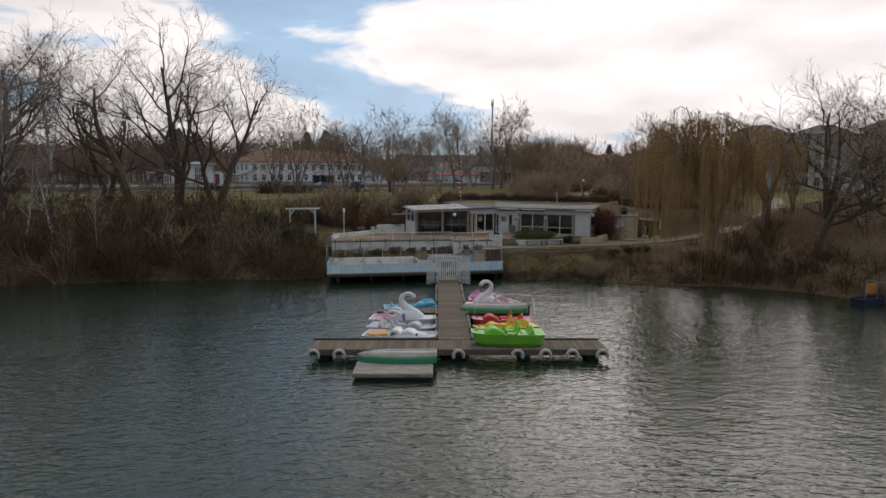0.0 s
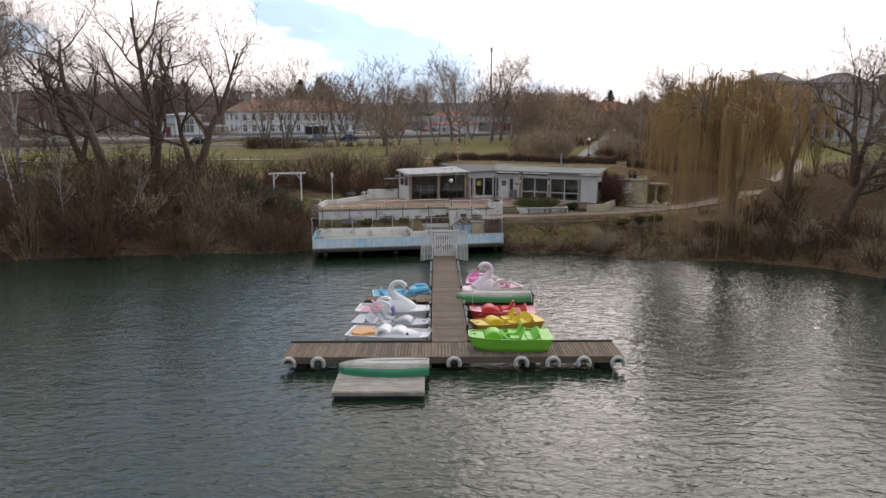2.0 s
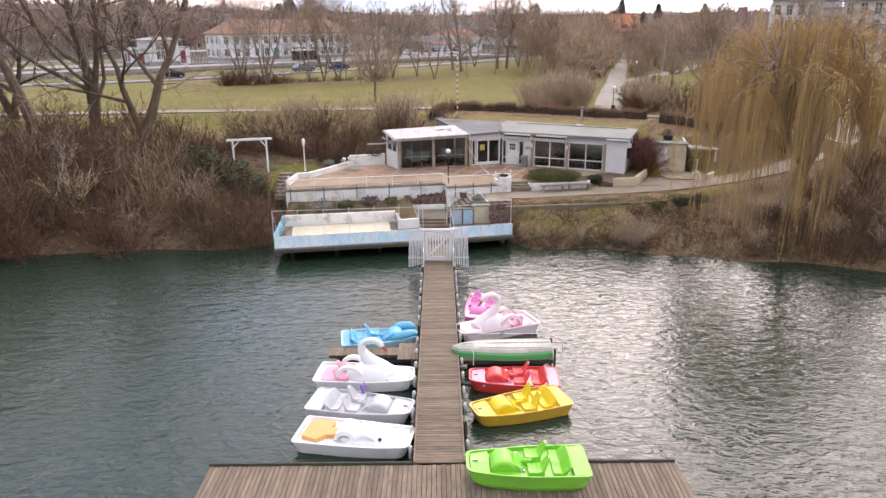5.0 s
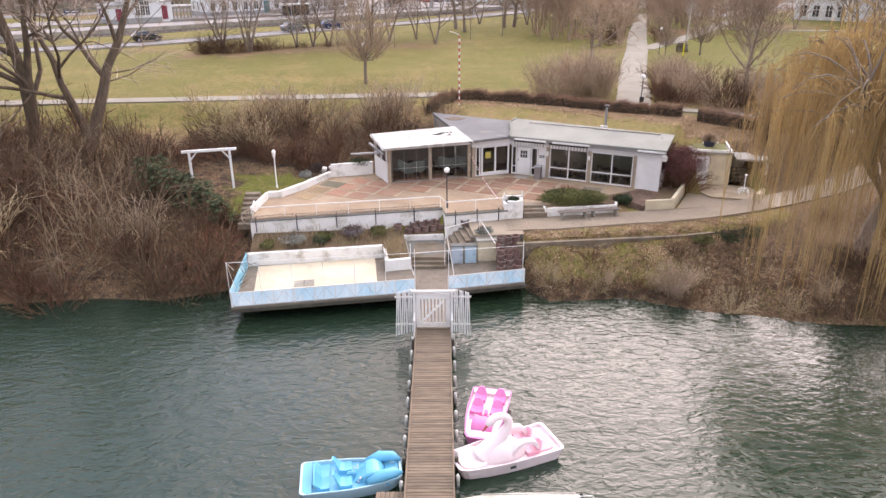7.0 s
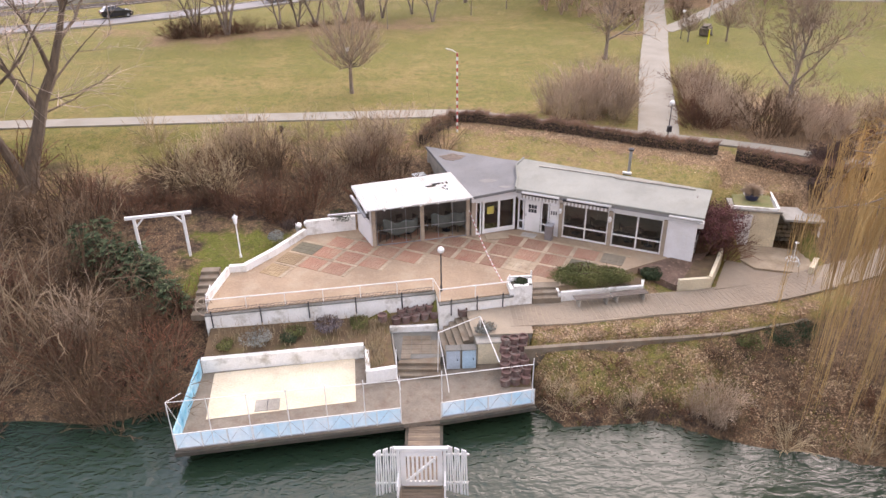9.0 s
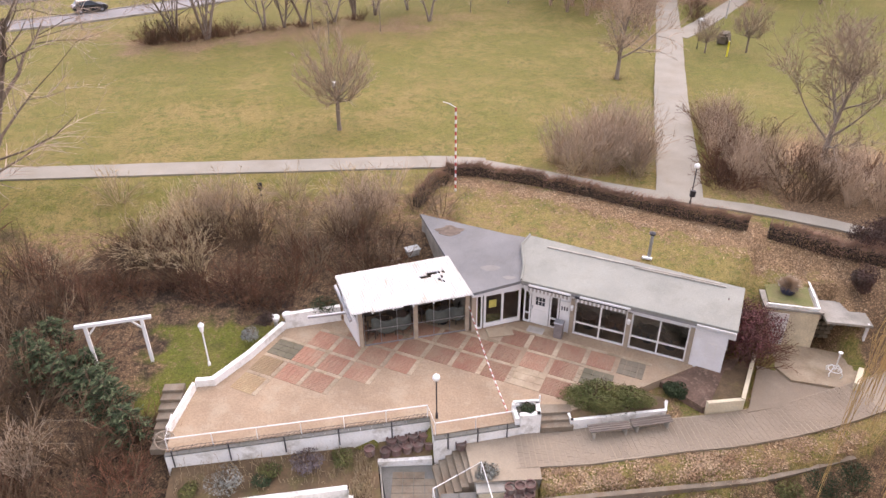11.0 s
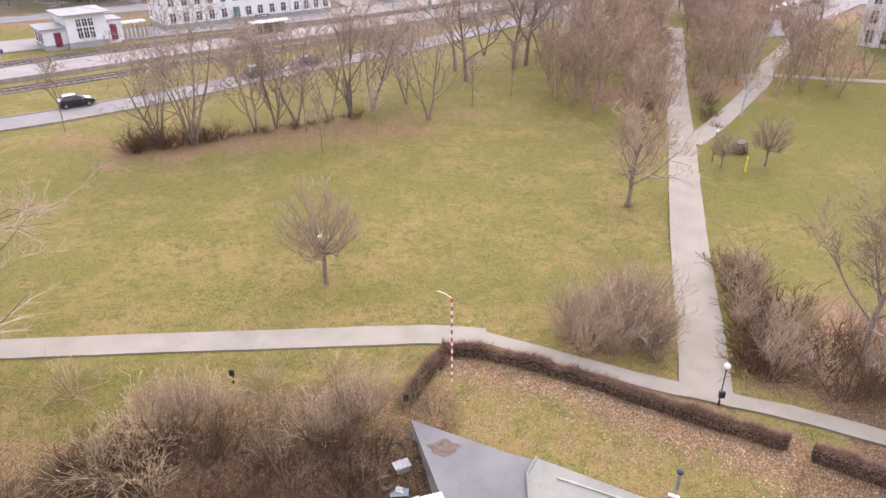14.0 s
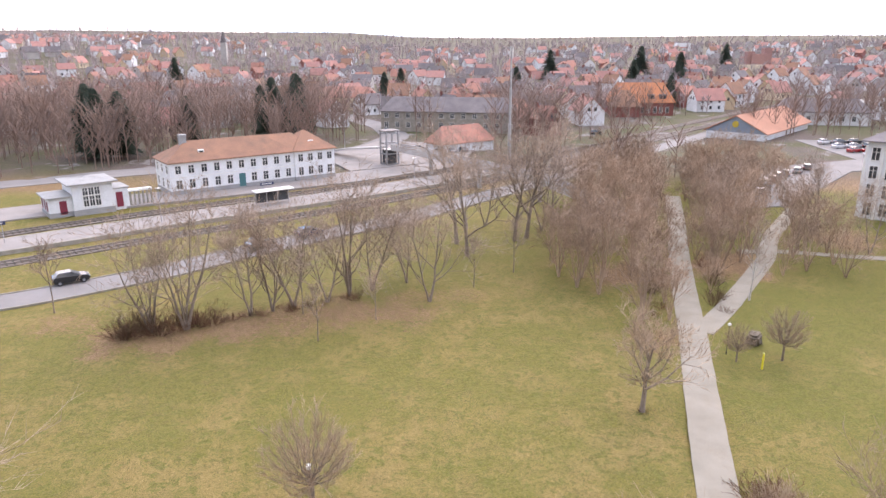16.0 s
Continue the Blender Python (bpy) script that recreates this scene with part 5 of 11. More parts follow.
# beam takes a dark colour that paints the shaded void under the deck
solo("deck_beam", Geo().wall((-9.88, 22.0), (-0.85, 23.5), 0.27, 0.44, -0.12).wall((0.65, 23.75), (4.78, 24.65), 0.27, 0.44, -0.12), M_BEAM, "edge beam of the deck, coloured dark for the shade beneath", "beam", kind="structure", m=SH)
g = Geo()
for x, y in ((-9.2, 23.9), (-6.5, 24.4), (-3.8, 24.8), (-1.2, 25.2), (1.2, 25.6), (4.2, 26.0)):
    g.cyl((x, y, -2.2), 0.16, 2.2, 10)
solo("deck_piles", g, M_DCONC, "concrete piles under the deck", "piles", kind="structure", m=SH)
mat_ = thing("sand_mat", SH, "pale sandy matting spread on the deck", "matting")
part("sheet", Geo().prism([(-9.2, 23.85), (-3.0, 24.95), (-3.4, 28.1), (-9.75, 27.0)], 0.47, 0.505), M_SAND, mat_)
part("hatch", Geo().box((-6.8, 24.75, 0.515), (1.05, 0.75, 0.03), 0.15, bevel=0.008), M_CONC, mat_, "grey steel hatch")
part("hatch_seam", Geo().box((-6.8, 24.75, 0.532), (0.03, 0.74, 0.01), 0.15), M_DARKMETAL, mat_)


def deck_fence(a, b, name, label):
    fn = thing(name, SH, label, "fence")
    a, b = Vector(a), Vector(b)
    L = (b - a).length
    k = round(L / 0.95)
    ang = math.atan2((b - a).y, (b - a).x)
    pst = Geo().box((0, 0, 0.42), (0.035, 0.035, 0.86)).mesh("post", M_WHITE)
    brace = Geo()
    nrm = Vector((-math.sin(ang), math.cos(ang)))
    for i in range(k + 1):
        p = a.lerp(b, i / k)
        part("post", pst, None, fn, m=pose(p.x, p.y, 0.42, 0, 0, math.degrees(ang)))
        if i < k:
            q = a.lerp(b, (i + 1) / k)
            cl_ = Geo()
            rings = []
            for j in range(7):
                s = p.lerp(q, (j + 0.12) / 6.24) + nrm * (0.035 + 0.012 * math.sin(j * 2.3 + i))
                rings.append([(s.x, s.y, 0.5), (s.x + nrm.x * 0.008, s.y + nrm.y * 0.008, 0.5), (s.x + nrm.x * 0.008, s.y + nrm.y * 0.008, 1.22 + 0.015 * math.sin(j + i)), (s.x, s.y, 1.22 + 0.015 * math.sin(j + i))])
            part("canvas", Geo().loft(rings), M_CLOTH, fn)
            br = Geo().tube([(p.x, p.y, 0.5), ((p.x + q.x) / 2, (p.y + q.y) / 2, 1.2), (q.x, q.y, 0.5)], 0.009, 4)
            part("brace", br, M_STEEL, fn)
    part("top_rail", Geo().tube([(a.x, a.y, 1.25), (b.x, b.y, 1.25)], 0.022, 6), M_WHITE, fn)
    part("bottom_rail", Geo().tube([(a.x, a.y, 0.52), (b.x, b.y, 0.52)], 0.022, 6), M_STEEL, fn)
    return fn


deck_fence((-9.8, 22.1), (-0.95, 23.6), "deck_fence", "deck fence hung with pale blue and white canvas")
deck_fence((0.72, 23.9), (4.7, 24.75), "deck_fence", "short deck fence hung with pale blue canvas")
mur = thing("painted_screen", SH, "turquoise painted screen at the side of the deck", "screen")
for i in range(4):
    a, b = Vector((-9.85, 22.2)).lerp(Vector((-10.3, 27.0)), i / 4), Vector((-9.85, 22.2)).lerp(Vector((-10.3, 27.0)), (i + 0.97) / 4)
    part("panel", Geo().wall(tuple(a), tuple(b), 0.48, 1.35, 0.03), M_MURAL, mur)
# tall poles with wires over the deck
wires = thing("deck_poles", SH, "thin steel poles and wires around the deck", "poles")
POLES = [(-9.85, 22.1), (-8.4, 22.35), (-6.9, 22.6), (-5.4, 22.85), (-3.9, 23.1), (-2.4, 23.35), (-0.95, 23.6), (0.75, 23.95), (4.6, 24.75)]
pm = Geo().cyl((0, 0, 0), 0.018, 2.4, 6).mesh("pole", M_WHITE)
for x, y in POLES:
    part("pole", pm, None, wires, m=pose(x, y, 0.46))
tops = [(x, y, 2.85 - 0.02 * (x + 10)) for x, y in POLES]
part("wire", Geo().tube(tops, 0.014, 4), M_WHITE, wires)
part("wire", Geo().tube([(-9.85, 22.1, 2.85), (-9.7, 22.6, 1.2)], 0.012, 4).tube([(-9.85, 22.1, 2.85), (-10.3, 24.5, 1.4)], 0.012, 4), M_WHITE, wires)

# walls and beds behind the deck
M_BEDSOIL = surface("mossy_bed_soil", (0.15, 0.098, 0.052), (0.09, 0.06, 0.033), 1.6, 11, 0.95, 0.6, dirt=(0.13, 0.125, 0.035), dirt_amount=0.6, dirt_scale=0.9)
g = Geo().wall((-10.3, 26.5), (-2.95, 27.6), 0.5, 1.55, 0.24).wall((-2.92, 27.62), (-2.65, 25.66), 0.5, 1.5, 0.2).wall((-2.65, 25.66), (-1.3, 25.98), 0.5, 1.46, 0.2)
solo("bed_wall", g, M_WHITEWALL, "flaking white walls behind the deck", "wall", kind="structure")


def bed_z(x, y):
    """Height of the planting beds between the deck and the terrace wall."""
    if x < -2.9:
        f = 26.7 + 0.15 * (x + 10.3)
        return lerp(1.46, 2.12, min(1.0, max(0.0, (y - f) / 1.7)))
    if y > 29.1:
        return lerp(1.55, 2.0, min(1.0, (y - 29.1) / 0.9))
    return 1.36 + 0.09 * max(0, y - 25.8)


g = Geo()
g.prism([(-10.25, 26.68), (-2.9, 27.76), (-2.9, 29.75), (-10.3, 28.35)], 0.4, bed_z)
g.prism([(-2.72, 25.85), (-1.36, 26.1), (-1.82, 29.0), (-1.82, 29.95), (-2.9, 29.75), (-2.9, 27.7)], 0.4, lambda x, y: 1.36 + 0.09 * (y - 25.8))
g.prism([(-1.82, 29.15), (0.45, 29.35), (0.45, 30.3), (-1.82, 29.95)], 0.4, bed_z)
solo("bed_soil", g, M_BEDSOIL, "mossy brown planting beds between the white walls", "bed", kind="structure")
LANDING = [(-1.72, 29.02), (-1.25, 26.75), (0.5, 26.95), (0.95, 27.05), (0.55, 29.1)]
landing = solo("landing", Geo().prism(LANDING, 0.3, 1.29), M_DCONC, "paved landing above the deck steps", "landing", kind="structure")
for i in range(5):
    for j in range(6):
        x0, y0 = -1.62 + 0.46 * i, 26.85 + 0.38 * j
        if all(inside(x, y, LANDING) for x, y in ((x0, y0), (x0 + 0.44, y0), (x0, y0 + 0.36), (x0 + 0.44, y0 + 0.36))):
            part("slab", Geo().box((x0 + 0.22, y0 + 0.18, 1.292), (0.44, 0.36, 0.03), bevel=0.008), M_STAIR, landing)
g = Geo().wall((-1.82, 29.0), (0.52, 29.16), 0.9, 1.6, 0.2)
solo("landing_wall", g, M_WHITEWALL, "low white wall behind the landing", "wall", kind="structure")
solo("landing_kerb", Geo().wall((-1.76, 29.0), (-1.32, 26.0), 0.5, 1.4, 0.07), M_CONC, "thin concrete kerb beside the landing", "kerb", kind="structure")
g = Geo()
for i in range(3):
    g.prism([(-1.28, 26.02 + 0.26 * i), (0.64, 25.98 + 0.26 * i), (0.66, 26.98), (-1.24, 26.8)], 0.3, 0.82 + 0.158 * (i + 1) - 0.004 * (i == 2))
solo("deck_steps", g, M_STAIR, "worn concrete steps up from the deck", "steps", kind="structure")
# flight up to the path
st = thing("stair", None, "worn concrete stair up to the lake path", "stair")
for i in range(5):
    b0, f0 = Vector((0.5 + 0.29 * i, 28.95 + 0.11 * i)), Vector((0.88 + 0.285 * i, 27.06 + 0.09 * i))
    b1, f1 = b0 + Vector((0.31, 0.08)), f0 + Vector((0.31, 0.05))
    part("step", Geo().prism([tuple(f0), tuple(f1), tuple(b1), tuple(b0)], 0.6, 1.29 + 0.165 * (i + 1)), M_STAIR, st)
solo("path_base", Geo().prism([(2.25, 27.4), (4.95, 27.5), (4.95, 30.2), (1.9, 29.6)], 0.4, 2.25), M_CONC, "concrete wall carrying the head of the lake path", "wall", kind="structure")
solo("path_slab", Geo().prism([(2.2, 27.36), (4.98, 27.46), (4.98, 30.0), (1.92, 29.42)], 2.2, 2.262), M_PAVE, "worn paving at the head of the stair", "path", kind="structure")
ph = thing("handrail_frame", None, "thin white tubular frame over the deck steps", "railing")
part("rail", Geo().tube([(0.55, 26.25, 0.82), (0.6, 26.3, 3.1), (2.52, 27.6, 3.12), (3.17, 24.3, 2.95)], 0.022, 6), M_WHITE, ph)
part("strut", Geo().tube([(0.6, 26.3, 3.1), (1.0, 25.2, 1.2), (1.05, 25.0, 0.82)], 0.018, 6), M_WHITE, ph)
part("post", Geo().tube([(2.52, 27.6, 2.2), (2.52, 27.6, 3.12)], 0.02, 6), M_WHITE, ph)
part("rail", Geo().tube([(-1.3, 25.9, 0.82), (-1.32, 26.3, 2.2), (-1.28, 25.7, 1.2), (-1.1, 25.2, 0.82)], 0.02, 6), M_WHITE, ph)
M_CABINET = surface("blue_grey_cabinet", (0.4, 0.47, 0.52), (0.34, 0.4, 0.45), 2, 20, 0.6, 0.05, dirt=(0.25, 0.25, 0.24), dirt_amount=0.4)
for x, y, mm in ((1.25, 26.85, M_CABINET), (1.98, 26.9, surface("pale_blue_cabinet", (0.36, 0.5, 0.58), (0.31, 0.43, 0.5), 2, 20, 0.6, 0.05))):
    cb = thing("metal_cabinet", pose(x, y, 0.82, 0, 0, 3), "blue-grey metal cabinet beside the stair", "cabinet", "metal cabinets")
    part("body", Geo().box((0, 0, 0.53), (0.68, 0.4, 1.06), bevel=0.015), M_CONC, cb)
    part("door", Geo().box((0, -0.21, 0.53), (0.62, 0.02, 0.98), bevel=0.006), mm, cb)
    part("lid", Geo().box((0, -0.01, 1.075), (0.72, 0.46, 0.04), bevel=0.012), M_DCONC, cb)
    part("handle", Geo().box((0.2, -0.23, 0.55), (0.03, 0.02, 0.12)), M_DARKMETAL, cb)
yb = thing("cream_block", None, "cream rendered block with a flat slab beside the stair", "masonry block")
part("body", Geo().box((3.02, 27.28, 1.4), (1.28, 0.42, 1.2), 0.08, bevel=0.02), M_CREAM, yb)
part("slab", Geo().box((3.1, 27.28, 2.05), (1.6, 0.6, 0.1), 0.08, bevel=0.02), M_CONC, yb)
# planting rings in stepped rows
M_TERRA = surface("reddish_planting_ring", (0.17, 0.095, 0.08), (0.12, 0.085, 0.07), 3, 20, 0.9, 0.3, vary=0.2, dirt=(0.3, 0.26, 0.22), dirt_amount=0.6, dirt_scale=3)
rings = []
for r, z in ((0.225, 0.0), (0.24, 0.34), (0.19, 0.34), (0.185, 0.24), (0.02, 0.25)):
    rings.append([(r * math.cos(2 * math.pi * k / 12), r * math.sin(2 * math.pi * k / 12), z) for k in range(12)])
ringm = Geo().loft(rings)
ring0 = None
for i in range(2):
    for j in range(5 - i):
        y = 29.38 + 0.42 * i + 0.08 * j
        m_ = pose(-1.5 + 0.47 * j + 0.25 * i, y, bed_z(0, y) - 0.08)
        if ring0 is None:
            ring0 = solo("planting_ring", ringm, M_TERRA, "reddish concrete planting ring in a stepped row", "planter", "planting rings", m=m_)
        else:
            copy_thing(ring0, m_)
copy_thing(ring0, pose(-2.15, 29.2, 1.9))
copy_thing(ring0, pose(1.75, 29.3, 2.12))
solo("ring_slope", Geo().prism([(3.35, 25.15), (4.7, 25.35), (4.8, 27.42), (3.72, 27.42)], 0.3, lambda x, y: 0.8 + 0.62 * (y - 25.3)), M_BEDSOIL, "mossy earth slope beside the stair", "bed", kind="structure")
for j in range(6):
    for i in range(3):
        y = 25.5 + 0.33 * j + 0.05 * i
        copy_thing(ring0, pose(3.6 + 0.43 * i + 0.06 * (j % 2), y, 0.72 + 0.62 * (y - 25.3), 0, 6 * (i - 1), 40 * j))

# ---------------------------------------------------------------- jetty
jetty = thing("jetty", None, "weathered timber jetty with a T-shaped head", "jetty")
JZ = 0.6
g = Geo()
for x in (-0.72, 0.72):
    g.box((x, 11.6, JZ - 0.14), (0.12, 24.0, 0.18), bevel=0.01)
part("bearer", g, M_BEAM, jetty)
g = Geo()
for y in (-1.62, -0.75, 0.12):
    g.box((0.13, y, JZ - 0.15), (14.5, 0.12, 0.2), bevel=0.01)
part("head_bearer", g, M_BEAM, jetty)
for x in (-0.79, 0.79):
    part("edge_board", Geo().box((x, 10.0, JZ - 0.02), (0.06, 19.4, 0.14), bevel=0.008), M_WOOD, jetty)
part("front_board", Geo().box((0.13, -1.72, JZ - 0.14), (14.5, 0.06, 0.3), bevel=0.01), M_WOODX, jetty)
part("back_board", Geo().box((-4.0, 0.23, JZ + 0.02), (6.3, 0.06, 0.12), bevel=0.01), M_BEAM, jetty)
part("back_board", Geo().box((4.1, 0.23, JZ + 0.02), (6.5, 0.06, 0.12), bevel=0.01), M_BEAM, jetty)
for x in (-6.4, -3.2, 0.1, 3.4, 6.7):
    part("float", Geo().tube([(x, -1.5, 0.12), (x, 0.0, 0.12)], 0.26, 12), M_BLACK, jetty)
pile_m = Geo().cyl((0, 0, -2.5), 0.07, 3.2, 8).mesh("support_post", M_BEAM)
for y in (2.5, 6.5, 10.5, 14.5, 18.5):
    for x in (-0.9, 0.9):
        part("support_post", pile_m, None, jetty, m=pose(x, y, 0))
# pale fenders along both sides
M_FEND = surface("grubby_white_fender", (0.62, 0.6, 0.55), (0.45, 0.43, 0.38), 4, 20, 0.6, 0.1, dirt=(0.25, 0.23, 0.18), dirt_amount=0.6)
fm = Geo().tube([(0, 0, -0.26), (0, 0, -0.2), (0, 0, 0.2), (0, 0, 0.26)], [0.035, 0.065, 0.065, 0.035], 10).mesh("fender", M_FEND, True)
for k in range(16):
    for x in (-0.93, 0.93):
        part("fender", fm, None, jetty, m=pose(x, 1.1 + 1.18 * k + (0.3 if x > 0 else 0), 0.42))


def arc(r, a0, a1, n, c, axis="xz"):
    return [(c[0] + r * math.cos(lerp(a0, a1, i / n)), c[1], c[2] + r * math.sin(lerp(a0, a1, i / n))) for i in range(n + 1)]


ty = Geo().tube(arc(0.25, math.radians(-30), math.radians(210), 14, (0, 0, 0)), 0.085, 8).mesh("tyre_fender", M_FEND, True)
for x in (-6.85, -5.6, 0.15, 3.0, 4.35, 5.65, 7.1):
    part("tyre_fender", ty, None, jetty, "white-painted half tyre", m=pose(x, -1.83, 0.33))
# ramp to the deck
part("gangway", Geo().box((0, 21.4, JZ - 0.12), (1.35, 3.6, 0.16), bevel=0.01), M_BEAM, jetty)
# gate at the landward end with slatted side screens
gate = thing("jetty_gate", pose(0, 19.72, 0), "white slatted gate with side screens across the jetty", "gate")
for x in (-0.86, 0.86):
    part("gate_post", Geo().box((x, 0, 1.5), (0.12, 0.12, 2.1), bevel=0.01), M_WHITE, gate)
part("head_beam", Geo().box((0, 0, 2.5), (2.0, 0.14, 0.12), bevel=0.01), M_WHITE, gate)
leaf_ = part("gate_leaf", Geo().box((0, 0.02, 0.78), (1.55, 0.06, 0.22), bevel=0.01).box((0, 0.02, 2.25), (1.55, 0.06, 0.26), bevel=0.01).box((-0.68, 0.02, 1.5), (0.2, 0.06, 1.3)).box((0.68, 0.02, 1.5), (0.2, 0.06, 1.3)), M_WHITE, gate)
sl = Geo().box((0, 0, 0), (0.085, 0.03, 1.3), bevel=0.005).mesh("slat", M_WHITE)
for k in range(7):
    part("slat", sl, None, leaf_, m=pose(-0.48 + 0.16 * k, -0.01, 1.5))
part("brace", Geo().tube([(-0.55, -0.04, 0.95), (0.5, -0.04, 2.05)], 0.055, 4), M_WHITE, leaf_)
sl2 = Geo().box((0, 0, 0), (0.055, 0.05, 2.2), bevel=0.006).mesh("screen_slat", M_WHITE)
for s in (-1, 1):
    for k in range(9):
        part("screen_slat", sl2, None, gate, m=pose(s * (0.98 + 0.085 * k), -0.02 * k, 1.52 - 0.012 * k, 0, -1.2 * s * (k % 3), 0))
    for z in (0.85, 2.25):
        part("screen_rail", Geo().box((s * 1.32, -0.04, z), (0.85, 0.05, 0.07)), M_WHITE, gate)
    part("side_rail", Geo().box((s * 0.86, -0.4, 1.0), (0.06, 0.8, 0.9), bevel=0.01), M_WHITE, gate)
# finger piers
fg = thing("finger_pier", None, "short weathered finger pier beside the jetty", "jetty", "finger piers")
part("frame", Geo().box((-2.7, 8.3, 0.4), (3.8, 0.55, 0.14)), M_BEAM, fg)
part("float", Geo().tube([(-4.3, 8.3, 0.1), (-1.2, 8.3, 0.1)], 0.22, 10), M_BLACK, fg)
fp = Geo().box((0, 0, 0), (0.135, 0.7, 0.04), bevel=0.006).mesh("plank", M_WOOD)
fp2 = Geo().box((0, 0, 0), (0.135, 1.5, 0.04), bevel=0.006).mesh("plank", M_WOOD)
for k in range(26):
    x = -4.55 + 0.145 * k
    wide = x > -1.75
    part("plank", fp2 if wide else fp, None, fg, m=pose(x, 8.3, 0.5))
fg2 = thing("finger_pier", None, "weathered finger pier carrying an upturned boat", "jetty", "finger piers")
part("frame", Geo().box((2.75, 7.9, 0.38), (3.9, 0.9, 0.16)), M_BEAM, fg2)
part("float", Geo().tube([(1.2, 7.9, 0.1), (4.4, 7.9, 0.1)], 0.22, 10), M_BLACK, fg2)
fp3 = Geo().box((0, 0, 0), (0.135, 1.0, 0.04), bevel=0.006).mesh("plank", M_WOOD)
for k in range(26):
    part("plank", fp3, None, fg2, m=pose(0.95 + 0.147 * k, 7.9, 0.5))
for x, y in ((4.75, 7.4), (4.75, 8.4)):
    part("mooring_post", Geo().cyl((x, y, -2), 0.05, 3.0, 8), M_BEAM, fg2)
rod = thing("wire_hoop", None, "bent white wire hoop over the finger pier", "hoop")
part("hoop", Geo().tube([(1.4, 7.0, 0.5), (1.4, 7.05, 1.5), (1.6, 7.3, 1.75), (4.9, 7.6, 1.6), (5.05, 7.5, 1.3), (5.1, 7.4, 0.5)], 0.014, 5), M_WHITE, rod)

# raft in front of the jetty head
raft = thing("raft", None, "bleached timber raft floating before the jetty", "raft")
part("float", Geo().box((-2.83, -3.55, 0.1), (3.3, 2.5, 0.26)), M_BLACK, raft)
part("frame", Geo().box((-2.83, -4.87, 0.24), (3.52, 0.07, 0.16), bevel=0.01).box((-4.57, -3.5, 0.24), (0.07, 2.7, 0.16)).box((-1.1, -3.5, 0.24), (0.07, 2.7, 0.16)), M_RAFT, raft)
rp = Geo().box((0, 0, 0), (3.46, 0.2, 0.04), bevel=0.006).mesh("plank", M_RAFT)
for k in range(13):
    part("plank", rp, None, raft, m=pose(-2.83, -4.75 + 0.21 * k, 0.32))

# planks of the jetty
jp = Geo().box((0, 0, 0), (1.56, 0.135, 0.045), bevel=0.008).mesh("plank", M_WOODX)
rk = random.Random(21)
for k in range(132):
    part("plank", jp, None, jetty, m=pose(rk.uniform(-.012, .012), 0.35 + 0.1465 * k, JZ - 0.02 + rk.uniform(-.004, .004), 0, 0, rk.uniform(-.3, .3)))
gp = Geo().box((0, 0, 0), (1.3, 0.135, 0.045), bevel=0.008).mesh("plank", M_WOODX)
for k in range(23):
    part("plank", gp, None, jetty, m=pose(0, 19.8 + 0.1465 * k, JZ - 0.02))
tp_ = Geo().box((0, 0, 0), (0.135, 1.86, 0.045), bevel=0.008).mesh("plank", M_WOOD)
for k in range(99):
    part("plank", tp_, None, jetty, m=pose(-7.05 + 0.1465 * k, -0.75 + rk.uniform(-.015, .015), JZ - 0.02 + rk.uniform(-.004, .004), 0, 0, rk.uniform(-.3, .3)))

# ---------------------------------------------------------------- boats
def outline(L, B, p, n=40, bow=0.0, z=0.0, s=1.0, dx=0.0):
    """A rounded oblong in plan; bow narrows the +x end."""
    out = []
    for k in range(n):
        t = 2 * math.pi * k / n
        c, sn = math.cos(t), math.sin(t)
        x = math.copysign(abs(c) ** p, c)
        y = math.copysign(abs(sn) ** p, sn)
        y *= 1 - bow * max(0.0, x) ** 2
        out.append((x * L / 2 * s + dx, y * B / 2 * s, z + 0.09 * bow * max(0.0, x) ** 3))
    return out


def gel(name, c, fade=0.75):
    return surface(name, c, tuple(v * (fade * 0.5 + 0.5) for v in c), 1.6, 14, 0.38, 0.02, dirt=tuple(0.6 * v + 0.08 for v in c), dirt_amount=0.35, dirt_scale=1.2, spec=0.5, grain=0.03)


G_WHITE = gel("white_gelcoat", (0.8, 0.79, 0.76), 0.9)
G_GREY = gel("dull_grey_gelcoat", (0.52, 0.52, 0.53), 0.85)
G_BLUE = gel("sky_blue_gelcoat", (0.1, 0.43, 0.62))
G_PALEBLUE = gel("pale_blue_gelcoat", (0.42, 0.66, 0.75))
G_GREEN = gel("lime_green_gelcoat", (0.2, 0.58, 0.045))
G_YELLOW = gel("yellow_gelcoat", (0.76, 0.55, 0.015))
G_OCHRE = gel("ochre_gelcoat", (0.6, 0.36, 0.03))
G_RED = gel("red_gelcoat", (0.66, 0.055, 0.05))
G_PINK = gel("pale_pink_gelcoat", (0.8, 0.66, 0.66), 0.95)
G_MAG = gel("magenta_gelcoat", (0.7, 0.2, 0.43))
G_ROSE = gel("rose_gelcoat", (0.72, 0.34, 0.42))
G_PURPLE = gel("purple_gelcoat", (0.19, 0.12, 0.36))
G_ORANGE = gel("faded_orange_gelcoat", (0.72, 0.36, 0.1))
G_DGREEN = gel("green_boat_paint", (0.025, 0.24, 0.12))
G_MGREEN = gel("mid_green_boat_paint", (0.06, 0.3, 0.09))
G_KEEL = surface("worn_white_boat_bottom", (0.55, 0.53, 0.46), (0.4, 0.38, 0.32), 1.2, 12, 0.6, 0.2, dirt=(0.22, 0.24, 0.16), dirt_amount=0.7)


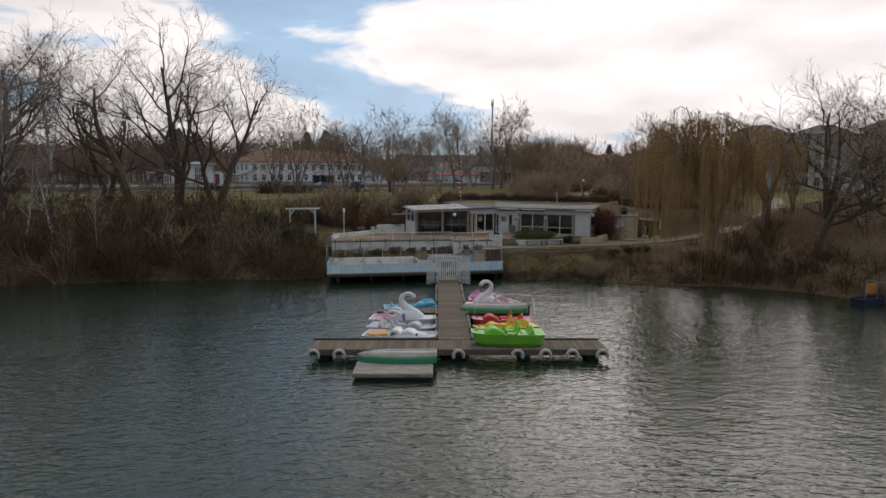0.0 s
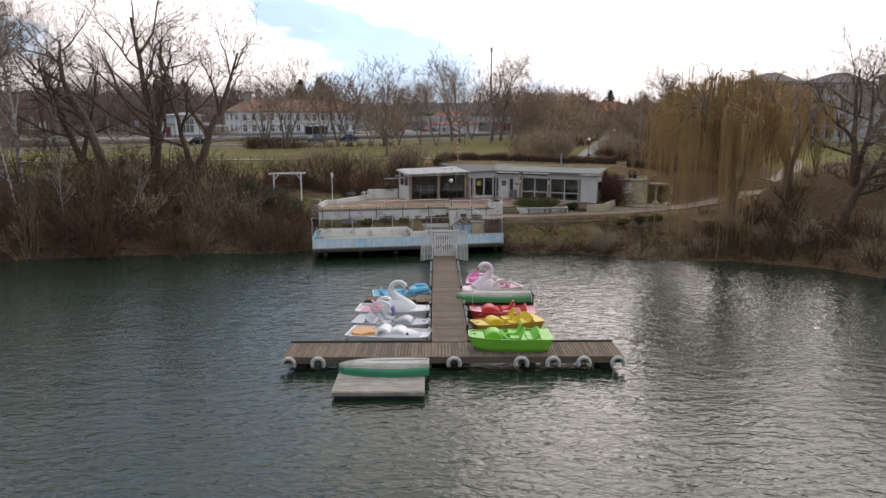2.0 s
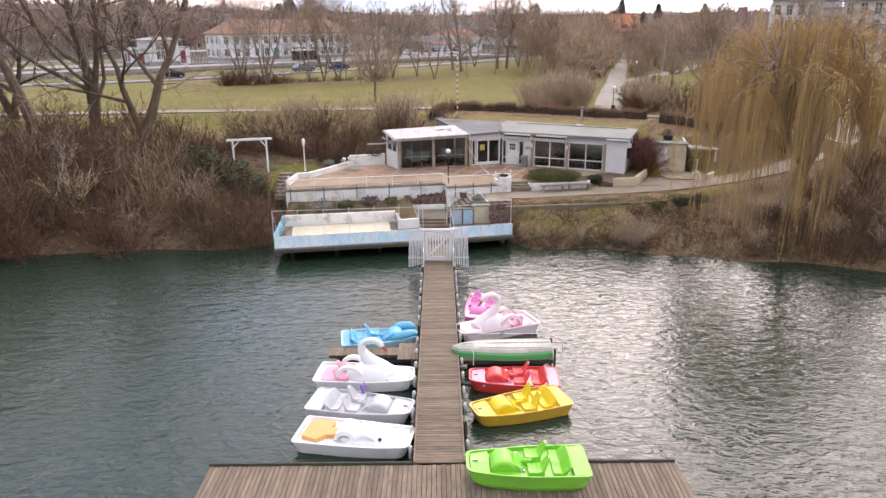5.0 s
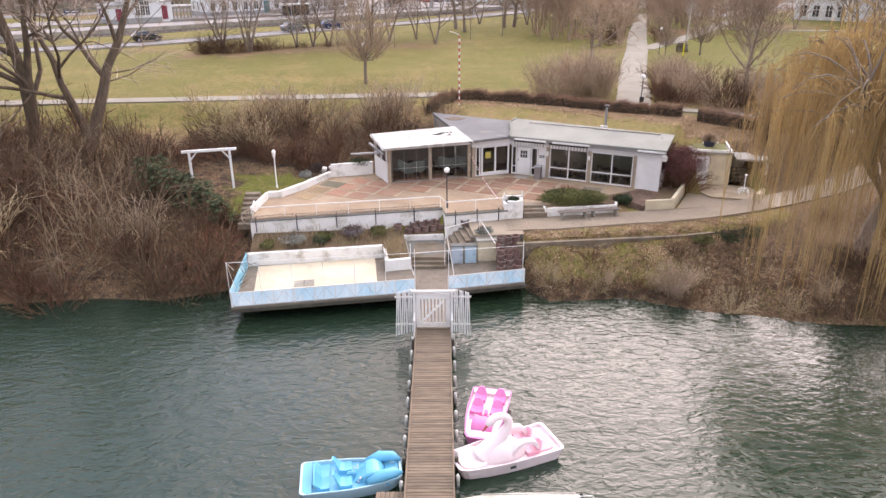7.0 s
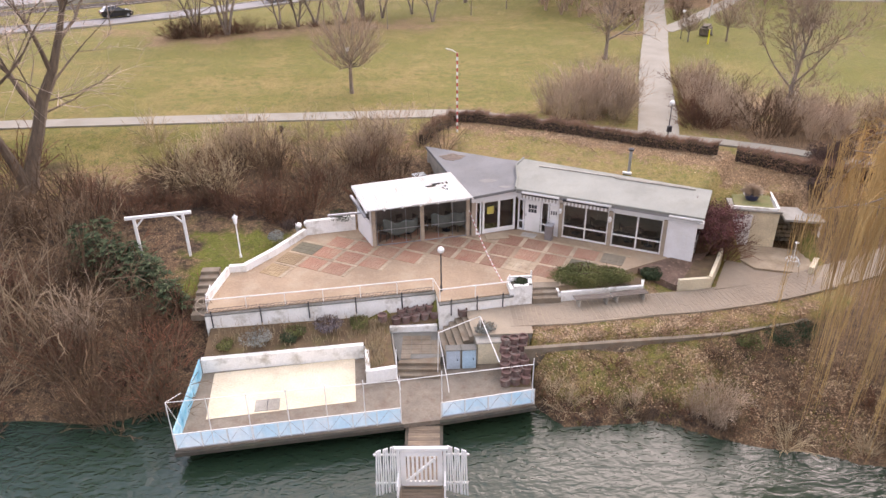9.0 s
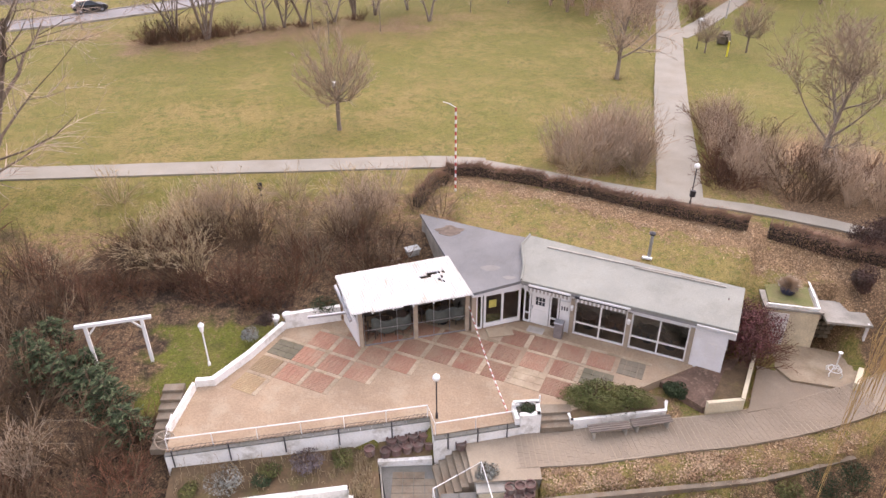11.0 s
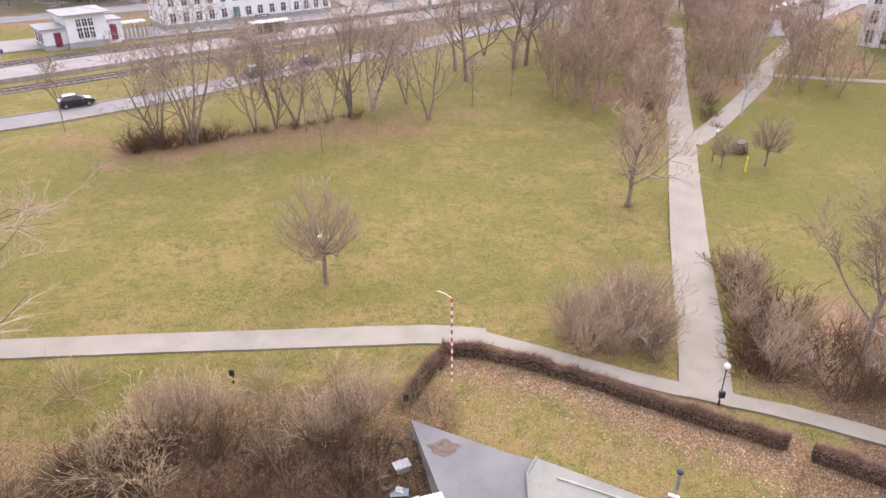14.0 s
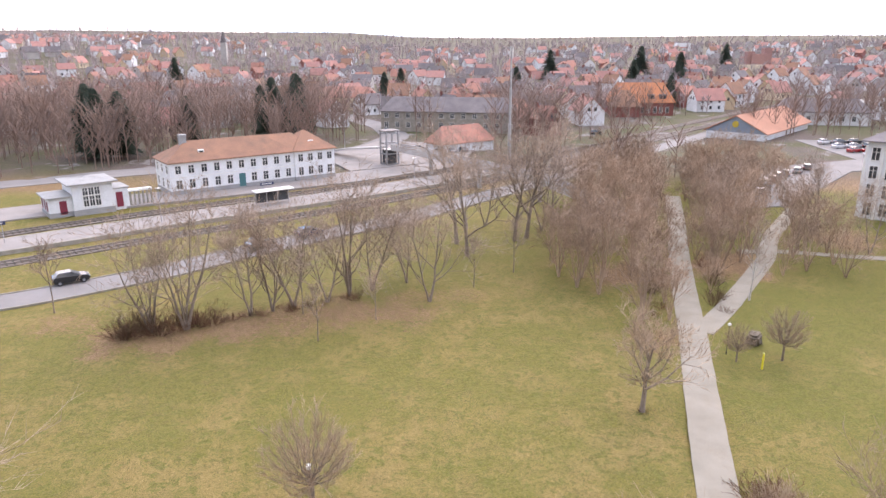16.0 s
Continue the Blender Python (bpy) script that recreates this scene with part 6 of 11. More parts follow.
def punt_outline(L, B, z, s=1.0, taper=0.3, n=9):
    """A square-sterned outline that narrows to a blunt bow at +x, with slightly rounded corners."""
    r = 0.13
    xs, xb, h = -L / 2 * s, L / 2 * s, B / 2 * s
    hb = h * (1 - taper)
    side = [(lerp(xs + r, xb - r * 1.6, t), lerp(h, hb, max(0.0, (t - 0.35) / 0.65) ** 1.7)) for t in np.linspace(0, 1, n)]
    half = [(xs, h - r), (xs + 0.04, h - 0.04)] + [(float(x), float(y)) for x, y in side] + [(xb - 0.05, hb - 0.08), (xb, hb - 0.2)]
    lift = lambda x: 0.1 * max(0.0, (x / L * 2 - 0.2)) ** 2
    return [(x, y, z + lift(x)) for x, y in half] + [(x, -y, z + lift(x)) for x, y in reversed(half)]


def hull(parent, L, B, mat_side, mat_floor, bow=0.3, top=0.44, floor=0.3):
    """Flat punt hull with a hard chine, a thin rim and a shallow well."""
    rings = [punt_outline(L, B, -0.16, 0.8, bow), punt_outline(L, B, 0.0, 0.92, bow), punt_outline(L, B, top - 0.035, 1.0, bow), punt_outline(L, B, top - 0.03, 1.012, bow),
             punt_outline(L, B, top, 1.012, bow), punt_outline(L, B, top, 0.962, bow), punt_outline(L, B, floor, 0.95, bow)]
    part("hull", Geo().loft(rings), mat_side, parent)
    part("floor", Geo().loft([punt_outline(L, B, floor - 0.05, 0.955, bow), punt_outline(L, B, floor + 0.012, 0.955, bow)]), mat_floor, parent)


def seat(parent, x, y, mat_, facing=1, w=0.5, lean=0.2, tall=0.42):
    """A moulded seat: a low hollowed pan and a shell back that narrows upwards."""
    rows_ = []
    for f_ in (-0.5, -0.3, 0.0, 0.3, 0.5):
        up = 0.05 * (abs(f_) * 2) ** 2
        rows_.append([(x - 0.22, y + w * f_, 0.3), (x + 0.24, y + w * f_, 0.3), (x + 0.24, y + w * f_, 0.42 + up), (x, y + w * f_, 0.4 + up), (x - 0.22, y + w * f_, 0.44 + up)])
    s = part("seat", Geo().loft(rows_), mat_, parent)
    prof = []
    for t in np.linspace(0, 1, 7):
        xx, zz = x - facing * (0.16 + lean * t), 0.42 + tall * t
        ww = w * 0.5 * (1 - 0.62 * t ** 1.8)
        th = 0.035
        prof.append([(xx - th, y - ww, zz), (xx + th, y - ww, zz), (xx + th * 0.4, y, zz + 0.01), (xx + th, y + ww, zz), (xx - th, y + ww, zz), (xx - th * 1.6, y, zz)])
    part("backrest", Geo().loft(prof), mat_, s)


def arch(parent, name, x, y, r, w, mat_, squash=0.9, a0=0, a1=180, z=0.35, n=12, inner=0.72):
    """A paddle-wheel cover: a rounded half drum across the boat."""
    rings = []
    for i in range(n + 1):
        t = math.radians(lerp(a0, a1, i / n))
        px, pz = x + r * math.cos(t), z + r * squash * math.sin(t)
        qx, qz = x + r * inner * math.cos(t), z + r * squash * inner * math.sin(t)
        rings.append([(qx, y - w / 2 * 0.92, qz), (px, y - w / 2 * 0.8, pz), (px, y + w / 2 * 0.8, pz), (qx, y + w / 2 * 0.92, qz)])
    return part(name, Geo().loft(rings), mat_, parent, smooth=False)


def drum(parent, x, y, r, w, mat_, squash=0.9, z=0.3, n=12):
    rings = []
    for yy, k in ((-0.5, 0.8), (-0.44, 0.95), (-0.3, 1.0), (0.3, 1.0), (0.44, 0.95), (0.5, 0.8)):
        ring = [(x + r * k * math.cos(math.pi * i / n), y + w * yy, z + r * k * squash * math.sin(math.pi * i / n)) for i in range(n + 1)]
        rings.append(ring)
    return part("wheel_cover", Geo().loft(rings), mat_, parent)


def pedals(parent, x, y):
    part("pedals", Geo().tube([(x, y - 0.5, 0.42), (x, y + 0.5, 0.42)], 0.015, 6).box((x + 0.08, y - 0.35, 0.5), (0.06, 0.1, 0.03)).box((x - 0.08, y + 0.35, 0.36), (0.06, 0.1, 0.03)), M_STEEL, parent)


def pedal_boat(m, label, side, floor_, seats, cover, L=3.6, B=1.6, bow=0.25, wheel=0.72, tall=0.42, four=False, horns=False):
    b = thing("pedal_boat", m, label, "pedal boat", "moored pedal boats")
    hull(b, L, B, side, floor_, bow=bow + 0.08)
    drum(b, wheel, 0, 0.42, 0.78, cover, 0.95)
    # cowl that slopes from the wheel cover down to the pedals
    part("cowl", Geo().loft([[(wheel - 0.2, y, 0.3), (wheel - 0.66, y, 0.3), (wheel - 0.6, y, 0.36), (wheel - 0.3, y, 0.66 - 0.1 * abs(f_) * 2)] for f_, y in ((-0.5, -0.34), (-0.2, -0.14), (0.2, 0.14), (0.5, 0.34))]), cover, b)
    part("console", Geo().box((wheel - 0.72, 0, 0.4), (0.3, 0.12, 0.24), bevel=0.04), cover, b)
    for y in (-0.38, 0.38):
        seat(b, -0.22, y, seats, 1, 0.46, tall=tall)
    if four:
        for y in (-0.38, 0.38):
            seat(b, -1.0, y, seats, 1, 0.46, tall=tall)
    else:
        # stern bench: a low pan and one wide leaning back, hollowed for two
        rows_ = []
        for k in range(13):
            f_ = k / 12 - 0.5
            dip = 0.05 * abs(math.sin(2 * math.pi * k / 12))
            y = f_ * B * 0.74
            rows_.append([(-0.72, y, 0.3), (-0.72, y, 0.42 - dip), (-0.98, y, 0.4 - dip), (-1.2, y, 0.74 - 0.14 * (2 * f_) ** 2), (-1.25, y, 0.74 - 0.14 * (2 * f_) ** 2), (-1.06, y, 0.3)])
        part("stern_bench", Geo().loft(rows_), seats, b)
    part("stern_deck", Geo().loft([[(x, -B * 0.46, 0.3), (x, B * 0.46, 0.3), (x, B * 0.46, 0.43), (x, 0, 0.45), (x, -B * 0.46, 0.43)] for x in (-L / 2 + 0.06, -1.3)]), floor_, b)
    part("bow_deck", Geo().loft([[(x, -h, 0.28), (x, h, 0.28), (x, h * 0.96, z), (x, 0, z + 0.03), (x, -h * 0.96, z)] for x, h, z in ((wheel + 0.42, B * 0.39, 0.42), (L / 2 - 0.28, B * 0.31, 0.44), (L / 2 - 0.1, B * 0.24, 0.47))]), floor_, b)
    if horns:
        for y in (-1, 1):
            part("bow_horn", Geo().tube([(L / 2 - 1.15, y * B * 0.33, 0.46), (L / 2 - 0.7, y * B * 0.31, 0.62), (L / 2 - 0.25, y * B * 0.26, 0.66), (L / 2 + 0.02, y * B * 0.2, 0.55)], [0.1, 0.2, 0.17, 0.05], 10, squash=0.8), cover, b, smooth=True)
    pedals(b, wheel - 0.5, 0)
    part("cleat", Geo().box((L / 2 - 0.25, 0, 0.5), (0.16, 0.04, 0.05), bevel=0.01), M_STEEL, b)
    return b


def swan_neck(parent, base, top, curl, mat_, s=1.0, beak=M_REDP, direction=1):
    """S-shaped neck, head and bill; it leans back from the base and bends forward at the top."""
    bx, by, bz = base
    pts, rad = [], []
    ctrl = [(0.35, 0.0), (0.1, 0.28), (-0.32, 0.62), (-0.62, 0.98), (-0.66, 1.3), (-0.45, 1.52), (-0.15, 1.55), (0.06, 1.42), (0.16, 1.3)]
    rads = [0.5, 0.4, 0.29, 0.21, 0.155, 0.13, 0.14, 0.15, 0.1]
    fine = []
    for i in range(len(ctrl) - 1):
        for t in (0, 0.33, 0.66):
            p0, p1, p2, p3 = (ctrl[max(0, min(len(ctrl) - 1, k))] for k in (i - 1, i, i + 1, i + 2))
            x, z = (0.5 * (2 * p1[c] + (p2[c] - p0[c]) * t + (2 * p0[c] - 5 * p1[c] + 4 * p2[c] - p3[c]) * t * t + (3 * p1[c] - p0[c] - 3 * p2[c] + p3[c]) * t ** 3) for c in (0, 1))
            fine.append((bx + direction * x * s, by, bz + z * s))
            rad.append(lerp(rads[i], rads[i + 1], t) * s)
    fine.append((bx + direction * ctrl[-1][0] * s, by, bz + ctrl[-1][1] * s))
    rad.append(rads[-1] * s)
    nk = part("neck", Geo().tube(fine, rad, 12, squash=0.85), mat_, parent, smooth=True)
    hx, hz = fine[-1][0], fine[-1][2]
    part("bill", Geo().tube([(hx - direction * 0.02, by, hz + 0.02), (hx + direction * 0.1 * s, by, hz - 0.1 * s), (hx + direction * 0.2 * s, by, hz - 0.22 * s)], [0.085 * s, 0.06 * s, 0.025 * s], 8, squash=0.7), beak, nk)
    part("brow", Geo().ball((hx - direction * 0.03, by, hz + 0.06), 0.075 * s, 10, 6), M_BLACK, nk)
    return nk


def swan_boat(m, label, white, seatc, floor_, L=3.9, B=1.65, direction=1):
    b = thing("swan_boat", m, label, "swan boat", "moored pedal boats")
    hull(b, L, B, white, white, bow=0.3)
    # moulded body that swells into the breast
    rings = []
    for t in np.linspace(0, 1, 10):
        x = lerp(-0.75, 1.2, t)
        w = 0.62 * math.sin(math.pi * (0.12 + 0.8 * t)) ** 0.6
        h = 0.16 + 0.62 * math.sin(math.pi * min(1, 0.1 + 0.75 * t)) ** 1.5
        rings.append([(x, w * math.cos(a), 0.24 + h * max(0, math.sin(a))) for a in np.linspace(0, math.pi, 11)])
    part("body", Geo().loft(rings), white, b, smooth=True)
    for y in (-0.45, 0.45):
        arch(b, "wing", -0.55, y, 0.62, 0.26, white, 1.05, 10, 170, 0.3, 12, 0.8)
    for y in (-0.36, 0.36):
        seat(b, -0.85, y, seatc, 1, tall=0.3)
    part("stern_pad", Geo().loft([outline(1.0, 1.2, 0.4, z=0.25, dx=-1.25), outline(0.95, 1.1, 0.4, z=0.36, dx=-1.25)]), seatc, b)
    part("bow_deck", Geo().loft([outline(1.0, 1.25, 0.4, bow=0.3, z=0.25, dx=1.35), outline(0.9, 1.1, 0.4, bow=0.3, z=0.48, dx=1.35)]), white, b)
    swan_neck(b, (0.55, 0, 0.35), 0, 0, white, 0.98)
    pedals(b, 0.1, 0)
    for y in (-0.83, 0.83):
        part("mark", Geo().box((0.1, y, 0.27), (0.22, 0.012, 0.09)), M_DARKMETAL, b)
    return b


swan_boat(pose(-2.92, 6.5, 0.02, 0, 0, -6), "white swan-shaped pedal boat with a tall curved neck", G_WHITE, G_ROSE, G_WHITE)
swan_boat(pose(2.62, 11.25, 0.02, 0, 0, 203), "pale pink swan-shaped pedal boat with a tall curved neck", G_PINK, G_ROSE, G_PINK, L=3.9)
pedal_boat(pose(2.62, -0.55, 0.77, 0, 0, 181), "lime green pedal boat hauled out on the jetty head", G_GREEN, G_GREEN, G_GREEN, G_GREEN, L=3.6)
pedal_boat(pose(2.95, 4.15, 0.02, 0, 0, 199), "yellow pedal boat with an ochre hull", G_OCHRE, G_YELLOW, G_YELLOW, G_YELLOW, L=3.65, tall=0.5)
pedal_boat(pose(2.95, 6.15, 0.02, 0, 0, 178), "red pedal boat with red moulded seats", G_RED, G_ROSE, G_RED, G_RED, L=3.5)
pedal_boat(pose(2.07, 13.35, 0.02, 0, 0, 257), "magenta pedal boat with pink moulded seats", G_MAG, G_PINK, G_MAG, G_MAG, L=3.3, B=1.55, tall=0.26, four=True)
pedal_boat(pose(-2.65, 10.0, 0.02, 0, 0, 8), "sky blue pedal boat with a pale hull", G_PALEBLUE, G_BLUE, G_BLUE, G_BLUE, L=3.35, horns=True)
gb = pedal_boat(pose(-2.85, 4.2, 0.02, 0, 0, -12), "dull grey pedal boat with one purple seat back", G_GREY, G_GREY, G_GREY, G_GREY, L=3.85)
part("purple_backrest", Geo().box((-0.02, 0.36, 0.86), (0.09, 0.34, 0.4), bevel=0.03, ry=-0.25), G_PURPLE, gb, "purple seat back")
wb_ = thing("pedal_boat", pose(-2.85, 2.2, 0.02, 0, 0, -10), "white pedal boat with a faded orange stern panel", "pedal boat", "moored pedal boats")
hull(wb_, 3.95, 1.65, G_WHITE, G_WHITE, bow=0.2)
part("orange_panel", Geo().loft([[(x_, y_, z_) for x_, y_ in ((-1.75, -0.45), (-1.2, -0.6), (-0.95, -0.3), (-0.55, -0.2), (-0.5, 0.15), (-0.9, 0.2), (-0.85, 0.5), (-1.35, 0.62), (-1.7, 0.5))] for z_ in (0.3, 0.475)]), G_ORANGE, wb_, "faded orange panel")
drum(wb_, 0.45, 0, 0.5, 0.9, G_WHITE, 0.85)
rings = []
for t in np.linspace(0, 1, 8):
    x = lerp(-0.6, 1.5, t)
    w = 0.6 * math.sin(math.pi * (0.15 + 0.7 * t))
    rings.append([(x, w * math.cos(a), 0.24 + (0.2 + 0.2 * math.sin(3 * t)) * max(0, math.sin(a))) for a in np.linspace(0, math.pi, 9)])
part("cover", Geo().loft(rings), G_WHITE, wb_, smooth=True)
arch(wb_, "grab_arch", -0.25, 0, 0.4, 1.0, G_WHITE, 1.1, 15, 165, 0.3)
part("lamp_hole", Geo().ball((0.95, -0.35, 0.5), 0.07, 8, 6), M_DARKMETAL, wb_)


def upturned_boat(m, label, side, L, B):
    """A rowing boat lying keel up: rounded bottom, transom and keel."""
    b = thing("rowing_boat", m, label, "rowing boat", "upturned rowing boats")
    low, up_ = [], []
    for t in np.linspace(0, 1, 15):
        x = lerp(-L / 2, L / 2, t)
        w = B / 2 * (0.78 + 0.22 * math.sin(math.pi * min(1, t * 1.25))) * (1 if t < 0.6 else math.sqrt(max(0.0, 1 - ((t - 0.6) / 0.4) ** 2.2)) * 0.98 + 0.02)
        hgt = 0.46 * (1 if t < 0.7 else 1 - 0.35 * ((t - 0.7) / 0.3) ** 2)
        lift = 0.1 * (t - 0.5) ** 2
        low.append([(x, w * c, lift + hgt * s) for c, s in ((-1, 0), (-1.0, 0.2), (-0.96, 0.45), (-0.82, 0.62), (0.82, 0.62), (0.96, 0.45), (1.0, 0.2), (1, 0))])
        up_.append([(x, w * c, lift + hgt * s + 0.004) for c, s in ((-0.84, 0.6), (-0.72, 0.84), (-0.4, 0.97), (0, 1.0), (0.4, 0.97), (0.72, 0.84), (0.84, 0.6))])
    part("side", Geo().loft(low), side, b, smooth=False)
    part("bottom", Geo().loft(up_), G_KEEL, b, "worn off-white bottom", smooth=False)
    part("keel", Geo().tube([(-L / 2 + 0.05, 0, 0.5), (0, 0, 0.48), (L / 2 - 0.4, 0, 0.43)], 0.03, 4), G_KEEL, b)
    for y in (-0.3, 0.3):
        part("strake", Geo().tube([(-L / 2 + 0.1, y * B, 0.44), (L / 2 - 1.1, y * B * 0.9, 0.44)], 0.016, 4), G_KEEL, b)
    part("gunwale", Geo().tube([r[0] for r in low] + [r[-1] for r in reversed(low)], 0.03, 6), side, b)
    return b


upturned_boat(pose(2.6, 8.0, 0.54, 0, 0, 180), "upturned mid-green rowing boat on the finger pier", G_MGREEN, 4.15, 1.4)
upturned_boat(pose(-2.75, -2.75, 0.36, 0, 0, 180), "upturned dark green rowing boat on the raft", G_DGREEN, 3.7, 1.3)

# workboat with a rail, moored by the far bank
wbt = thing("work_boat", pose(29.4, 13.2, 0.0, 0, 0, 18), "small dark workboat with an orange frame", "boat")
hull(wbt, 2.6, 1.1, plain("dark_blue_hull", (0.04, 0.045, 0.09)), M_DARKMETAL, bow=0.5)
part("frame", Geo().tube([(0.1, -0.45, 0.3), (0.1, -0.45, 1.6), (1.2, -0.45, 1.5), (1.2, -0.45, 0.3)], 0.03, 6).tube([(0.1, 0.45, 0.3), (0.1, 0.45, 1.6), (1.2, 0.45, 1.5), (1.2, 0.45, 0.3)], 0.03, 6), M_STEEL, wbt)
part("screen", Geo().box((0.65, 0.45, 1.0), (1.0, 0.02, 0.8)), G_ORANGE, wbt)

# ---------------------------------------------------------------- plants
class Twigs:
    """Fast collector of three-sided twigs."""

    def __init__(self):
        self.v, self.f = [], []

    def seg(self, p, q, r0, r1):
        dx, dy, dz = q[0] - p[0], q[1] - p[1], q[2] - p[2]
        L = math.sqrt(dx * dx + dy * dy + dz * dz) + 1e-9
        dx, dy, dz = dx / L, dy / L, dz / L
        if abs(dz) < 0.9:
            ax, ay, az = dy, -dx, 0.0
        else:
            ax, ay, az = 0.0, dz, -dy
        n = math.sqrt(ax * ax + ay * ay + az * az) + 1e-9
        ax, ay, az = ax / n, ay / n, az / n
        bx, by, bz = dy * az - dz * ay, dz * ax - dx * az, dx * ay - dy * ax
        i = len(self.v)
        for o, r in ((p, r0), (q, r1)):
            for c, s in ((1.0, 0.0), (-0.5, 0.866), (-0.5, -0.866)):
                self.v.append((o[0] + (ax * c + bx * s) * r, o[1] + (ay * c + by * s) * r, o[2] + (az * c + bz * s) * r))
        self.f += [(i, i + 1, i + 4, i + 3), (i + 1, i + 2, i + 5, i + 4), (i + 2, i, i + 3, i + 5)]

    def tip(self, p, q, r):
        """A twig that ends in a point."""
        dx, dy, dz = q[0] - p[0], q[1] - p[1], q[2] - p[2]
        L = math.sqrt(dx * dx + dy * dy + dz * dz) + 1e-9
        d = Vector((dx / L, dy / L, dz / L))
        a = d.orthogonal().normalized() * r
        b = d.cross(a)
        i = len(self.v)
        for c, s in ((1.0, 0.0), (-0.5, 0.866), (-0.5, -0.866)):
            self.v.append((p[0] + a.x * c + b.x * s, p[1] + a.y * c + b.y * s, p[2] + a.z * c + b.z * s))
        self.v.append((q[0], q[1], q[2]))
        self.f += [(i, i + 1, i + 3), (i + 1, i + 2, i + 3), (i + 2, i, i + 3)]

    def path(self, pts, r0, r1):
        n = len(pts) - 1
        for i in range(n):
            self.seg(pts[i], pts[i + 1], lerp(r0, r1, i / n), lerp(r0, r1, (i + 1) / n))

    def mesh(self, name, material):
        me_ = bpy.data.meshes.new(name)
        me_.from_pydata(self.v, [], self.f)
        me_.materials.append(material)
        me_.update()
        return me_


def grow(rnd, p, d, length, bend, steps, up=0.0):
    """A crooked line from p along d."""
    pts, p, d = [tuple(p)], Vector(p), Vector(d).normalized()
    for _ in range(steps):
        d = (d + Vector((rnd.uniform(-bend, bend), rnd.uniform(-bend, bend), rnd.uniform(-bend, bend) + up))).normalized()
        p = p + d * (length / steps)
        pts.append(tuple(p))
    return pts


def fork(rnd, d, angle):
    """A direction that leaves d by about angle degrees, any way round."""
    d = d.normalized()
    a = d.orthogonal().normalized()
    a.rotate(Matrix.Rotation(rnd.uniform(0, 2 * math.pi), 3, d))
    t = math.radians(angle * rnd.uniform(0.7, 1.25))
    return d * math.cos(t) + a * math.sin(t)


def bare_tree(seed, H, r, clear=0.3, limbs=9, spread=48, stems=1, up=0.06, kids=(6, 5, 4), twig=0.012, bend=0.16, lean=(0, 0), mat_bark=None, mat_twig=None, limb_len=0.5, tops=1.0):
    """Meshes of a leafless tree: trunk with limbs, and crown of twigs."""
    rnd = random.Random(seed)
    wood, tw = Geo(), Twigs()

    def sub(pts, r0, level, length):
        k = kids[level]
        for _ in range(k):
            t = rnd.uniform(0.25, 1.0)
            i = min(len(pts) - 2, int(t * (len(pts) - 1)))
            f = t * (len(pts) - 1) - i
            p = Vector(pts[i]).lerp(Vector(pts[i + 1]), f)
            d = fork(rnd, Vector(pts[i + 1]) - Vector(pts[i]), 42)
            L = length * rnd.uniform(0.38, 0.68)
            rr = max(twig, r0 * (1 - 0.7 * t) * 0.62)
            if level == len(kids) - 1:
                q = p + (d + Vector((0, 0, up * 2))).normalized() * L
                tw.tip(p, q, twig * 1.25)
            else:
                seg = grow(rnd, p, d, L, bend * 1.2, 3 if level == 0 else 2, up)
                if level == 0 and rr > 0.03:
                    wood.tube(seg, [lerp(rr, max(twig, rr * 0.3), j / (len(seg) - 1)) for j in range(len(seg))], 4, caps=False)
                else:
                    tw.path(seg, rr, max(twig * 0.7, rr * 0.35))
                sub(seg, rr, level + 1, L)

    for s in range(stems):
        d0 = Vector((lean[0], lean[1], 1))
        if stems > 1:
            a = 2 * math.pi * (s + rnd.uniform(-.2, .2)) / stems
            d0 += Vector((math.cos(a), math.sin(a), 0)) * rnd.uniform(0.12, 0.34)
        rs_ = r * (1 if s == 0 else rnd.uniform(0.6, 0.95))
        hs = H * (1 if s == 0 else rnd.uniform(0.75, 1.0)) * 0.82
        trunk = grow(rnd, (0.12 * rs_ * s, 0, -0.3), d0, hs, bend * 0.5, 7, 0.05)
        wood.tube(trunk, [rs_ * (1.25 if j == 0 else 1) * (1 - 0.8 * (j / 7) ** 1.1) for j in range(8)], 8, caps=False)
        n_l = max(3, round(limbs / (1 if stems == 1 else 0.6 * stems)))
        for k in range(n_l):
            t = lerp(clear, 0.97, (k + rnd.uniform(0, .8)) / n_l)
            i = min(6, int(t * 7))
            p = Vector(trunk[i]).lerp(Vector(trunk[i + 1]), t * 7 - i)
            d = fork(rnd, Vector(trunk[i + 1]) - Vector(trunk[i]), spread * (1.15 - 0.5 * t))
            L = H * limb_len * (1.05 - 0.62 * t) * rnd.uniform(0.75, 1.2) * (tops if t > 0.7 else 1)
            limb = grow(rnd, p, d, L, bend, 5, up * 2.2)
            rr = rs_ * (1 - 0.75 * t) * rnd.uniform(0.45, 0.7)
            wood.tube(limb, [lerp(rr, max(0.015, rr * 0.22), j / 5) for j in range(6)], 6, caps=False)
            sub(limb, rr, 0, L)
        sub(trunk[5:], rs_ * 0.3, 0, H * 0.35)
    return wood.mesh("trunk", mat_bark or M_BARK), tw.mesh("crown", mat_twig or M_TWIG)


def plant_tree(meshes, m, label, group=""):
    tr = thing("tree", m, label, "tree", group)
    part("trunk", meshes[0], None, tr)
    part("crown", meshes[1], None, tr)
    return tr


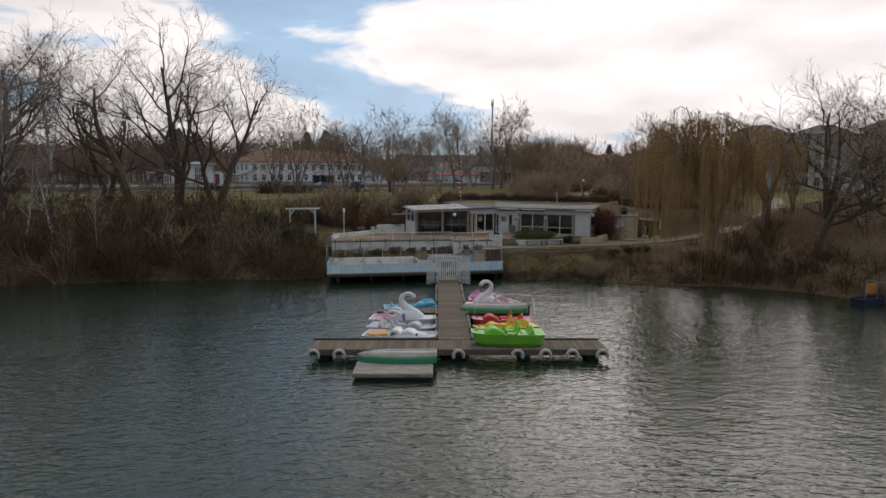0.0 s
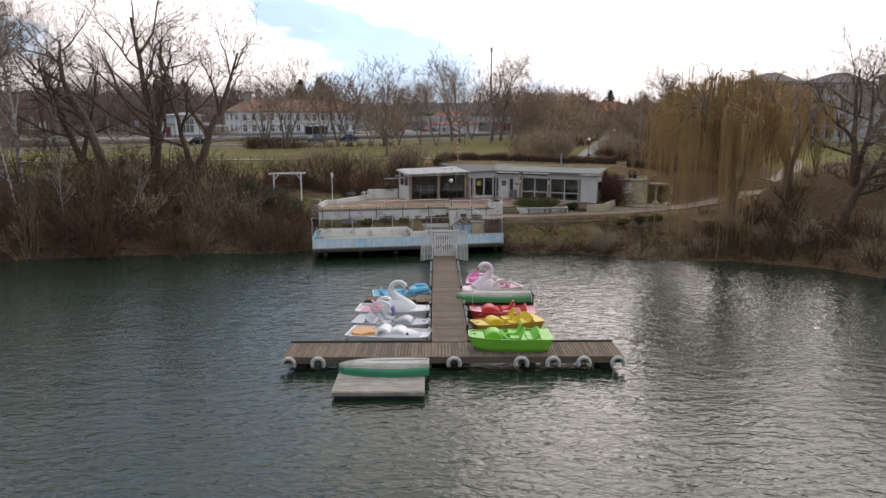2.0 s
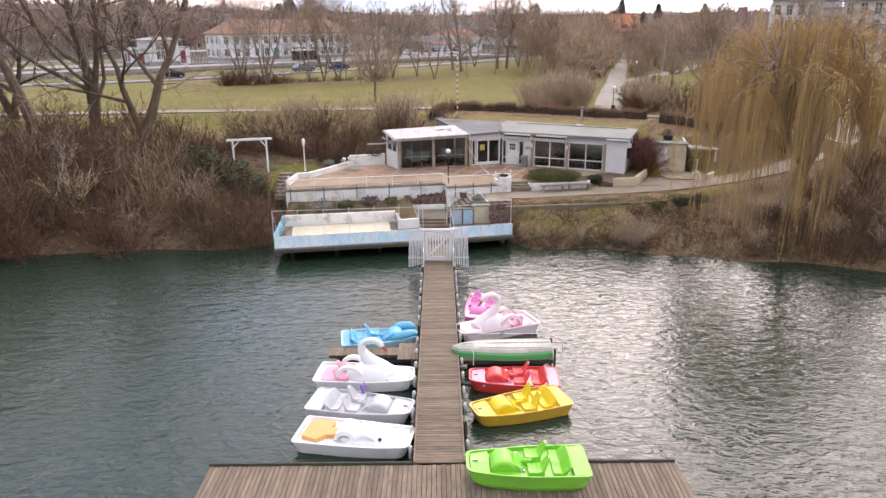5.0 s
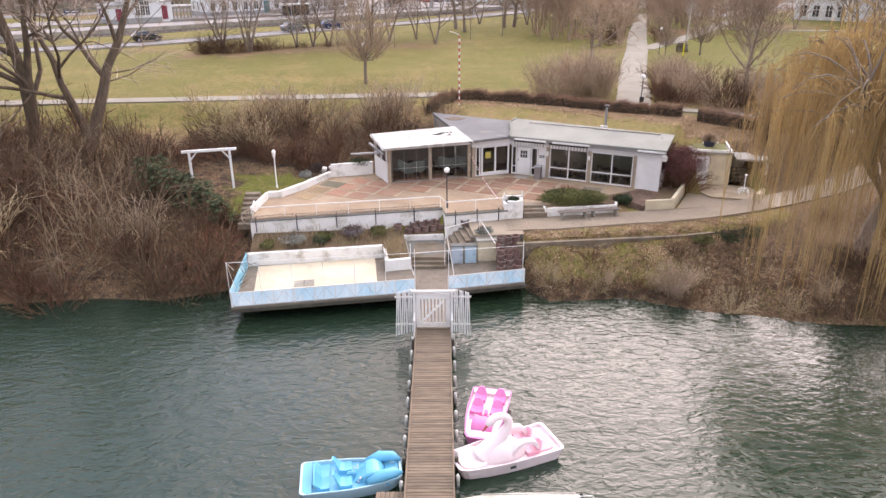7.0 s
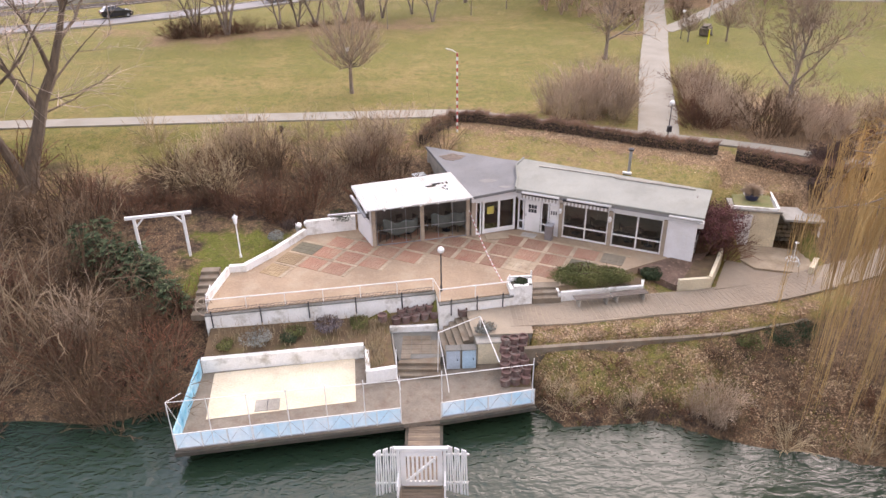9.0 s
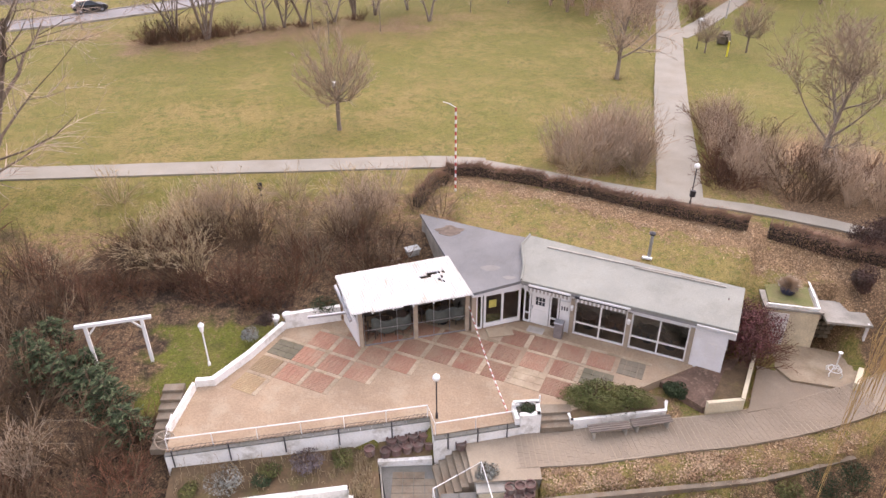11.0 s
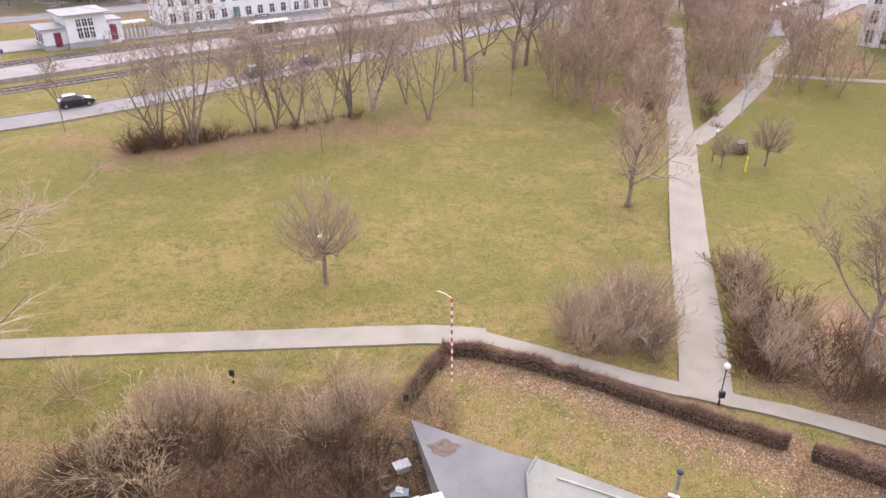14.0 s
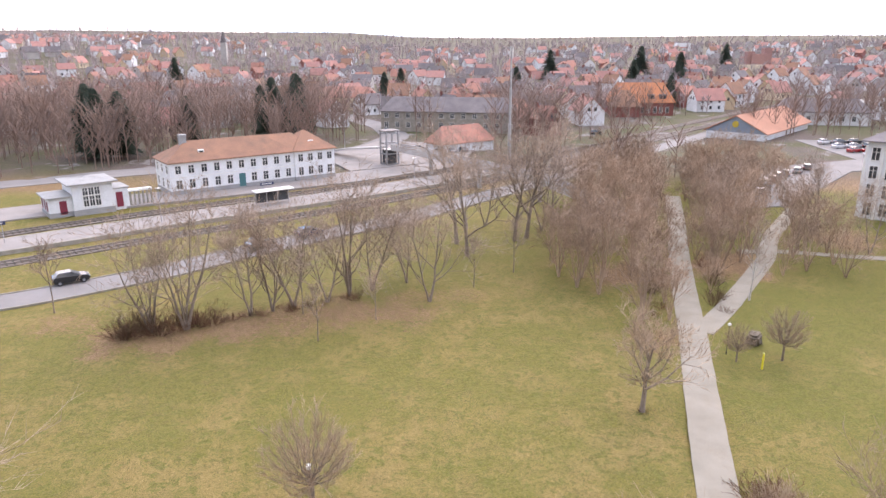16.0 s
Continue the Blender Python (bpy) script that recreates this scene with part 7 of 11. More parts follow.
def at_ground(x, y, rot=0.0, s=1.0, sink=0.0, sz=None):
    return pose(x, y, height(x, y) - sink, 0, 0, rot) @ Matrix.Diagonal((s, s, sz or s, 1))


def shrub_mesh(seed, H, W, stems, material, kids=5, twig=0.009, arch_=0.35, upright=0.5, stem_r=0.018):
    """A leafless shrub: many stems from one root, arching and branching."""
    rnd, tw = random.Random(seed), Twigs()
    for _ in range(stems):
        a, sp = rnd.uniform(0, 2 * math.pi), rnd.uniform(0, 1) ** 0.7
        rad = W / 2 * sp
        base = (math.cos(a) * rad * 0.35, math.sin(a) * rad * 0.35, -0.15)
        d = Vector((math.cos(a) * sp * (1 - upright), math.sin(a) * sp * (1 - upright), upright + 0.3))
        L = H * rnd.uniform(0.6, 1.12)
        pts = grow(rnd, base, d, L, 0.17, 3, -arch_ * sp * 0.4)
        tw.path(pts, stem_r * rnd.uniform(0.6, 1.1), twig)
        for _ in range(kids):
            t = rnd.uniform(0.25, 1)
            i = min(2, int(t * 3))
            p = Vector(pts[i]).lerp(Vector(pts[i + 1]), t * 3 - i)
            dd = fork(rnd, Vector(pts[i + 1]) - Vector(pts[i]), 38)
            q = p + dd * L * rnd.uniform(0.2, 0.45)
            tw.seg(tuple(p), tuple(q), twig, twig * 0.55)
            s0 = p.lerp(q, rnd.uniform(0.3, 0.9))
            s1 = s0 + fork(rnd, q - p, 42) * L * rnd.uniform(0.1, 0.24)
            tw.tip(s0, s1, twig)
    return tw.mesh("shrub", material)


M_TW_RED = surface("reddish_twigs", (0.18, 0.088, 0.047), (0.075, 0.037, 0.021), 0.5, 6, 0.9, 0.0, vary=0.2)
M_TW_RUSSET = surface("russet_twigs", (0.33, 0.15, 0.085), (0.16, 0.07, 0.042), 0.5, 6, 0.9, 0.0, vary=0.2)
M_TW_STRAW = surface("straw_coloured_twigs", (0.48, 0.37, 0.215), (0.32, 0.24, 0.145), 0.5, 6, 0.9, 0.0, vary=0.2)
M_TW_BROWN = surface("dull_brown_twigs", (0.152, 0.093, 0.05), (0.065, 0.04, 0.022), 0.5, 6, 0.9, 0.0, vary=0.2)
M_TW_GREY = surface("grey_brown_twigs", (0.46, 0.345, 0.238), (0.28, 0.205, 0.14), 0.5, 6, 0.9, 0.0, vary=0.2)
M_TW_BRUSH = surface("reddish_brushwood_twigs", (0.4, 0.29, 0.205), (0.25, 0.175, 0.12), 0.3, 6, 0.9, 0.0, vary=0.25)
M_TW_HEDGE = surface("reddish_tan_hedge_twigs", (0.36, 0.225, 0.15), (0.2, 0.115, 0.08), 0.5, 6, 0.9, 0.0)
M_TW_PALE = surface("pale_straw_stems", (0.28, 0.2, 0.12), (0.15, 0.106, 0.066), 0.5, 6, 0.9, 0.0, vary=0.2)
M_WILLOW = surface("yellow_willow_rods", (0.6, 0.395, 0.15), (0.31, 0.192, 0.083), 0.9, 5, 0.8, 0.0, vary=0.1, stretch=(1, 1, 0.2))

# --- big trees on the western bank
BIG = [bare_tree(101, 17.5, 0.46, 0.24, 7, 56, 2, kids=(6, 6, 4), bend=0.38, twig=0.011, limb_len=0.6, mat_bark=M_BARKD), bare_tree(102, 19.5, 0.5, 0.24, 8, 54, 2, kids=(6, 6, 4), bend=0.38, twig=0.011, limb_len=0.58, mat_bark=M_BARKD),
       bare_tree(103, 16.5, 0.48, 0.26, 9, 60, 1, kids=(6, 6, 4), bend=0.4, twig=0.011, mat_bark=M_BARKD, limb_len=0.66)]
for k, x, y, rot, s in ((0, -24.8, 40.4, 30, 0.98), (1, -28.6, 40.2, 100, 1.0), (2, -33.6, 40.5, 200, 1.1), (0, -45.5, 36, 250, 1.0), (2, -51, 42, 20, 1.15), (0, -38.5, 46, 160, 0.85)):
    plant_tree(BIG[k], at_ground(x, y, rot, s), "tall leafless broad-crowned tree on the lake bank", "bank trees")
WOODLET = [bare_tree(151, 7.2, 0.075, 0.08, 6, 34, 3, kids=(4, 4, 3), bend=0.2, twig=0.011, limb_len=0.5, mat_bark=M_BARKD, mat_twig=M_TW_BROWN), bare_tree(152, 6.4, 0.07, 0.06, 6, 38, 4, kids=(4, 3, 3), bend=0.22, twig=0.011, limb_len=0.52, mat_bark=M_BARKD, mat_twig=M_TW_BROWN)]
rwl = random.Random(41)
for k in range(30):
    x = lerp(-54, -19.5, (k + rwl.random()) / 30)
    y = shore(x) + rwl.uniform(5.5, 17)
    if y > 37 and x > -34:
        continue
    plant_tree(WOODLET[k % 2], at_ground(x, y, rwl.uniform(0, 360), rwl.uniform(0.6, 0.9) * (1.2 if x < -34 else 1.0)), "many-stemmed leafless tree in the bank thicket", "bank wood")
BIRCH = [bare_tree(111, 18, 0.2, 0.3, 14, 30, 1, kids=(6, 5, 5), bend=0.1, mat_bark=M_BIRCH, limb_len=0.28, up=0.03), bare_tree(112, 11, 0.13, 0.4, 7, 38, 1, kids=(5, 4, 4), bend=0.18, lean=(0.5, -0.35), mat_bark=M_BIRCH, limb_len=0.35)]
for k, x, y, rot, s in ((0, -40.5, 37.5, 0, 1.08), (0, -43, 33, 120, 0.95), (1, -35.5, 28.5, 170, 0.9), (1, -31, 27.0, 320, 0.62), (1, -38, 27.5, 120, 0.85), (1, -26.5, 27.5, 60, 0.5)):
    plant_tree(BIRCH[k], at_ground(x, y, rot, s), "white-barked birch leaning over the thicket", "birches")

# --- thickets
SHRUBS = {"russet": [shrub_mesh(11, 2.1, 2.6, 36, M_TW_RUSSET, 3, 0.016, 0.4, 0.35, 0.022)], "brown": [shrub_mesh(s, 3.0, 3.2, 30, M_TW_BROWN, 3, 0.017, stem_r=0.024) for s in (1, 2)], "red": [shrub_mesh(s, 2.3, 3.2, 34, M_TW_RED, 3, 0.018, 0.4, 0.35, 0.024) for s in (3, 4)],
          "straw": [shrub_mesh(s, 2.6, 2.6, 26, M_TW_STRAW, 5, 0.015, 0.5, 0.42, 0.026) for s in (5, 6)], "upright": [shrub_mesh(s, 3.3, 3.0, 38, M_TW_GREY, 5, 0.013, 0.12, 0.6, 0.022) for s in (7, 8)],
          "pale": [shrub_mesh(s, 3.9, 3.6, 13, M_TW_PALE, 6, 0.014, 0.75, 0.45, 0.042) for s in (9, 10)]}
SHRUB_LABEL = {"russet": "russet-red leafless shrub", "brown": "tangled leafless brown shrub", "red": "dense reddish-brown leafless shrub", "straw": "straw-coloured leafless shrub", "upright": "upright grey-brown leafless shrub", "pale": "sprawling pale-stemmed leafless shrub"}


JOINED = {}


def shrub(kind, x, y, s=1.0, rnd=random, sz=None, place="in the thicket"):
    ms = SHRUBS[kind]
    if x < -21 or y > 75 or x > 21:
        JOINED.setdefault(kind, []).append((ms[rnd.randint(0, len(ms) - 1)], at_ground(x, y, rnd.uniform(0, 360), s, 0.1, sz)))
        return None
    ob = new("shrub", ms[rnd.randint(0, len(ms) - 1)])
    ob.matrix_basis = at_ground(x, y, rnd.uniform(0, 360), s, 0.1, sz)
    return tagged(ob, f"{SHRUB_LABEL[kind]} {place}", "shrub", "thicket shrubs")


rb = random.Random(40)
y_ = 0
for x in np.arange(-49, -10.8, 1.75):
    for d_ in (-0.5, 1.6, 2.9, 4.4, 6.8, 9.6, 12.6, 15.8, 19):
        xx, yy = float(x) + rb.uniform(-.9, .9), shore(float(x)) + d_ + rb.uniform(-.9, .9)
        if xx > -16.5 and d_ > 5.5 or (x < -34 and rb.random() < 0.5) or (xx > -12 and yy < 24.2) or xx > -11.0 and yy > 26:
            continue
        if xx < -18 and rb.random() < 0.22:
            continue
        if xx > -24 and yy > 39.5:
            continue
        if d_ > 14 and rb.random() < (0.85 if xx > -32 else 0.4):
            continue
        kind = rb.choices(("brown", "red", "straw", "upright", "pale"), (4.0, 4.0, 0.6 if xx > -26 else 0.2, 0.2, 0.8))[0]
        shrub(kind, xx, yy, rb.uniform(0.75, 1.15) * ((1.15 if d_ < 2.5 else 1.2 if xx > -25 else 1.5) if xx < -18 else 1.0), rb, place="on the wooded lake bank")
for x in np.arange(-22, 1.5, 1.25):
    for y in (40.2, 41.4, 42.7, 44.0, 45.3):
        xx, yy = float(x) + rb.uniform(-.6, .6), y + rb.uniform(-.6, .6)
        if (xx > -1.6 and yy < 44.6) or (xx > -8 and yy < 39.4) or (xx < -15 and yy > 43.0) or (xx < -18.5 and yy > 41):
            continue
        if bumpy(xx, yy, 1.5, 43.0) < -0.22:
            continue
        kind = rb.choices(("brown", "red", "straw", "upright", "pale"), (4.5, 5.0, 0.5, 0.5, 1.0) if yy < 43 else (1.3, 0.9, 2.4, 3.4, 1.6))[0]
        shrub(kind, xx, yy, rb.uniform(0.6, 0.9), rb, rb.uniform(0.85, 1.1) if rb.random() < 0.4 and xx < -4 else None, place="on the slope behind the cafe")
for x, y, s in ((-19, 46.6, 0.9), (-11.5, 45.4, 0.95), (-8.5, 46.8, 0.8), (-4.5, 47.3, 0.7), (-13.5, 43.6, 1.05), (-14.9, 41.2, 1.15), (-14.2, 41.7, 1.05), (-15.4, 41.6, 0.95), (-19.5, 40.2, 0.6)):
    shrub("straw", x, y, s, rb, place="on the slope behind the cafe")
for x, y, s in ((-12.8, 28.0, 0.7), (-11.7, 27.2, 0.6), (-12.6, 25.6, 0.75), (-11.6, 25.2, 0.6), (-13.6, 26.6, 0.75), (-11.9, 28.7, 0.5)):
    shrub("russet", x, y, s, rb, place="beside the waterside deck")
# foot of the eastern bank
for x in np.arange(4.9, 46, 1.2):
    for d_ in (0.5, 1.6, 2.9, 4.4, 6.2):
        xx, yy = float(x) + rb.uniform(-.5, .5), shore(float(x)) + d_ + rb.uniform(-.5, .5)
        if near_line(WAY, xx, yy)[0] < 2.1 or (xx < 22 and d_ > 3.5) or (xx < 19 and rb.random() < (0.3 if d_ < 1.2 else 0.8)):
            continue
        kind = rb.choices(("brown", "red", "straw", "upright"), (4, 3, 1.2, 1))[0]
        shrub(kind, xx, yy, rb.uniform(0.3, 0.5) * (1.0 if xx < 20 else 1.5), rb, place="at the foot of the lake bank")
for x, y, s in ((6.2, 24.4, 0.5), (5.6, 25.0, 0.42), (12.2, 23.6, 0.55), (12.9, 23.9, 0.5), (11.6, 24.0, 0.42), (9.2, 24.6, 0.3)):
    shrub("straw" if x < 8 else "upright", x, y, s, rb, place="at the water's edge")
for x in np.arange(23, 50, 1.9):
    for y in (26.0, 28.5, 31.5, 35):
        xx, yy = float(x) + rb.uniform(-.8, .8), y + rb.uniform(-.8, .8)
        if near_line(WAY, xx, yy)[0] > 2.2 and near_line(BRANCH, xx, yy)[0] > 2.2 and yy > shore(xx) + 5:
            if rb.random() < 0.5:
                shrub(rb.choice(("brown", "red")), xx, yy, rb.uniform(0.4, 0.75), rb, place="below the climbing path")

# --- bushes of the lawn
for x, y, s in ((8.6, 51.2, 0.75), (9.8, 50.2, 0.9), (11.2, 49.6, 1.0), (10.6, 51.8, 1.05), (12.4, 50.8, 1.1), (12.9, 52.4, 1.1), (13.3, 49.2, 0.85), (14.2, 51.4, 0.95), (11.8, 53.4, 0.9), (13.6, 53.6, 1.1), (14.6, 53.0, 0.95), (12.6, 54.6, 0.95), (9.4, 52.6, 0.85), (14.0, 50.2, 1.0)):
    shrub("upright", x, y, s, rb, place="in a clump beside the gravel path")
    shrub("straw", x + rb.uniform(-.5, .5), y + rb.uniform(-.6, .3), s * 0.62, rb, place="in a clump beside the gravel path")
for y in np.arange(47.2, 60, 1.0):
    cx = float(np.interp(y, [45.8, 53, 61.2], [15.4, 17.3, 19.3]))
    for off in (2.5, 3.7):
        shrub(rb.choices(("upright", "red"), (2, 2))[0], cx + off + rb.uniform(-.3, .3), float(y) + rb.uniform(-.4, .4), rb.uniform(0.65, 0.9), rb, place="in a row beside the gravel path")
for x in np.arange(19.4, 33, 1.5):
    for y in (47.0, 48.8, 50.8, 53.2):
        xx, yy = float(x) + rb.uniform(-.5, .5), y + rb.uniform(-.6, .6) - 0.28 * (float(x) - 19)
        if xx < 19.5 + 0.25 * (yy - 47) or near_line(HEDGE_WAY, xx, yy)[0] < 1.6 or (xx > 26 and yy > 49):
            continue
        shrub(rb.choices(("upright", "red", "brown"), (3, 2, 0.4))[0], xx, yy, rb.uniform(0.65, 0.95), rb, place="along the gravel path")

# --- trees of the lawn
def ball_tree(seed, H, W, fork_h, r, limbs=44):
    """A young tree whose branches fan out from one fork into a rounded crown of fine twigs."""
    rnd = random.Random(seed)
    wood, tw = Geo(), Twigs()
    trunk = grow(rnd, (0, 0, -0.3), (0, 0, 1), fork_h + 0.3, 0.04, 4, 0.05)
    wood.tube(trunk, [r * 1.25, r, r * 0.95, r * 0.9, r * 0.85], 8, caps=False)
    top, rc = Vector(trunk[-1]), (H - fork_h) / 2
    for k in range(limbs):
        u = 1 - 1.4 * (k + 0.5) / limbs
        a = k * 2.4 + rnd.uniform(-.3, .3)
        q = math.sqrt(max(0.0, 1 - u * u))
        e = Vector((q * math.cos(a) * W / 2, q * math.sin(a) * W / 2, fork_h + rc * 0.98 + u * rc)) * rnd.uniform(0.72, 0.97)
        p = top - Vector((0, 0, rnd.uniform(0, 0.5)))
        pts = [p.lerp(e, t) + Vector((0, 0, -0.55 * (1 - u) * math.sin(math.pi * t) * rc * 0.25)) + Vector((rnd.uniform(-.24, .24), rnd.uniform(-.24, .24), rnd.uniform(-.15, .15))) * (1 if 0 < t < 1 else 0) for t in (0, 0.25, 0.5, 0.75, 1.0)]
        rb_ = r * rnd.uniform(0.17, 0.32)
        wood.tube([tuple(p_) for p_ in pts], [rb_, rb_ * 0.75, rb_ * 0.5, rb_ * 0.3, 0.008], 5, caps=False)
        for _ in range(900 // limbs):
            t = rnd.uniform(0.3, 1.0)
            i_ = min(3, int(t * 4))
            b = pts[i_].lerp(pts[i_ + 1], t * 4 - i_)
            d = fork(rnd, pts[i_ + 1] - pts[i_], 34) + Vector((0, 0, 0.25))
            tip = grow(rnd, b, d, rnd.uniform(0.4, 1.05), 0.18, 2, 0.08)
            tw.path(tip, 0.009, 0.006)
            for _ in range(5):
                c0 = Vector(tip[1]).lerp(Vector(tip[rnd.choice((0, 2))]), rnd.random())
                tw.tip(c0, c0 + (fork(rnd, d, 30) + Vector((0, 0, 0.2))) * rnd.uniform(0.25, 0.6), 0.009)
    return wood.mesh("trunk", M_BARK), tw.mesh("crown", M_TW_GREY)


ROUND = ball_tree(121, 7.9, 6.6, 2.6, 0.16)
OLD = bare_tree(122, 7.8, 0.22, 0.26, 13, 66, 1, up=0.07, kids=(7, 6, 4), bend=0.2, twig=0.014, limb_len=0.62, mat_twig=M_TW_GREY)
plant_tree(ROUND, at_ground(-6.65, 57.4, 40), "leafless round-crowned young tree on the lawn", "lawn trees")
plant_tree(OLD, at_ground(16.9, 70.3, 10), "leafless lawn tree with a tuft of shoots at its foot", "lawn trees")
shrub("red", 16.9, 70.3, 0.36, rb, 0.25, "at the foot of a lawn tree")
plant_tree(bare_tree(126, 8.8, 0.21, 0.27, 13, 64, 1, up=0.07, kids=(8, 7, 5), bend=0.22, twig=0.011, limb_len=0.6, mat_twig=M_TW_GREY), at_ground(25.4, 49.1, 140), "leafless spreading tree beside the gravel path", "lawn trees")
plant_tree(ROUND, at_ground(32.3, 79.8, 90, 0.7), "slender leafless sapling on the lawn", "lawn trees")
plant_tree(ROUND, at_ground(27.9, 79.4, 170, 0.5), "slender leafless sapling on the lawn", "lawn trees")
TALL = [bare_tree(131, 13.5, 0.24, 0.2, 12, 54, 1, kids=(6, 5, 4), bend=0.27, twig=0.013, limb_len=0.6), bare_tree(132, 12, 0.16, 0.22, 11, 50, 2, kids=(6, 5, 3), bend=0.25, twig=0.013, limb_len=0.54),
        bare_tree(133, 11, 0.15, 0.1, 9, 48, 4, kids=(5, 5, 3), bend=0.26, twig=0.013, limb_len=0.58), bare_tree(134, 8, 0.07, 0.35, 9, 34, 1, kids=(5, 4, 2), bend=0.12, twig=0.015, limb_len=0.36)]
for k, x, y, rot, s in ((0, 2.9, 118, 0, 1.25), (0, 4.3, 112.2, 80, 1.12), (0, 11.4, 119.6, 160, 1.2), (0, 13.3, 121.2, 220, 1.3), (1, -0.5, 94.9, 30, 0.98), (1, -3.4, 101.4, 120, 0.9), (3, 4.7, 99.8, 0, 0.9), (3, 9.9, 105, 90, 1.0), (3, 15.3, 110.4, 200, 1.0),
                        (3, -6.0, 89.5, 300, 0.75), (3, -11.1, 83.8, 10, 0.85), (3, -41, 91.2, 44, 1.15), (2, -25.2, 87, 10, 1.3), (2, -28.5, 86.4, 200, 1.0), (1, -19.6, 90.8, 70, 0.95), (1, -15.4, 93.2, 170, 1.1), (2, -17.5, 92, 120, 1.0),
                        (2, -9.8, 96.8, 250, 1.3), (1, -12, 94.6, 10, 0.85), (3, -14, 91, 320, 1.0), (1, 7.5, 128, 20, 1.0), (0, 18.5, 131, 290, 0.9), (1, 59.7, 113.3, 0, 0.85), (0, 58.9, 126, 60, 0.85), (1, 53.5, 121, 120, 0.9), (1, 66, 108, 30, 0.8), (2, 44, 126, 20, 0.9), (1, 70, 118, 200, 0.8), (1, -7.4, 98.6, 310, 1.0), (1, 16.2, 125.5, 130, 1.0)):
    plant_tree(TALL[k], at_ground(x, y, rot, s), ("old leafless tree beside the road", "slim leafless tree at the edge of the lawn", "many-stemmed leafless tree in leaf litter", "thin leafless sapling on the lawn")[k], "park trees")
for k, x, y, rot, s in ((0, 56, 88, 20, 0.95), (1, 62, 93, 90, 1.0), (0, 68, 89, 200, 0.9), (2, 60, 83, 140, 0.9), (1, 73, 95, 300, 1.0), (2, 66, 99, 60, 1.0), (1, 79, 92, 10, 1.0)):
    plant_tree(TALL[k], at_ground(x, y, rot, s), "leafless tree on the lawn before the white block", "park trees")
plant_tree(BIRCH[0], at_ground(35.6, 95.1, 30, 0.56), "pale birch beside the forking path", "park trees")
for k in range(36):
    x, y = lerp(-31, -8, ((k + rb.random()) / 36) ** 1.5), 0
    y = 85.5 + 0.52 * (x + 30) + rb.uniform(-1.3, 1.3)
    shrub(rb.choice(("red", "brown")), x, y, rb.uniform(0.65, 0.95) if x < -22 else rb.uniform(0.25, 0.5), rb, place="under the trees by the road")
# woods on both sides of the straight path
BRUSH = [bare_tree(141, 8.5, 0.09, 0.06, 7, 32, 4, kids=(5, 4, 2), bend=0.15, twig=0.015, limb_len=0.46, mat_bark=M_TW_BRUSH, mat_twig=M_TW_BRUSH), bare_tree(142, 7.2, 0.08, 0.05, 7, 36, 5, kids=(4, 4, 2), bend=0.16, twig=0.015, limb_len=0.46, mat_bark=M_TW_BRUSH, mat_twig=M_TW_BRUSH),
         bare_tree(143, 8.5, 0.09, 0.06, 7, 30, 4, kids=(4, 3, 2), bend=0.15, twig=0.02, limb_len=0.46, mat_bark=M_TW_BRUSH, mat_twig=M_TW_BRUSH), bare_tree(144, 7.4, 0.08, 0.05, 6, 32, 5, kids=(4, 3, 2), bend=0.16, twig=0.02, limb_len=0.46, mat_bark=M_TW_BRUSH, mat_twig=M_TW_BRUSH)]
for y in np.arange(88, 172, 5.4):
    cx = float(np.interp(y, [85, 97, 111, 125, 150, 172], [25.9, 29, 32.8, 37, 44, 50]))
    for off in (-16, -12.8, -10, -7.2, -4.6, -2.7, 2.7, 4.8, 7.2, 10, 13, 16, 20):
        if (off > 0 and y < 92) or (off > 7 and y < 104) or (off < -7 and y < 98) or rb.random() < 0.22:
            continue
        x, yy = cx + off + rb.uniform(-.9, .9), float(y) + rb.uniform(-1.6, 1.6)
        if near_line(FORK, x, yy)[0] < 2.2 or near_line(ROAD, x, yy)[0] < 5:
            continue
        plant_tree(BRUSH[rb.randint(0, 1) + (2 if y > 118 else 0)], at_ground(x, yy, rb.uniform(0, 360), rb.uniform(0.8, 1.45) * (0.7 if abs(off) < 3 else 1)), "many-stemmed leafless brushwood beside the straight path", "brushwood")
for k in range(30):
    y = rb.uniform(88, 125)
    cx = float(np.interp(y, [85, 97, 111, 125], [25.9, 29, 32.8, 37]))
    shrub(rb.choice(("red", "brown")), cx + rb.choice((-1, 1)) * rb.uniform(2.6, 4.2), y, rb.uniform(0.4, 0.7), rb, place="along the straight path")

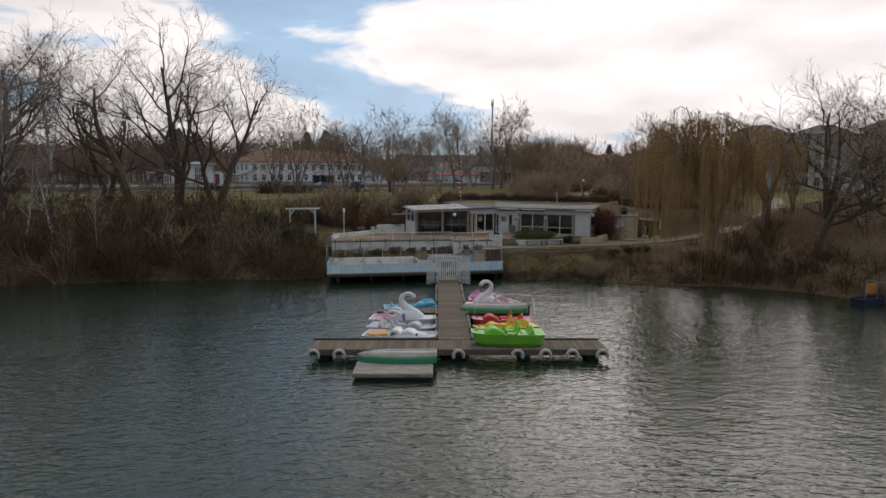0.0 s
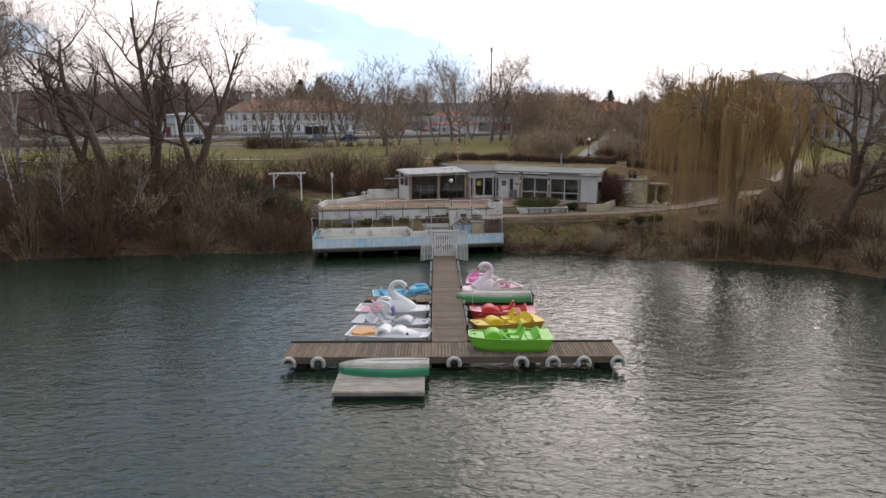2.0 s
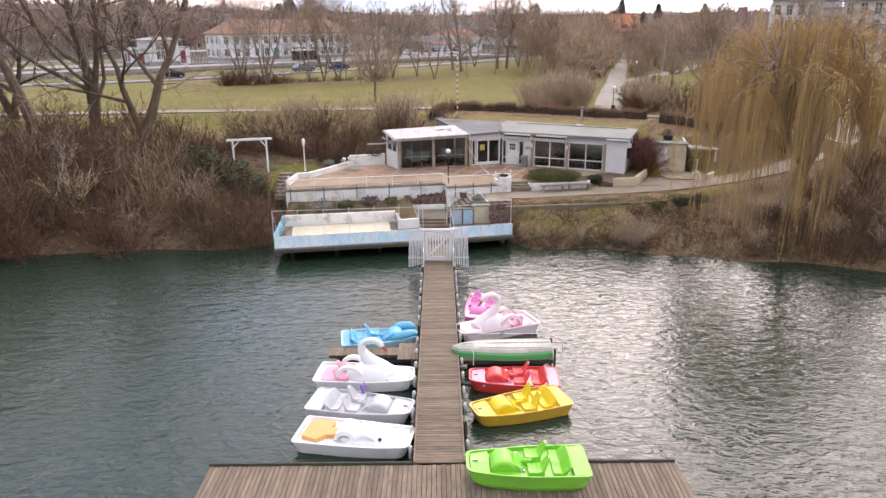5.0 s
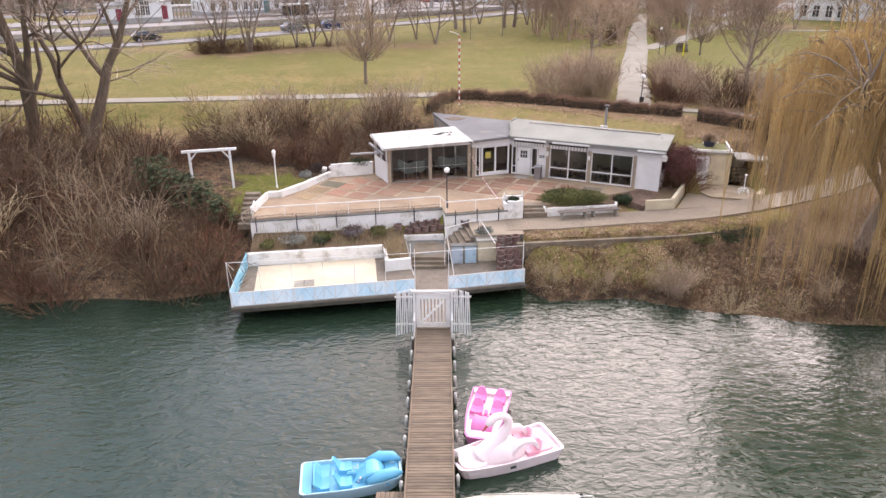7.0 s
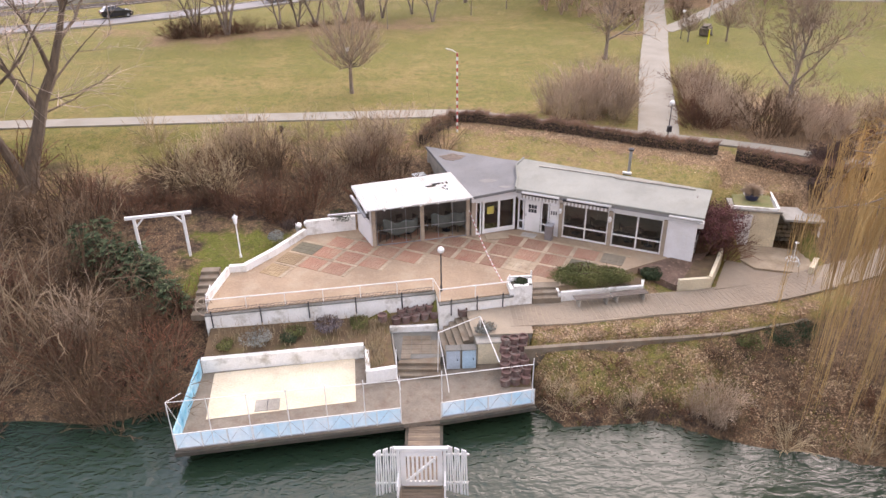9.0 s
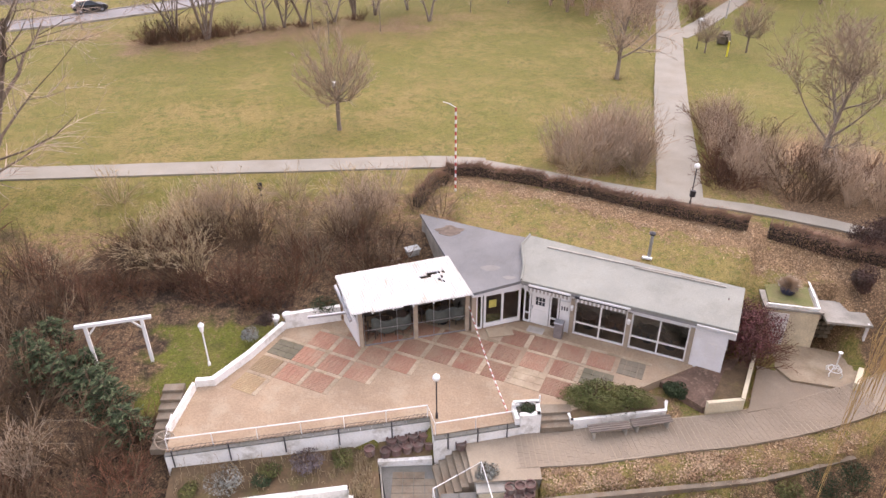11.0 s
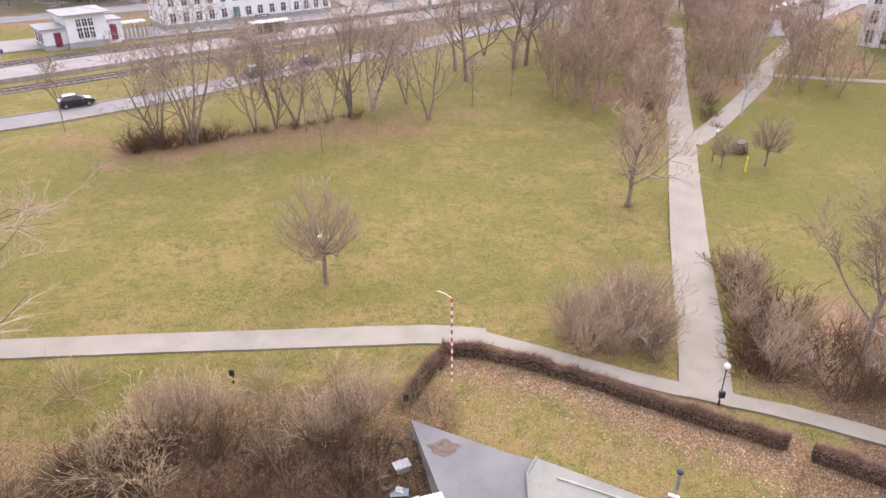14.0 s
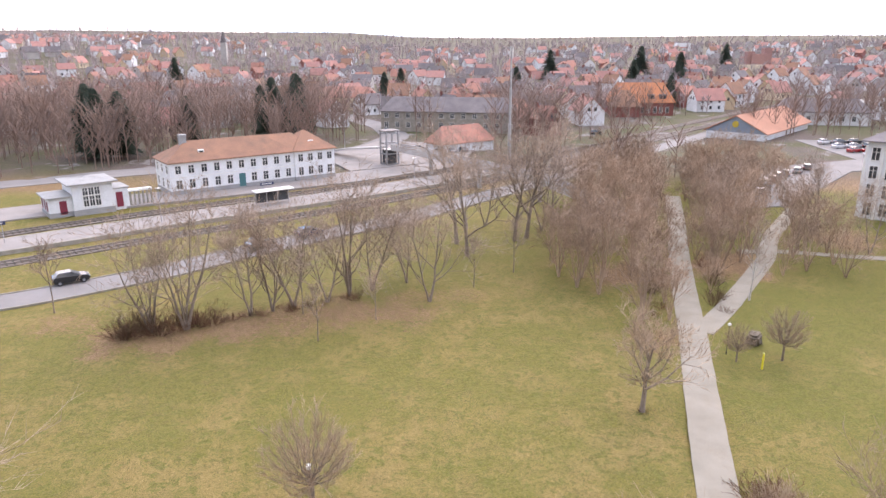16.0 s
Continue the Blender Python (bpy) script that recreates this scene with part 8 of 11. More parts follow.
# --- weeping willow
def willow(seed, H, W, hanks, rods, lean=(0.0, 0.0), low_side=(0, 0), fork_h=0.24):
    """Short trunk, forked limbs, arching branches, and rods that hang in separate hanks from them.
    low_side: the direction in which the rods hang down to the water."""
    rnd = random.Random(seed)
    wood, tw = Geo(), Twigs()
    trunk = grow(rnd, (0, 0, -0.4), (0.04, -0.03, 1), H * fork_h + 0.4, 0.1, 4, 0.1)
    wood.tube(trunk, [0.52, 0.44, 0.4, 0.38, 0.36], 10, caps=False)
    top = Vector(trunk[-1])
    arms = []
    for k in range(5):
        a = k * 1.257 + rnd.uniform(-.35, .35)
        d = Vector((math.cos(a) * 0.5 + lean[0] * 0.1, math.sin(a) * 0.5 + lean[1] * 0.1, 1))
        arm = grow(rnd, top - Vector((0, 0, 0.15 * k)), d, H * rnd.uniform(0.46, 0.62), 0.2, 6, 0.04)
        wood.tube(arm, [0.24, 0.2, 0.17, 0.14, 0.11, 0.08, 0.05], 7, caps=False)
        arms.append(arm)
    for k in range(hanks):
        a, rad = k * 2.39996 + rnd.uniform(-.3, .3), math.sqrt((k + 0.5) / hanks)
        toward = math.cos(a) * low_side[0] + math.sin(a) * low_side[1]
        if toward < -0.25 and rnd.random() < 0.45:
            continue
        c = Vector((lean[0] + W * rad * math.cos(a), lean[1] + W * rad * math.sin(a), H * (0.98 - 0.4 * rad ** 2.0) + rnd.uniform(-1.1, 0.5)))
        arm = min(arms, key=lambda q: (Vector(q[4]) - c).length)
        p0 = Vector(arm[rnd.randint(3, 6)])
        mid = p0.lerp(c, 0.5) + Vector((rnd.uniform(-.3, .3), rnd.uniform(-.3, .3), 0.7))
        bough = [tuple(p0), tuple(p0.lerp(mid, 0.5) + Vector((rnd.uniform(-.15, .15), rnd.uniform(-.15, .15), 0.15))), tuple(mid), tuple(mid.lerp(c, 0.55) + Vector((0, 0, 0.2))), tuple(c)]
        wood.tube(bough, [0.07, 0.06, 0.045, 0.032, 0.02], 5, caps=False)
        low = max(0.0, 1.0 - 2.2 * max(0.0, 0.55 - toward) - 1.2 * max(0.0, 0.7 - rad))
        for _ in range(10):                     # side shoots above, fine, arching over
            d = Vector((rnd.uniform(-1, 1), rnd.uniform(-1, 1), rnd.uniform(0.1, 0.9)))
            sh = grow(rnd, mid.lerp(c, rnd.random()), d, rnd.uniform(0.8, 2.1), 0.22, 4, -0.42)
            tw.path(sh, 0.011, 0.006)
        for _ in range(rnd.randint(3, 5)):      # the hanks of this bough
            b_, h_ = rnd.uniform(0, 6.28), rnd.uniform(0.15, 1.15)
            root = mid.lerp(c, rnd.uniform(0.35, 1.0))
            o = c.lerp(root, 0.6) + Vector((math.cos(b_) * h_, math.sin(b_) * h_, rnd.uniform(-.35, .15)))
            tw.path([tuple(root), tuple(root.lerp(o, 0.5) + Vector((0, 0, 0.3))), tuple(o)], 0.016, 0.01)
            end = lerp(rnd.uniform(2.2, 5.5), rnd.uniform(-2.4, 1.2), low) if rnd.random() < 0.75 else rnd.uniform(3.5, 7.0)
            D = max(1.2, o.z - end)
            sway = Vector((rnd.uniform(-.14, .14), rnd.uniform(-.14, .14), 0))
            for _ in range(rods):
                q = o + Vector((rnd.gauss(0, 0.085), rnd.gauss(0, 0.085), rnd.uniform(-.25, .2)))
                L, ph, sw = D * rnd.uniform(0.35, 1.04) ** 0.6, rnd.uniform(0, 6.28), rnd.uniform(0.04, 0.2)
                pts = [tuple(q + sway * t + Vector((sw * math.sin(5 * t + ph), sw * math.cos(4 * t + ph), -L * t))) for t in (0, 0.1, 0.4, 0.7, 1.0)]
                tw.path(pts, 0.013, 0.007)
                if rnd.random() < 0.5:
                    e = Vector(pts[rnd.randint(1, 3)])
                    tw.tip(e, e + Vector((rnd.uniform(-.25, .25), rnd.uniform(-.25, .25), -rnd.uniform(0.4, 1.3))), 0.011)
    return wood.mesh("trunk", M_BARK), tw.mesh("crown", M_WILLOW)


wil = willow(9, 12.6, 5.6, 92, 7, (-1.6, -0.9), (-0.62, -0.78))
plant_tree(wil, at_ground(22.7, 25.3), "large weeping willow with yellow hanging rods over the lake", "willows")
wil2 = willow(10, 10.5, 3.2, 30, 5, (0.0, 0.0), (-0.3, -0.9))
plant_tree(wil2, at_ground(29.5, 29.5, 0, 1.0), "smaller weeping willow with thin yellow rods", "willows")
for k, x, y, rot, s in ((2, 30.5, 22.5, 0, 0.72), (0, 34, 27, 60, 0.74), (2, 38.5, 21, 140, 0.82), (1, 43, 27, 220, 0.72), (0, 48, 19, 300, 0.86), (2, 40, 37, 20, 0.62), (1, 35, 17.5, 80, 0.6)):
    plant_tree(BIG[k], at_ground(x, y, rot, s), "crooked leafless tree on the eastern bank", "bank trees")
for x, y, rot, s in ((33, 31.5, 70, 0.9), (41, 31, 210, 0.9), (50, 29, 30, 0.9), (34.5, 22, 110, 0.7), (44, 22.5, 250, 0.8)):
    plant_tree(WOODLET[int(x) % 2], at_ground(x, y, rot, s), "many-stemmed leafless tree on the eastern bank", "bank wood")


# --- clipped hedge: a near-black core, shade in its colour, under twigs and small leaves
def leaf_coat(n, place, size, rnd, out=None):
    """n small leaf blades; place() gives a point and an outward direction."""
    v, f = [], []
    for _ in range(n):
        p, d = place()
        a = Vector((rnd.uniform(-1, 1), rnd.uniform(-1, 1), rnd.uniform(-1, 1)))
        d = (d * 0.8 + a * 0.7).normalized()
        t = d.orthogonal().normalized()
        t.rotate(Matrix.Rotation(rnd.uniform(0, 6.28), 3, d))
        b = d.cross(t)
        s = size * rnd.uniform(0.6, 1.3)
        c = Vector(p) + d * s * 0.3
        i = len(v)
        v += [tuple(c - t * s), tuple(c + b * s * 0.5 + d * s * 0.15), tuple(c + t * s), tuple(c - b * s * 0.5 + d * s * 0.15)]
        f.append((i, i + 1, i + 2, i + 3))
    return v, f


M_HEDGE = leafy("brown_hedge_leaves", (0.27, 0.175, 0.095), (0.12, 0.1, 0.045), 0.45)
# near-black colour paints the shade deep inside the hedge
M_HEDGECORE = surface("shaded_hedge_core", (0.03, 0.022, 0.017), (0.045, 0.034, 0.025), 3, 20, 0.95, 0.5)


def hedge(line, w, h, label, seed, n_per_m=300):
    rnd = random.Random(seed)
    hd = thing("hedge", None, label, "hedge", "clipped hedges")
    pts = resample([(x, y, height(x, y)) for x, y in line], 0.5)
    rings, length = [], 0.0
    for i, p in enumerate(pts):
        d = (pts[min(i + 1, len(pts) - 1)] - pts[max(i - 1, 0)]).normalized()
        s = Vector((-d.y, d.x, 0))
        k = 0.88 + 0.28 * bumpy(p.x, p.y, 0.8) - (0.35 if i in (0, len(pts) - 1) else 0)
        zb = height(p.x, p.y)
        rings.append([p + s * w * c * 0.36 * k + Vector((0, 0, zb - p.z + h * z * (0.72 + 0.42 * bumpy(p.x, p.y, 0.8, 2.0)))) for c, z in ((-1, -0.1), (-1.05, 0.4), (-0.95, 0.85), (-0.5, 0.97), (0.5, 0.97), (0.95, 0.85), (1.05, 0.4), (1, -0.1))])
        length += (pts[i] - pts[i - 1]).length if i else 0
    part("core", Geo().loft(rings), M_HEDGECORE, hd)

    def spot():
        i, t, k = rnd.randint(0, len(rings) - 2), rnd.random(), rnd.randint(0, 6)
        u = rnd.random()
        a = Vector(rings[i][k]).lerp(Vector(rings[i][k + 1]), u)
        b = Vector(rings[i + 1][k]).lerp(Vector(rings[i + 1][k + 1]), u)
        p = a.lerp(b, t)
        c = pts[i] + Vector((0, 0, h * 0.4))
        return p, (p - c).normalized()

    v, f = leaf_coat(int(length * n_per_m), spot, 0.055, rnd)
    part("leaves", Geo().add(v, f), M_HEDGE, hd)
    tw = Twigs()
    for _ in range(int(length * 520)):
        p, d = spot()
        q = p + (d + Vector((rnd.uniform(-.5, .5), rnd.uniform(-.5, .5), 0.6))) * rnd.uniform(0.08, 0.36)
        tw.tip(p - d * 0.15, q, 0.013)
    part("twig_coat", tw.mesh("twig_coat", M_TW_HEDGE), None, hd)
    return hd


hedge([(1.3, 49.6), (3.5, 49.3), (6.7, 48.0), (9, 46.8), (11.2, 45.5), (13.5, 44.2), (15.5, 43.1), (17.9, 41.7)], 0.9, 0.85, "clipped brown winter hedge behind the cafe", 51)
hedge([(18.9, 41.3), (20.5, 40.6), (22.6, 39.4), (25, 38.4), (28, 37.2)], 1.0, 1.0, "clipped brown winter hedge beyond the gap", 52)
hedge([(1.4, 49.3), (0.7, 48.0), (0.1, 46.6), (-0.6, 45.4)], 0.9, 0.95, "rounded end of the brown winter hedge", 53)


# --- evergreen and ball-shaped bushes
def bush(name, m, label, category, r, h, mat_leaf, n, seed, size=0.06, shape=0.25, flat=0.0, group=""):
    """A bush of many small leaves round a branching core, with an uneven outline."""
    rnd = random.Random(seed)
    b = thing(name, m, label, category, group)
    tw = Twigs()
    lobes = [(Vector((rnd.uniform(-.5, .5) * r, rnd.uniform(-.5, .5) * r, h * rnd.uniform(0.35, 0.7))), rnd.uniform(0.45, 0.75)) for _ in range(7)]
    for c, k in lobes:
        tw.path(grow(rnd, (0, 0, -0.1), c, c.length * 1.2, 0.15, 3), 0.03, 0.012)
        for _ in range(12):
            d = Vector((rnd.uniform(-1, 1), rnd.uniform(-1, 1), rnd.uniform(-.4, 1))).normalized()
            tw.path(grow(rnd, c, d, r * k, 0.2, 2), 0.014, 0.006)

    def spot():
        c, k = rnd.choice(lobes)
        d = Vector((rnd.gauss(0, 1), rnd.gauss(0, 1), rnd.gauss(0, 1))).normalized()
        q = rnd.uniform(0.55, 1.08) ** 0.6
        p = c + Vector((d.x * r * k, d.y * r * k, d.z * h * 0.5 * k)) * q * (1 + shape * noise.noise(d * 2.5 + Vector((seed, 0, 0))))
        p.z = max(0.02, p.z)
        return p, d

    v, f = leaf_coat(n, spot, size, rnd)
    part("leaves", Geo().add(v, f), mat_leaf, b)
    part("branching", tw.mesh("branching", M_TW_BROWN), None, b)
    return b


L_DARK = leafy("dark_evergreen_leaves", (0.034, 0.05, 0.024), (0.055, 0.074, 0.036))
L_BLUEG = leafy("grey_green_needles", (0.07, 0.095, 0.045), (0.12, 0.145, 0.075))
L_OLIVE = leafy("olive_juniper_leaves", (0.085, 0.1, 0.035), (0.16, 0.155, 0.055))
L_BROWNB = leafy("brown_beech_leaves", (0.1, 0.055, 0.045), (0.06, 0.045, 0.035))
L_REDB = leafy("red_barberry_leaves", (0.17, 0.062, 0.06), (0.1, 0.05, 0.045))
L_GREYV = leafy("grey_purple_heather", (0.2, 0.17, 0.17), (0.13, 0.105, 0.11))
L_SILVER = leafy("silver_lavender_leaves", (0.3, 0.3, 0.26), (0.2, 0.21, 0.18))
def fir_bush(m, H, W, seed):
    """A low spreading fir: drooping sprays in uneven tiers, lighter at the tips."""
    rnd = random.Random(seed)
    fb = thing("fir_bush", m, "dark green spreading fir bush in the garden", "bush", "evergreens")
    wood, v, f, v2, f2 = Geo().tube([(0, 0, -0.2), (0.05, 0, H * 0.9)], [0.06, 0.02], 6), [], [], [], []
    for k in range(46):
        t = (k + rnd.random()) / 46
        a = k * 2.4 + rnd.uniform(-.4, .4)
        L = W / 2 * (1 - t) ** 0.6 * rnd.uniform(0.65, 1.15) + 0.15
        d = Vector((math.cos(a), math.sin(a), rnd.uniform(0.05, 0.45)))
        p = Vector((0, 0, H * (0.05 + 0.9 * t)))
        bough = grow(rnd, p, d, L, 0.1, 4, -0.08)
        wood.tube(bough, [0.02, 0.016, 0.012, 0.009, 0.005], 3, caps=False)
        for _ in range(26):
            u = rnd.uniform(0.12, 1.0)
            i_ = min(3, int(u * 4))
            b0, b1 = Vector(bough[i_]), Vector(bough[i_ + 1])
            q = b0.lerp(b1, u * 4 - i_)
            ax = (b1 - b0).normalized()
            side = ax.cross(Vector((0, 0, 1))).normalized() * rnd.choice((-1, 1))
            e = q + (ax * 0.8 + side * rnd.uniform(0.3, 1.0) + Vector((0, 0, rnd.uniform(-.25, .15)))) * rnd.uniform(0.1, 0.26)
            w = (e - q).cross(Vector((0, 0, 1))).normalized() * 0.035
            mid = q.lerp(e, 0.55)
            vv, ff = (v2, f2) if u > 0.72 else (v, f)
            n0 = len(vv)
            vv += [tuple(q), tuple(mid + w + Vector((0, 0, -0.02))), tuple(e), tuple(mid - w + Vector((0, 0, -0.02))), tuple(mid + Vector((0, 0, 0.025)))]
            ff += [(n0, n0 + 1, n0 + 4), (n0 + 1, n0 + 2, n0 + 4), (n0 + 2, n0 + 3, n0 + 4), (n0 + 3, n0, n0 + 4)]
    part("branching", wood, M_BARKD, fb)
    part("needles", Geo().add(v, f), L_DARK, fb)
    part("young_needles", Geo().add(v2, f2), L_BLUEG, fb, "lighter grey-green young needles")
    return fb


for k, (x, y, h, w_) in enumerate(((-12.8, 30.2, 1.9, 2.5), (-13.9, 31.3, 2.2, 2.4), (-14.9, 31.9, 2.0, 2.5), (-16.2, 32.4, 2.3, 2.4), (-17.4, 33.0, 2.4, 2.4), (-18.4, 33.6, 2.6, 2.3), (-17.8, 34.8, 2.2, 2.0), (-15.6, 33.4, 1.6, 1.9))):
    fir_bush(at_ground(x, y, 47 * k), h, w_, 60 + k)
bush("juniper", pose(8.35, 31.15, 2.55, 0, 0, -24) @ Matrix.Diagonal((1.9, 0.95, 1.1, 1)), "low olive-green juniper above the benches", "bush", 1.05, 1.1, L_OLIVE, 15000, 71, 0.034, 0.3)
bush("barberry", at_ground(15.7, 34.7, 0), "red-leaved barberry beside the cafe", "bush", 2.0, 3.1, L_REDB, 9500, 72, 0.048, 0.6)
for k, (dx, dy, s_) in enumerate(((0, 0, 0.95), (0.5, -0.4, 0.8), (-0.5, 0.3, 0.75), (0.9, 0.2, 0.7))):
    shrub("red", 15.7 + dx, 34.7 + dy, s_, rb, place="beside the cafe")
for k, (x, y, r, h) in enumerate(((22.0, 36.9, 0.75, 1.3), (23.4, 39.9, 0.95, 1.5), (25.2, 41.0, 1.1, 1.6), (11.7, 32.2, 0.5, 0.75))):
    bush("clipped_bush", at_ground(x, y, 0), "dark brown clipped round bush", "bush", r, h, L_BROWNB if k != 3 else L_DARK, 3800, 80 + k, 0.05, 0.1, group="clipped bushes")
for k, (x, y, z, r, h, ml) in enumerate(((-8.0, 27.9, 0, 0.85, 0.6, L_SILVER), (-4.75, 28.6, 0, 0.7, 0.55, L_GREYV), (-6.2, 28.2, 0, 0.5, 0.45, L_OLIVE), (-6.5, 27.8, 0, 0.4, 0.5, L_DARK), (-3.3, 28.9, 0, 0.5, 0.4, L_OLIVE), (2.75, 27.75, 2.25, 0.5, 0.45, L_SILVER), (-9.4, 27.4, 0, 0.4, 0.45, L_OLIVE), (4.65, 30.4, 3.3, 0.36, 0.3, L_DARK),
                                         (-8.6, 35.6, 3.3, 0.5, 0.5, L_SILVER), (-8.0, 36.4, 3.5, 0.5, 0.6, L_BROWNB), (-5.2, 37.7, 3.6, 0.7, 0.5, L_DARK), (16.2, 27.0, 2.0, 0.9, 0.7, L_DARK), (17.6, 27.5, 2.0, 0.8, 0.7, L_DARK), (14.9, 26.9, 1.9, 0.6, 0.5, L_OLIVE))):
    bush("garden_shrub", pose(x, y, (z or bed_z(x, y)) - 0.1, 0, 0, 50 * k), ("silver-leaved", "brown", "olive", "dark green", "grey-purple")[[L_SILVER, L_BROWNB, L_OLIVE, L_DARK, L_GREYV].index(ml)] + " low garden shrub in a bed", "shrub", r, h, ml, 1500, 90 + k, 0.045, 0.3, group="garden shrubs")


pot = thing("roof_planter", pose(18.35, 37.0, 4.82), "round grey-brown bush in a dark blue pot on the shed roof", "potted plant")
part("pot", Geo().tube([(0, 0, 0), (0, 0, 0.06), (0, 0, 0.34), (0, 0, 0.36)], [0.3, 0.34, 0.42, 0.4], 14), plain("dark_blue_pot", (0.03, 0.035, 0.09)), pot)
rpt = random.Random(79)
tw = Twigs()
for _ in range(900):
    d = Vector((rpt.gauss(0, 1), rpt.gauss(0, 1), abs(rpt.gauss(0, 1)))).normalized()
    p = Vector((0, 0, 0.35)) + d * rpt.uniform(0.1, 0.45)
    tw.tip(p, p + d * rpt.uniform(0.2, 0.4) + Vector((rpt.uniform(-.08, .08), rpt.uniform(-.08, .08), 0)), 0.014)
part("bush", tw.mesh("bush", M_TW_GREY), None, pot)
# dark undergrowth at the foot of the slope behind the garden
for k in range(16):
    x = -20 + 0.8 * k + rb.uniform(-.3, .3)
    shrub("red", x, 39.0 + rb.uniform(-.5, .6), rb.uniform(0.5, 0.75), rb, place="at the foot of the slope")
# rough growth on the eastern bank
GROWTH = {"dry straw-coloured": (Twigs(), M_TW_STRAW), "reddish bramble": (Twigs(), M_TW_RED), "brown": (Twigs(), M_TW_BROWN), "mossy olive": (Twigs(), leafy("olive_moss_stems", (0.13, 0.13, 0.035), (0.2, 0.17, 0.06)))}
rbe = random.Random(78)
for _ in range(1500):
    x = rbe.uniform(5, 24)
    y = shore(x) + rbe.uniform(-0.2, 4.6)
    if near_line(WAY, x, y)[0] < 1.5:
        continue
    z, h = height(x, y), rbe.uniform(0.05, 0.24) * (1.5 if y < shore(x) + 1.2 else 1)
    patch = bumpy(x, y, 1.6, 5.0) + rbe.uniform(-.25, .25)
    tw = list(GROWTH.values())[0 if patch > 0.28 else 1 if patch > -0.02 else 2 if patch > -0.25 else 3][0]
    for _ in range(3):
        dx, dy = rbe.uniform(-.25, .25), rbe.uniform(-.3, .2)
        tw.path([(x, y, z - 0.03), (x + dx * 0.5, y + dy * 0.5, z + h), (x + dx, y + dy, z + h * rbe.uniform(0.6, 1.3))], 0.009, 0.004)
for word, (tw, mm) in GROWTH.items():
    tagged(new("bank_growth", tw.mesh("bank_growth", mm)), f"rough {word} stems on the lake bank", "undergrowth", kind="stuff")
# fallen leaves on the banks, behind the cafe and along the hedge
M_FALLEN = leafy("fallen_leaves", (0.44, 0.32, 0.2), (0.23, 0.14, 0.08), 0.45)
rfl = random.Random(83)
v_, f_l = [], []
for _ in range(36000):
    x, y = rfl.choice(((rfl.uniform(5, 20), None), (rfl.uniform(1, 28), 1), (rfl.uniform(1, 28), 1), (rfl.uniform(4, 19), 2)))
    if y is None:
        y = shore(x) + 0.5 + rfl.random() * 5
    elif y == 1:
        y = float(np.interp(x, [p[0] for p in LITTER_LINE], [p[1] for p in LITTER_LINE])) + rfl.gauss(0, 1.5)
    else:
        y = float(np.interp(x, EDGE_X, EDGE_Y)) + 0.25 + 1.5 * rfl.random()
    if near_line(WAY, x, y)[0] < 1.35 and y > zl_y(x) - 0.62 or near_line(HEDGE_WAY, x, y)[0] < 0.7 or bumpy(x, y, 1.1, 3.3) + rfl.uniform(-.4, .4) < 0:
        continue
    rel = Vector((x, y)) - W0
    if rel.dot(WU) < 10.4 and -3 < rel.dot(WV) < 3.2 or y > 33 and rel.dot(WV) < 3.2:
        continue
    z, a, w, t = height(x, y) + 0.03, rfl.uniform(0, 6.28), rfl.uniform(0.03, 0.065), rfl.uniform(-.5, .5)
    c_, s_ = math.cos(a) * w, math.sin(a) * w
    n0 = len(v_)
    v_ += [(x - c_, y - s_, z), (x + s_ * 0.6, y - c_ * 0.6, z + 0.02 + w * t), (x + c_, y + s_, z + 0.015), (x - s_ * 0.6, y + c_ * 0.6, z + 0.02 - w * t)]
    f_l += [(n0, n0 + 1, n0 + 2), (n0, n0 + 2, n0 + 3)]
solo("fallen_leaves", Geo().add(v_, f_l), M_FALLEN, "dry brown leaves scattered on grass and banks", "leaves", kind="stuff")
# dry stems and sprouts in the beds behind the deck
tw = Twigs()
rbd = random.Random(77)
for _ in range(520):
    x, y = rbd.choice(((rbd.uniform(-10, -3), None), (rbd.uniform(-2.75, -1.9), None), (rbd.uniform(-2.75, -1.9), None)))
    y = (26.9 + 0.15 * (x + 10.3) + rbd.uniform(0, 1.4)) if x < -2.9 else rbd.uniform(26.1, 29.4)
    z = bed_z(x, y)
    h = rbd.uniform(0.15, 0.5)
    p1 = (x + rbd.uniform(-.12, .12), y + rbd.uniform(-.15, .1), z + h)
    tw.path([(x, y, z - 0.05), p1, (p1[0] + rbd.uniform(-.15, .15), p1[1] + rbd.uniform(-.15, .15), z + h * 1.25)], 0.009, 0.005)
me_ = tw.mesh("dry_stems", M_TW_STRAW)
tagged(new("dry_stems", me_), "thin dry plant stems standing in the beds", "dry plants", kind="stuff")

# shrubs further off, joined kind by kind
for kind, items in JOINED.items():
    vs_, fs_, base = [], [], 0
    for ms, m_ in items:
        co = np.empty(len(ms.vertices) * 3)
        ms.vertices.foreach_get("co", co)
        co = co.reshape(-1, 3) @ np.array(m_.to_3x3()).T + np.array(m_.translation)
        vs_.append(co)
        fs_ += [tuple(i + base for i in p.vertices) for p in ms.polygons]
        base += len(co)
    me_ = bpy.data.meshes.new("thicket")
    me_.from_pydata(np.concatenate(vs_).tolist(), [], fs_)
    me_.materials.append(items[0][0].materials[0])
    tagged(new("thicket", me_), f"dense thicket of {SHRUB_LABEL[kind]}s", "thicket", kind="stuff")

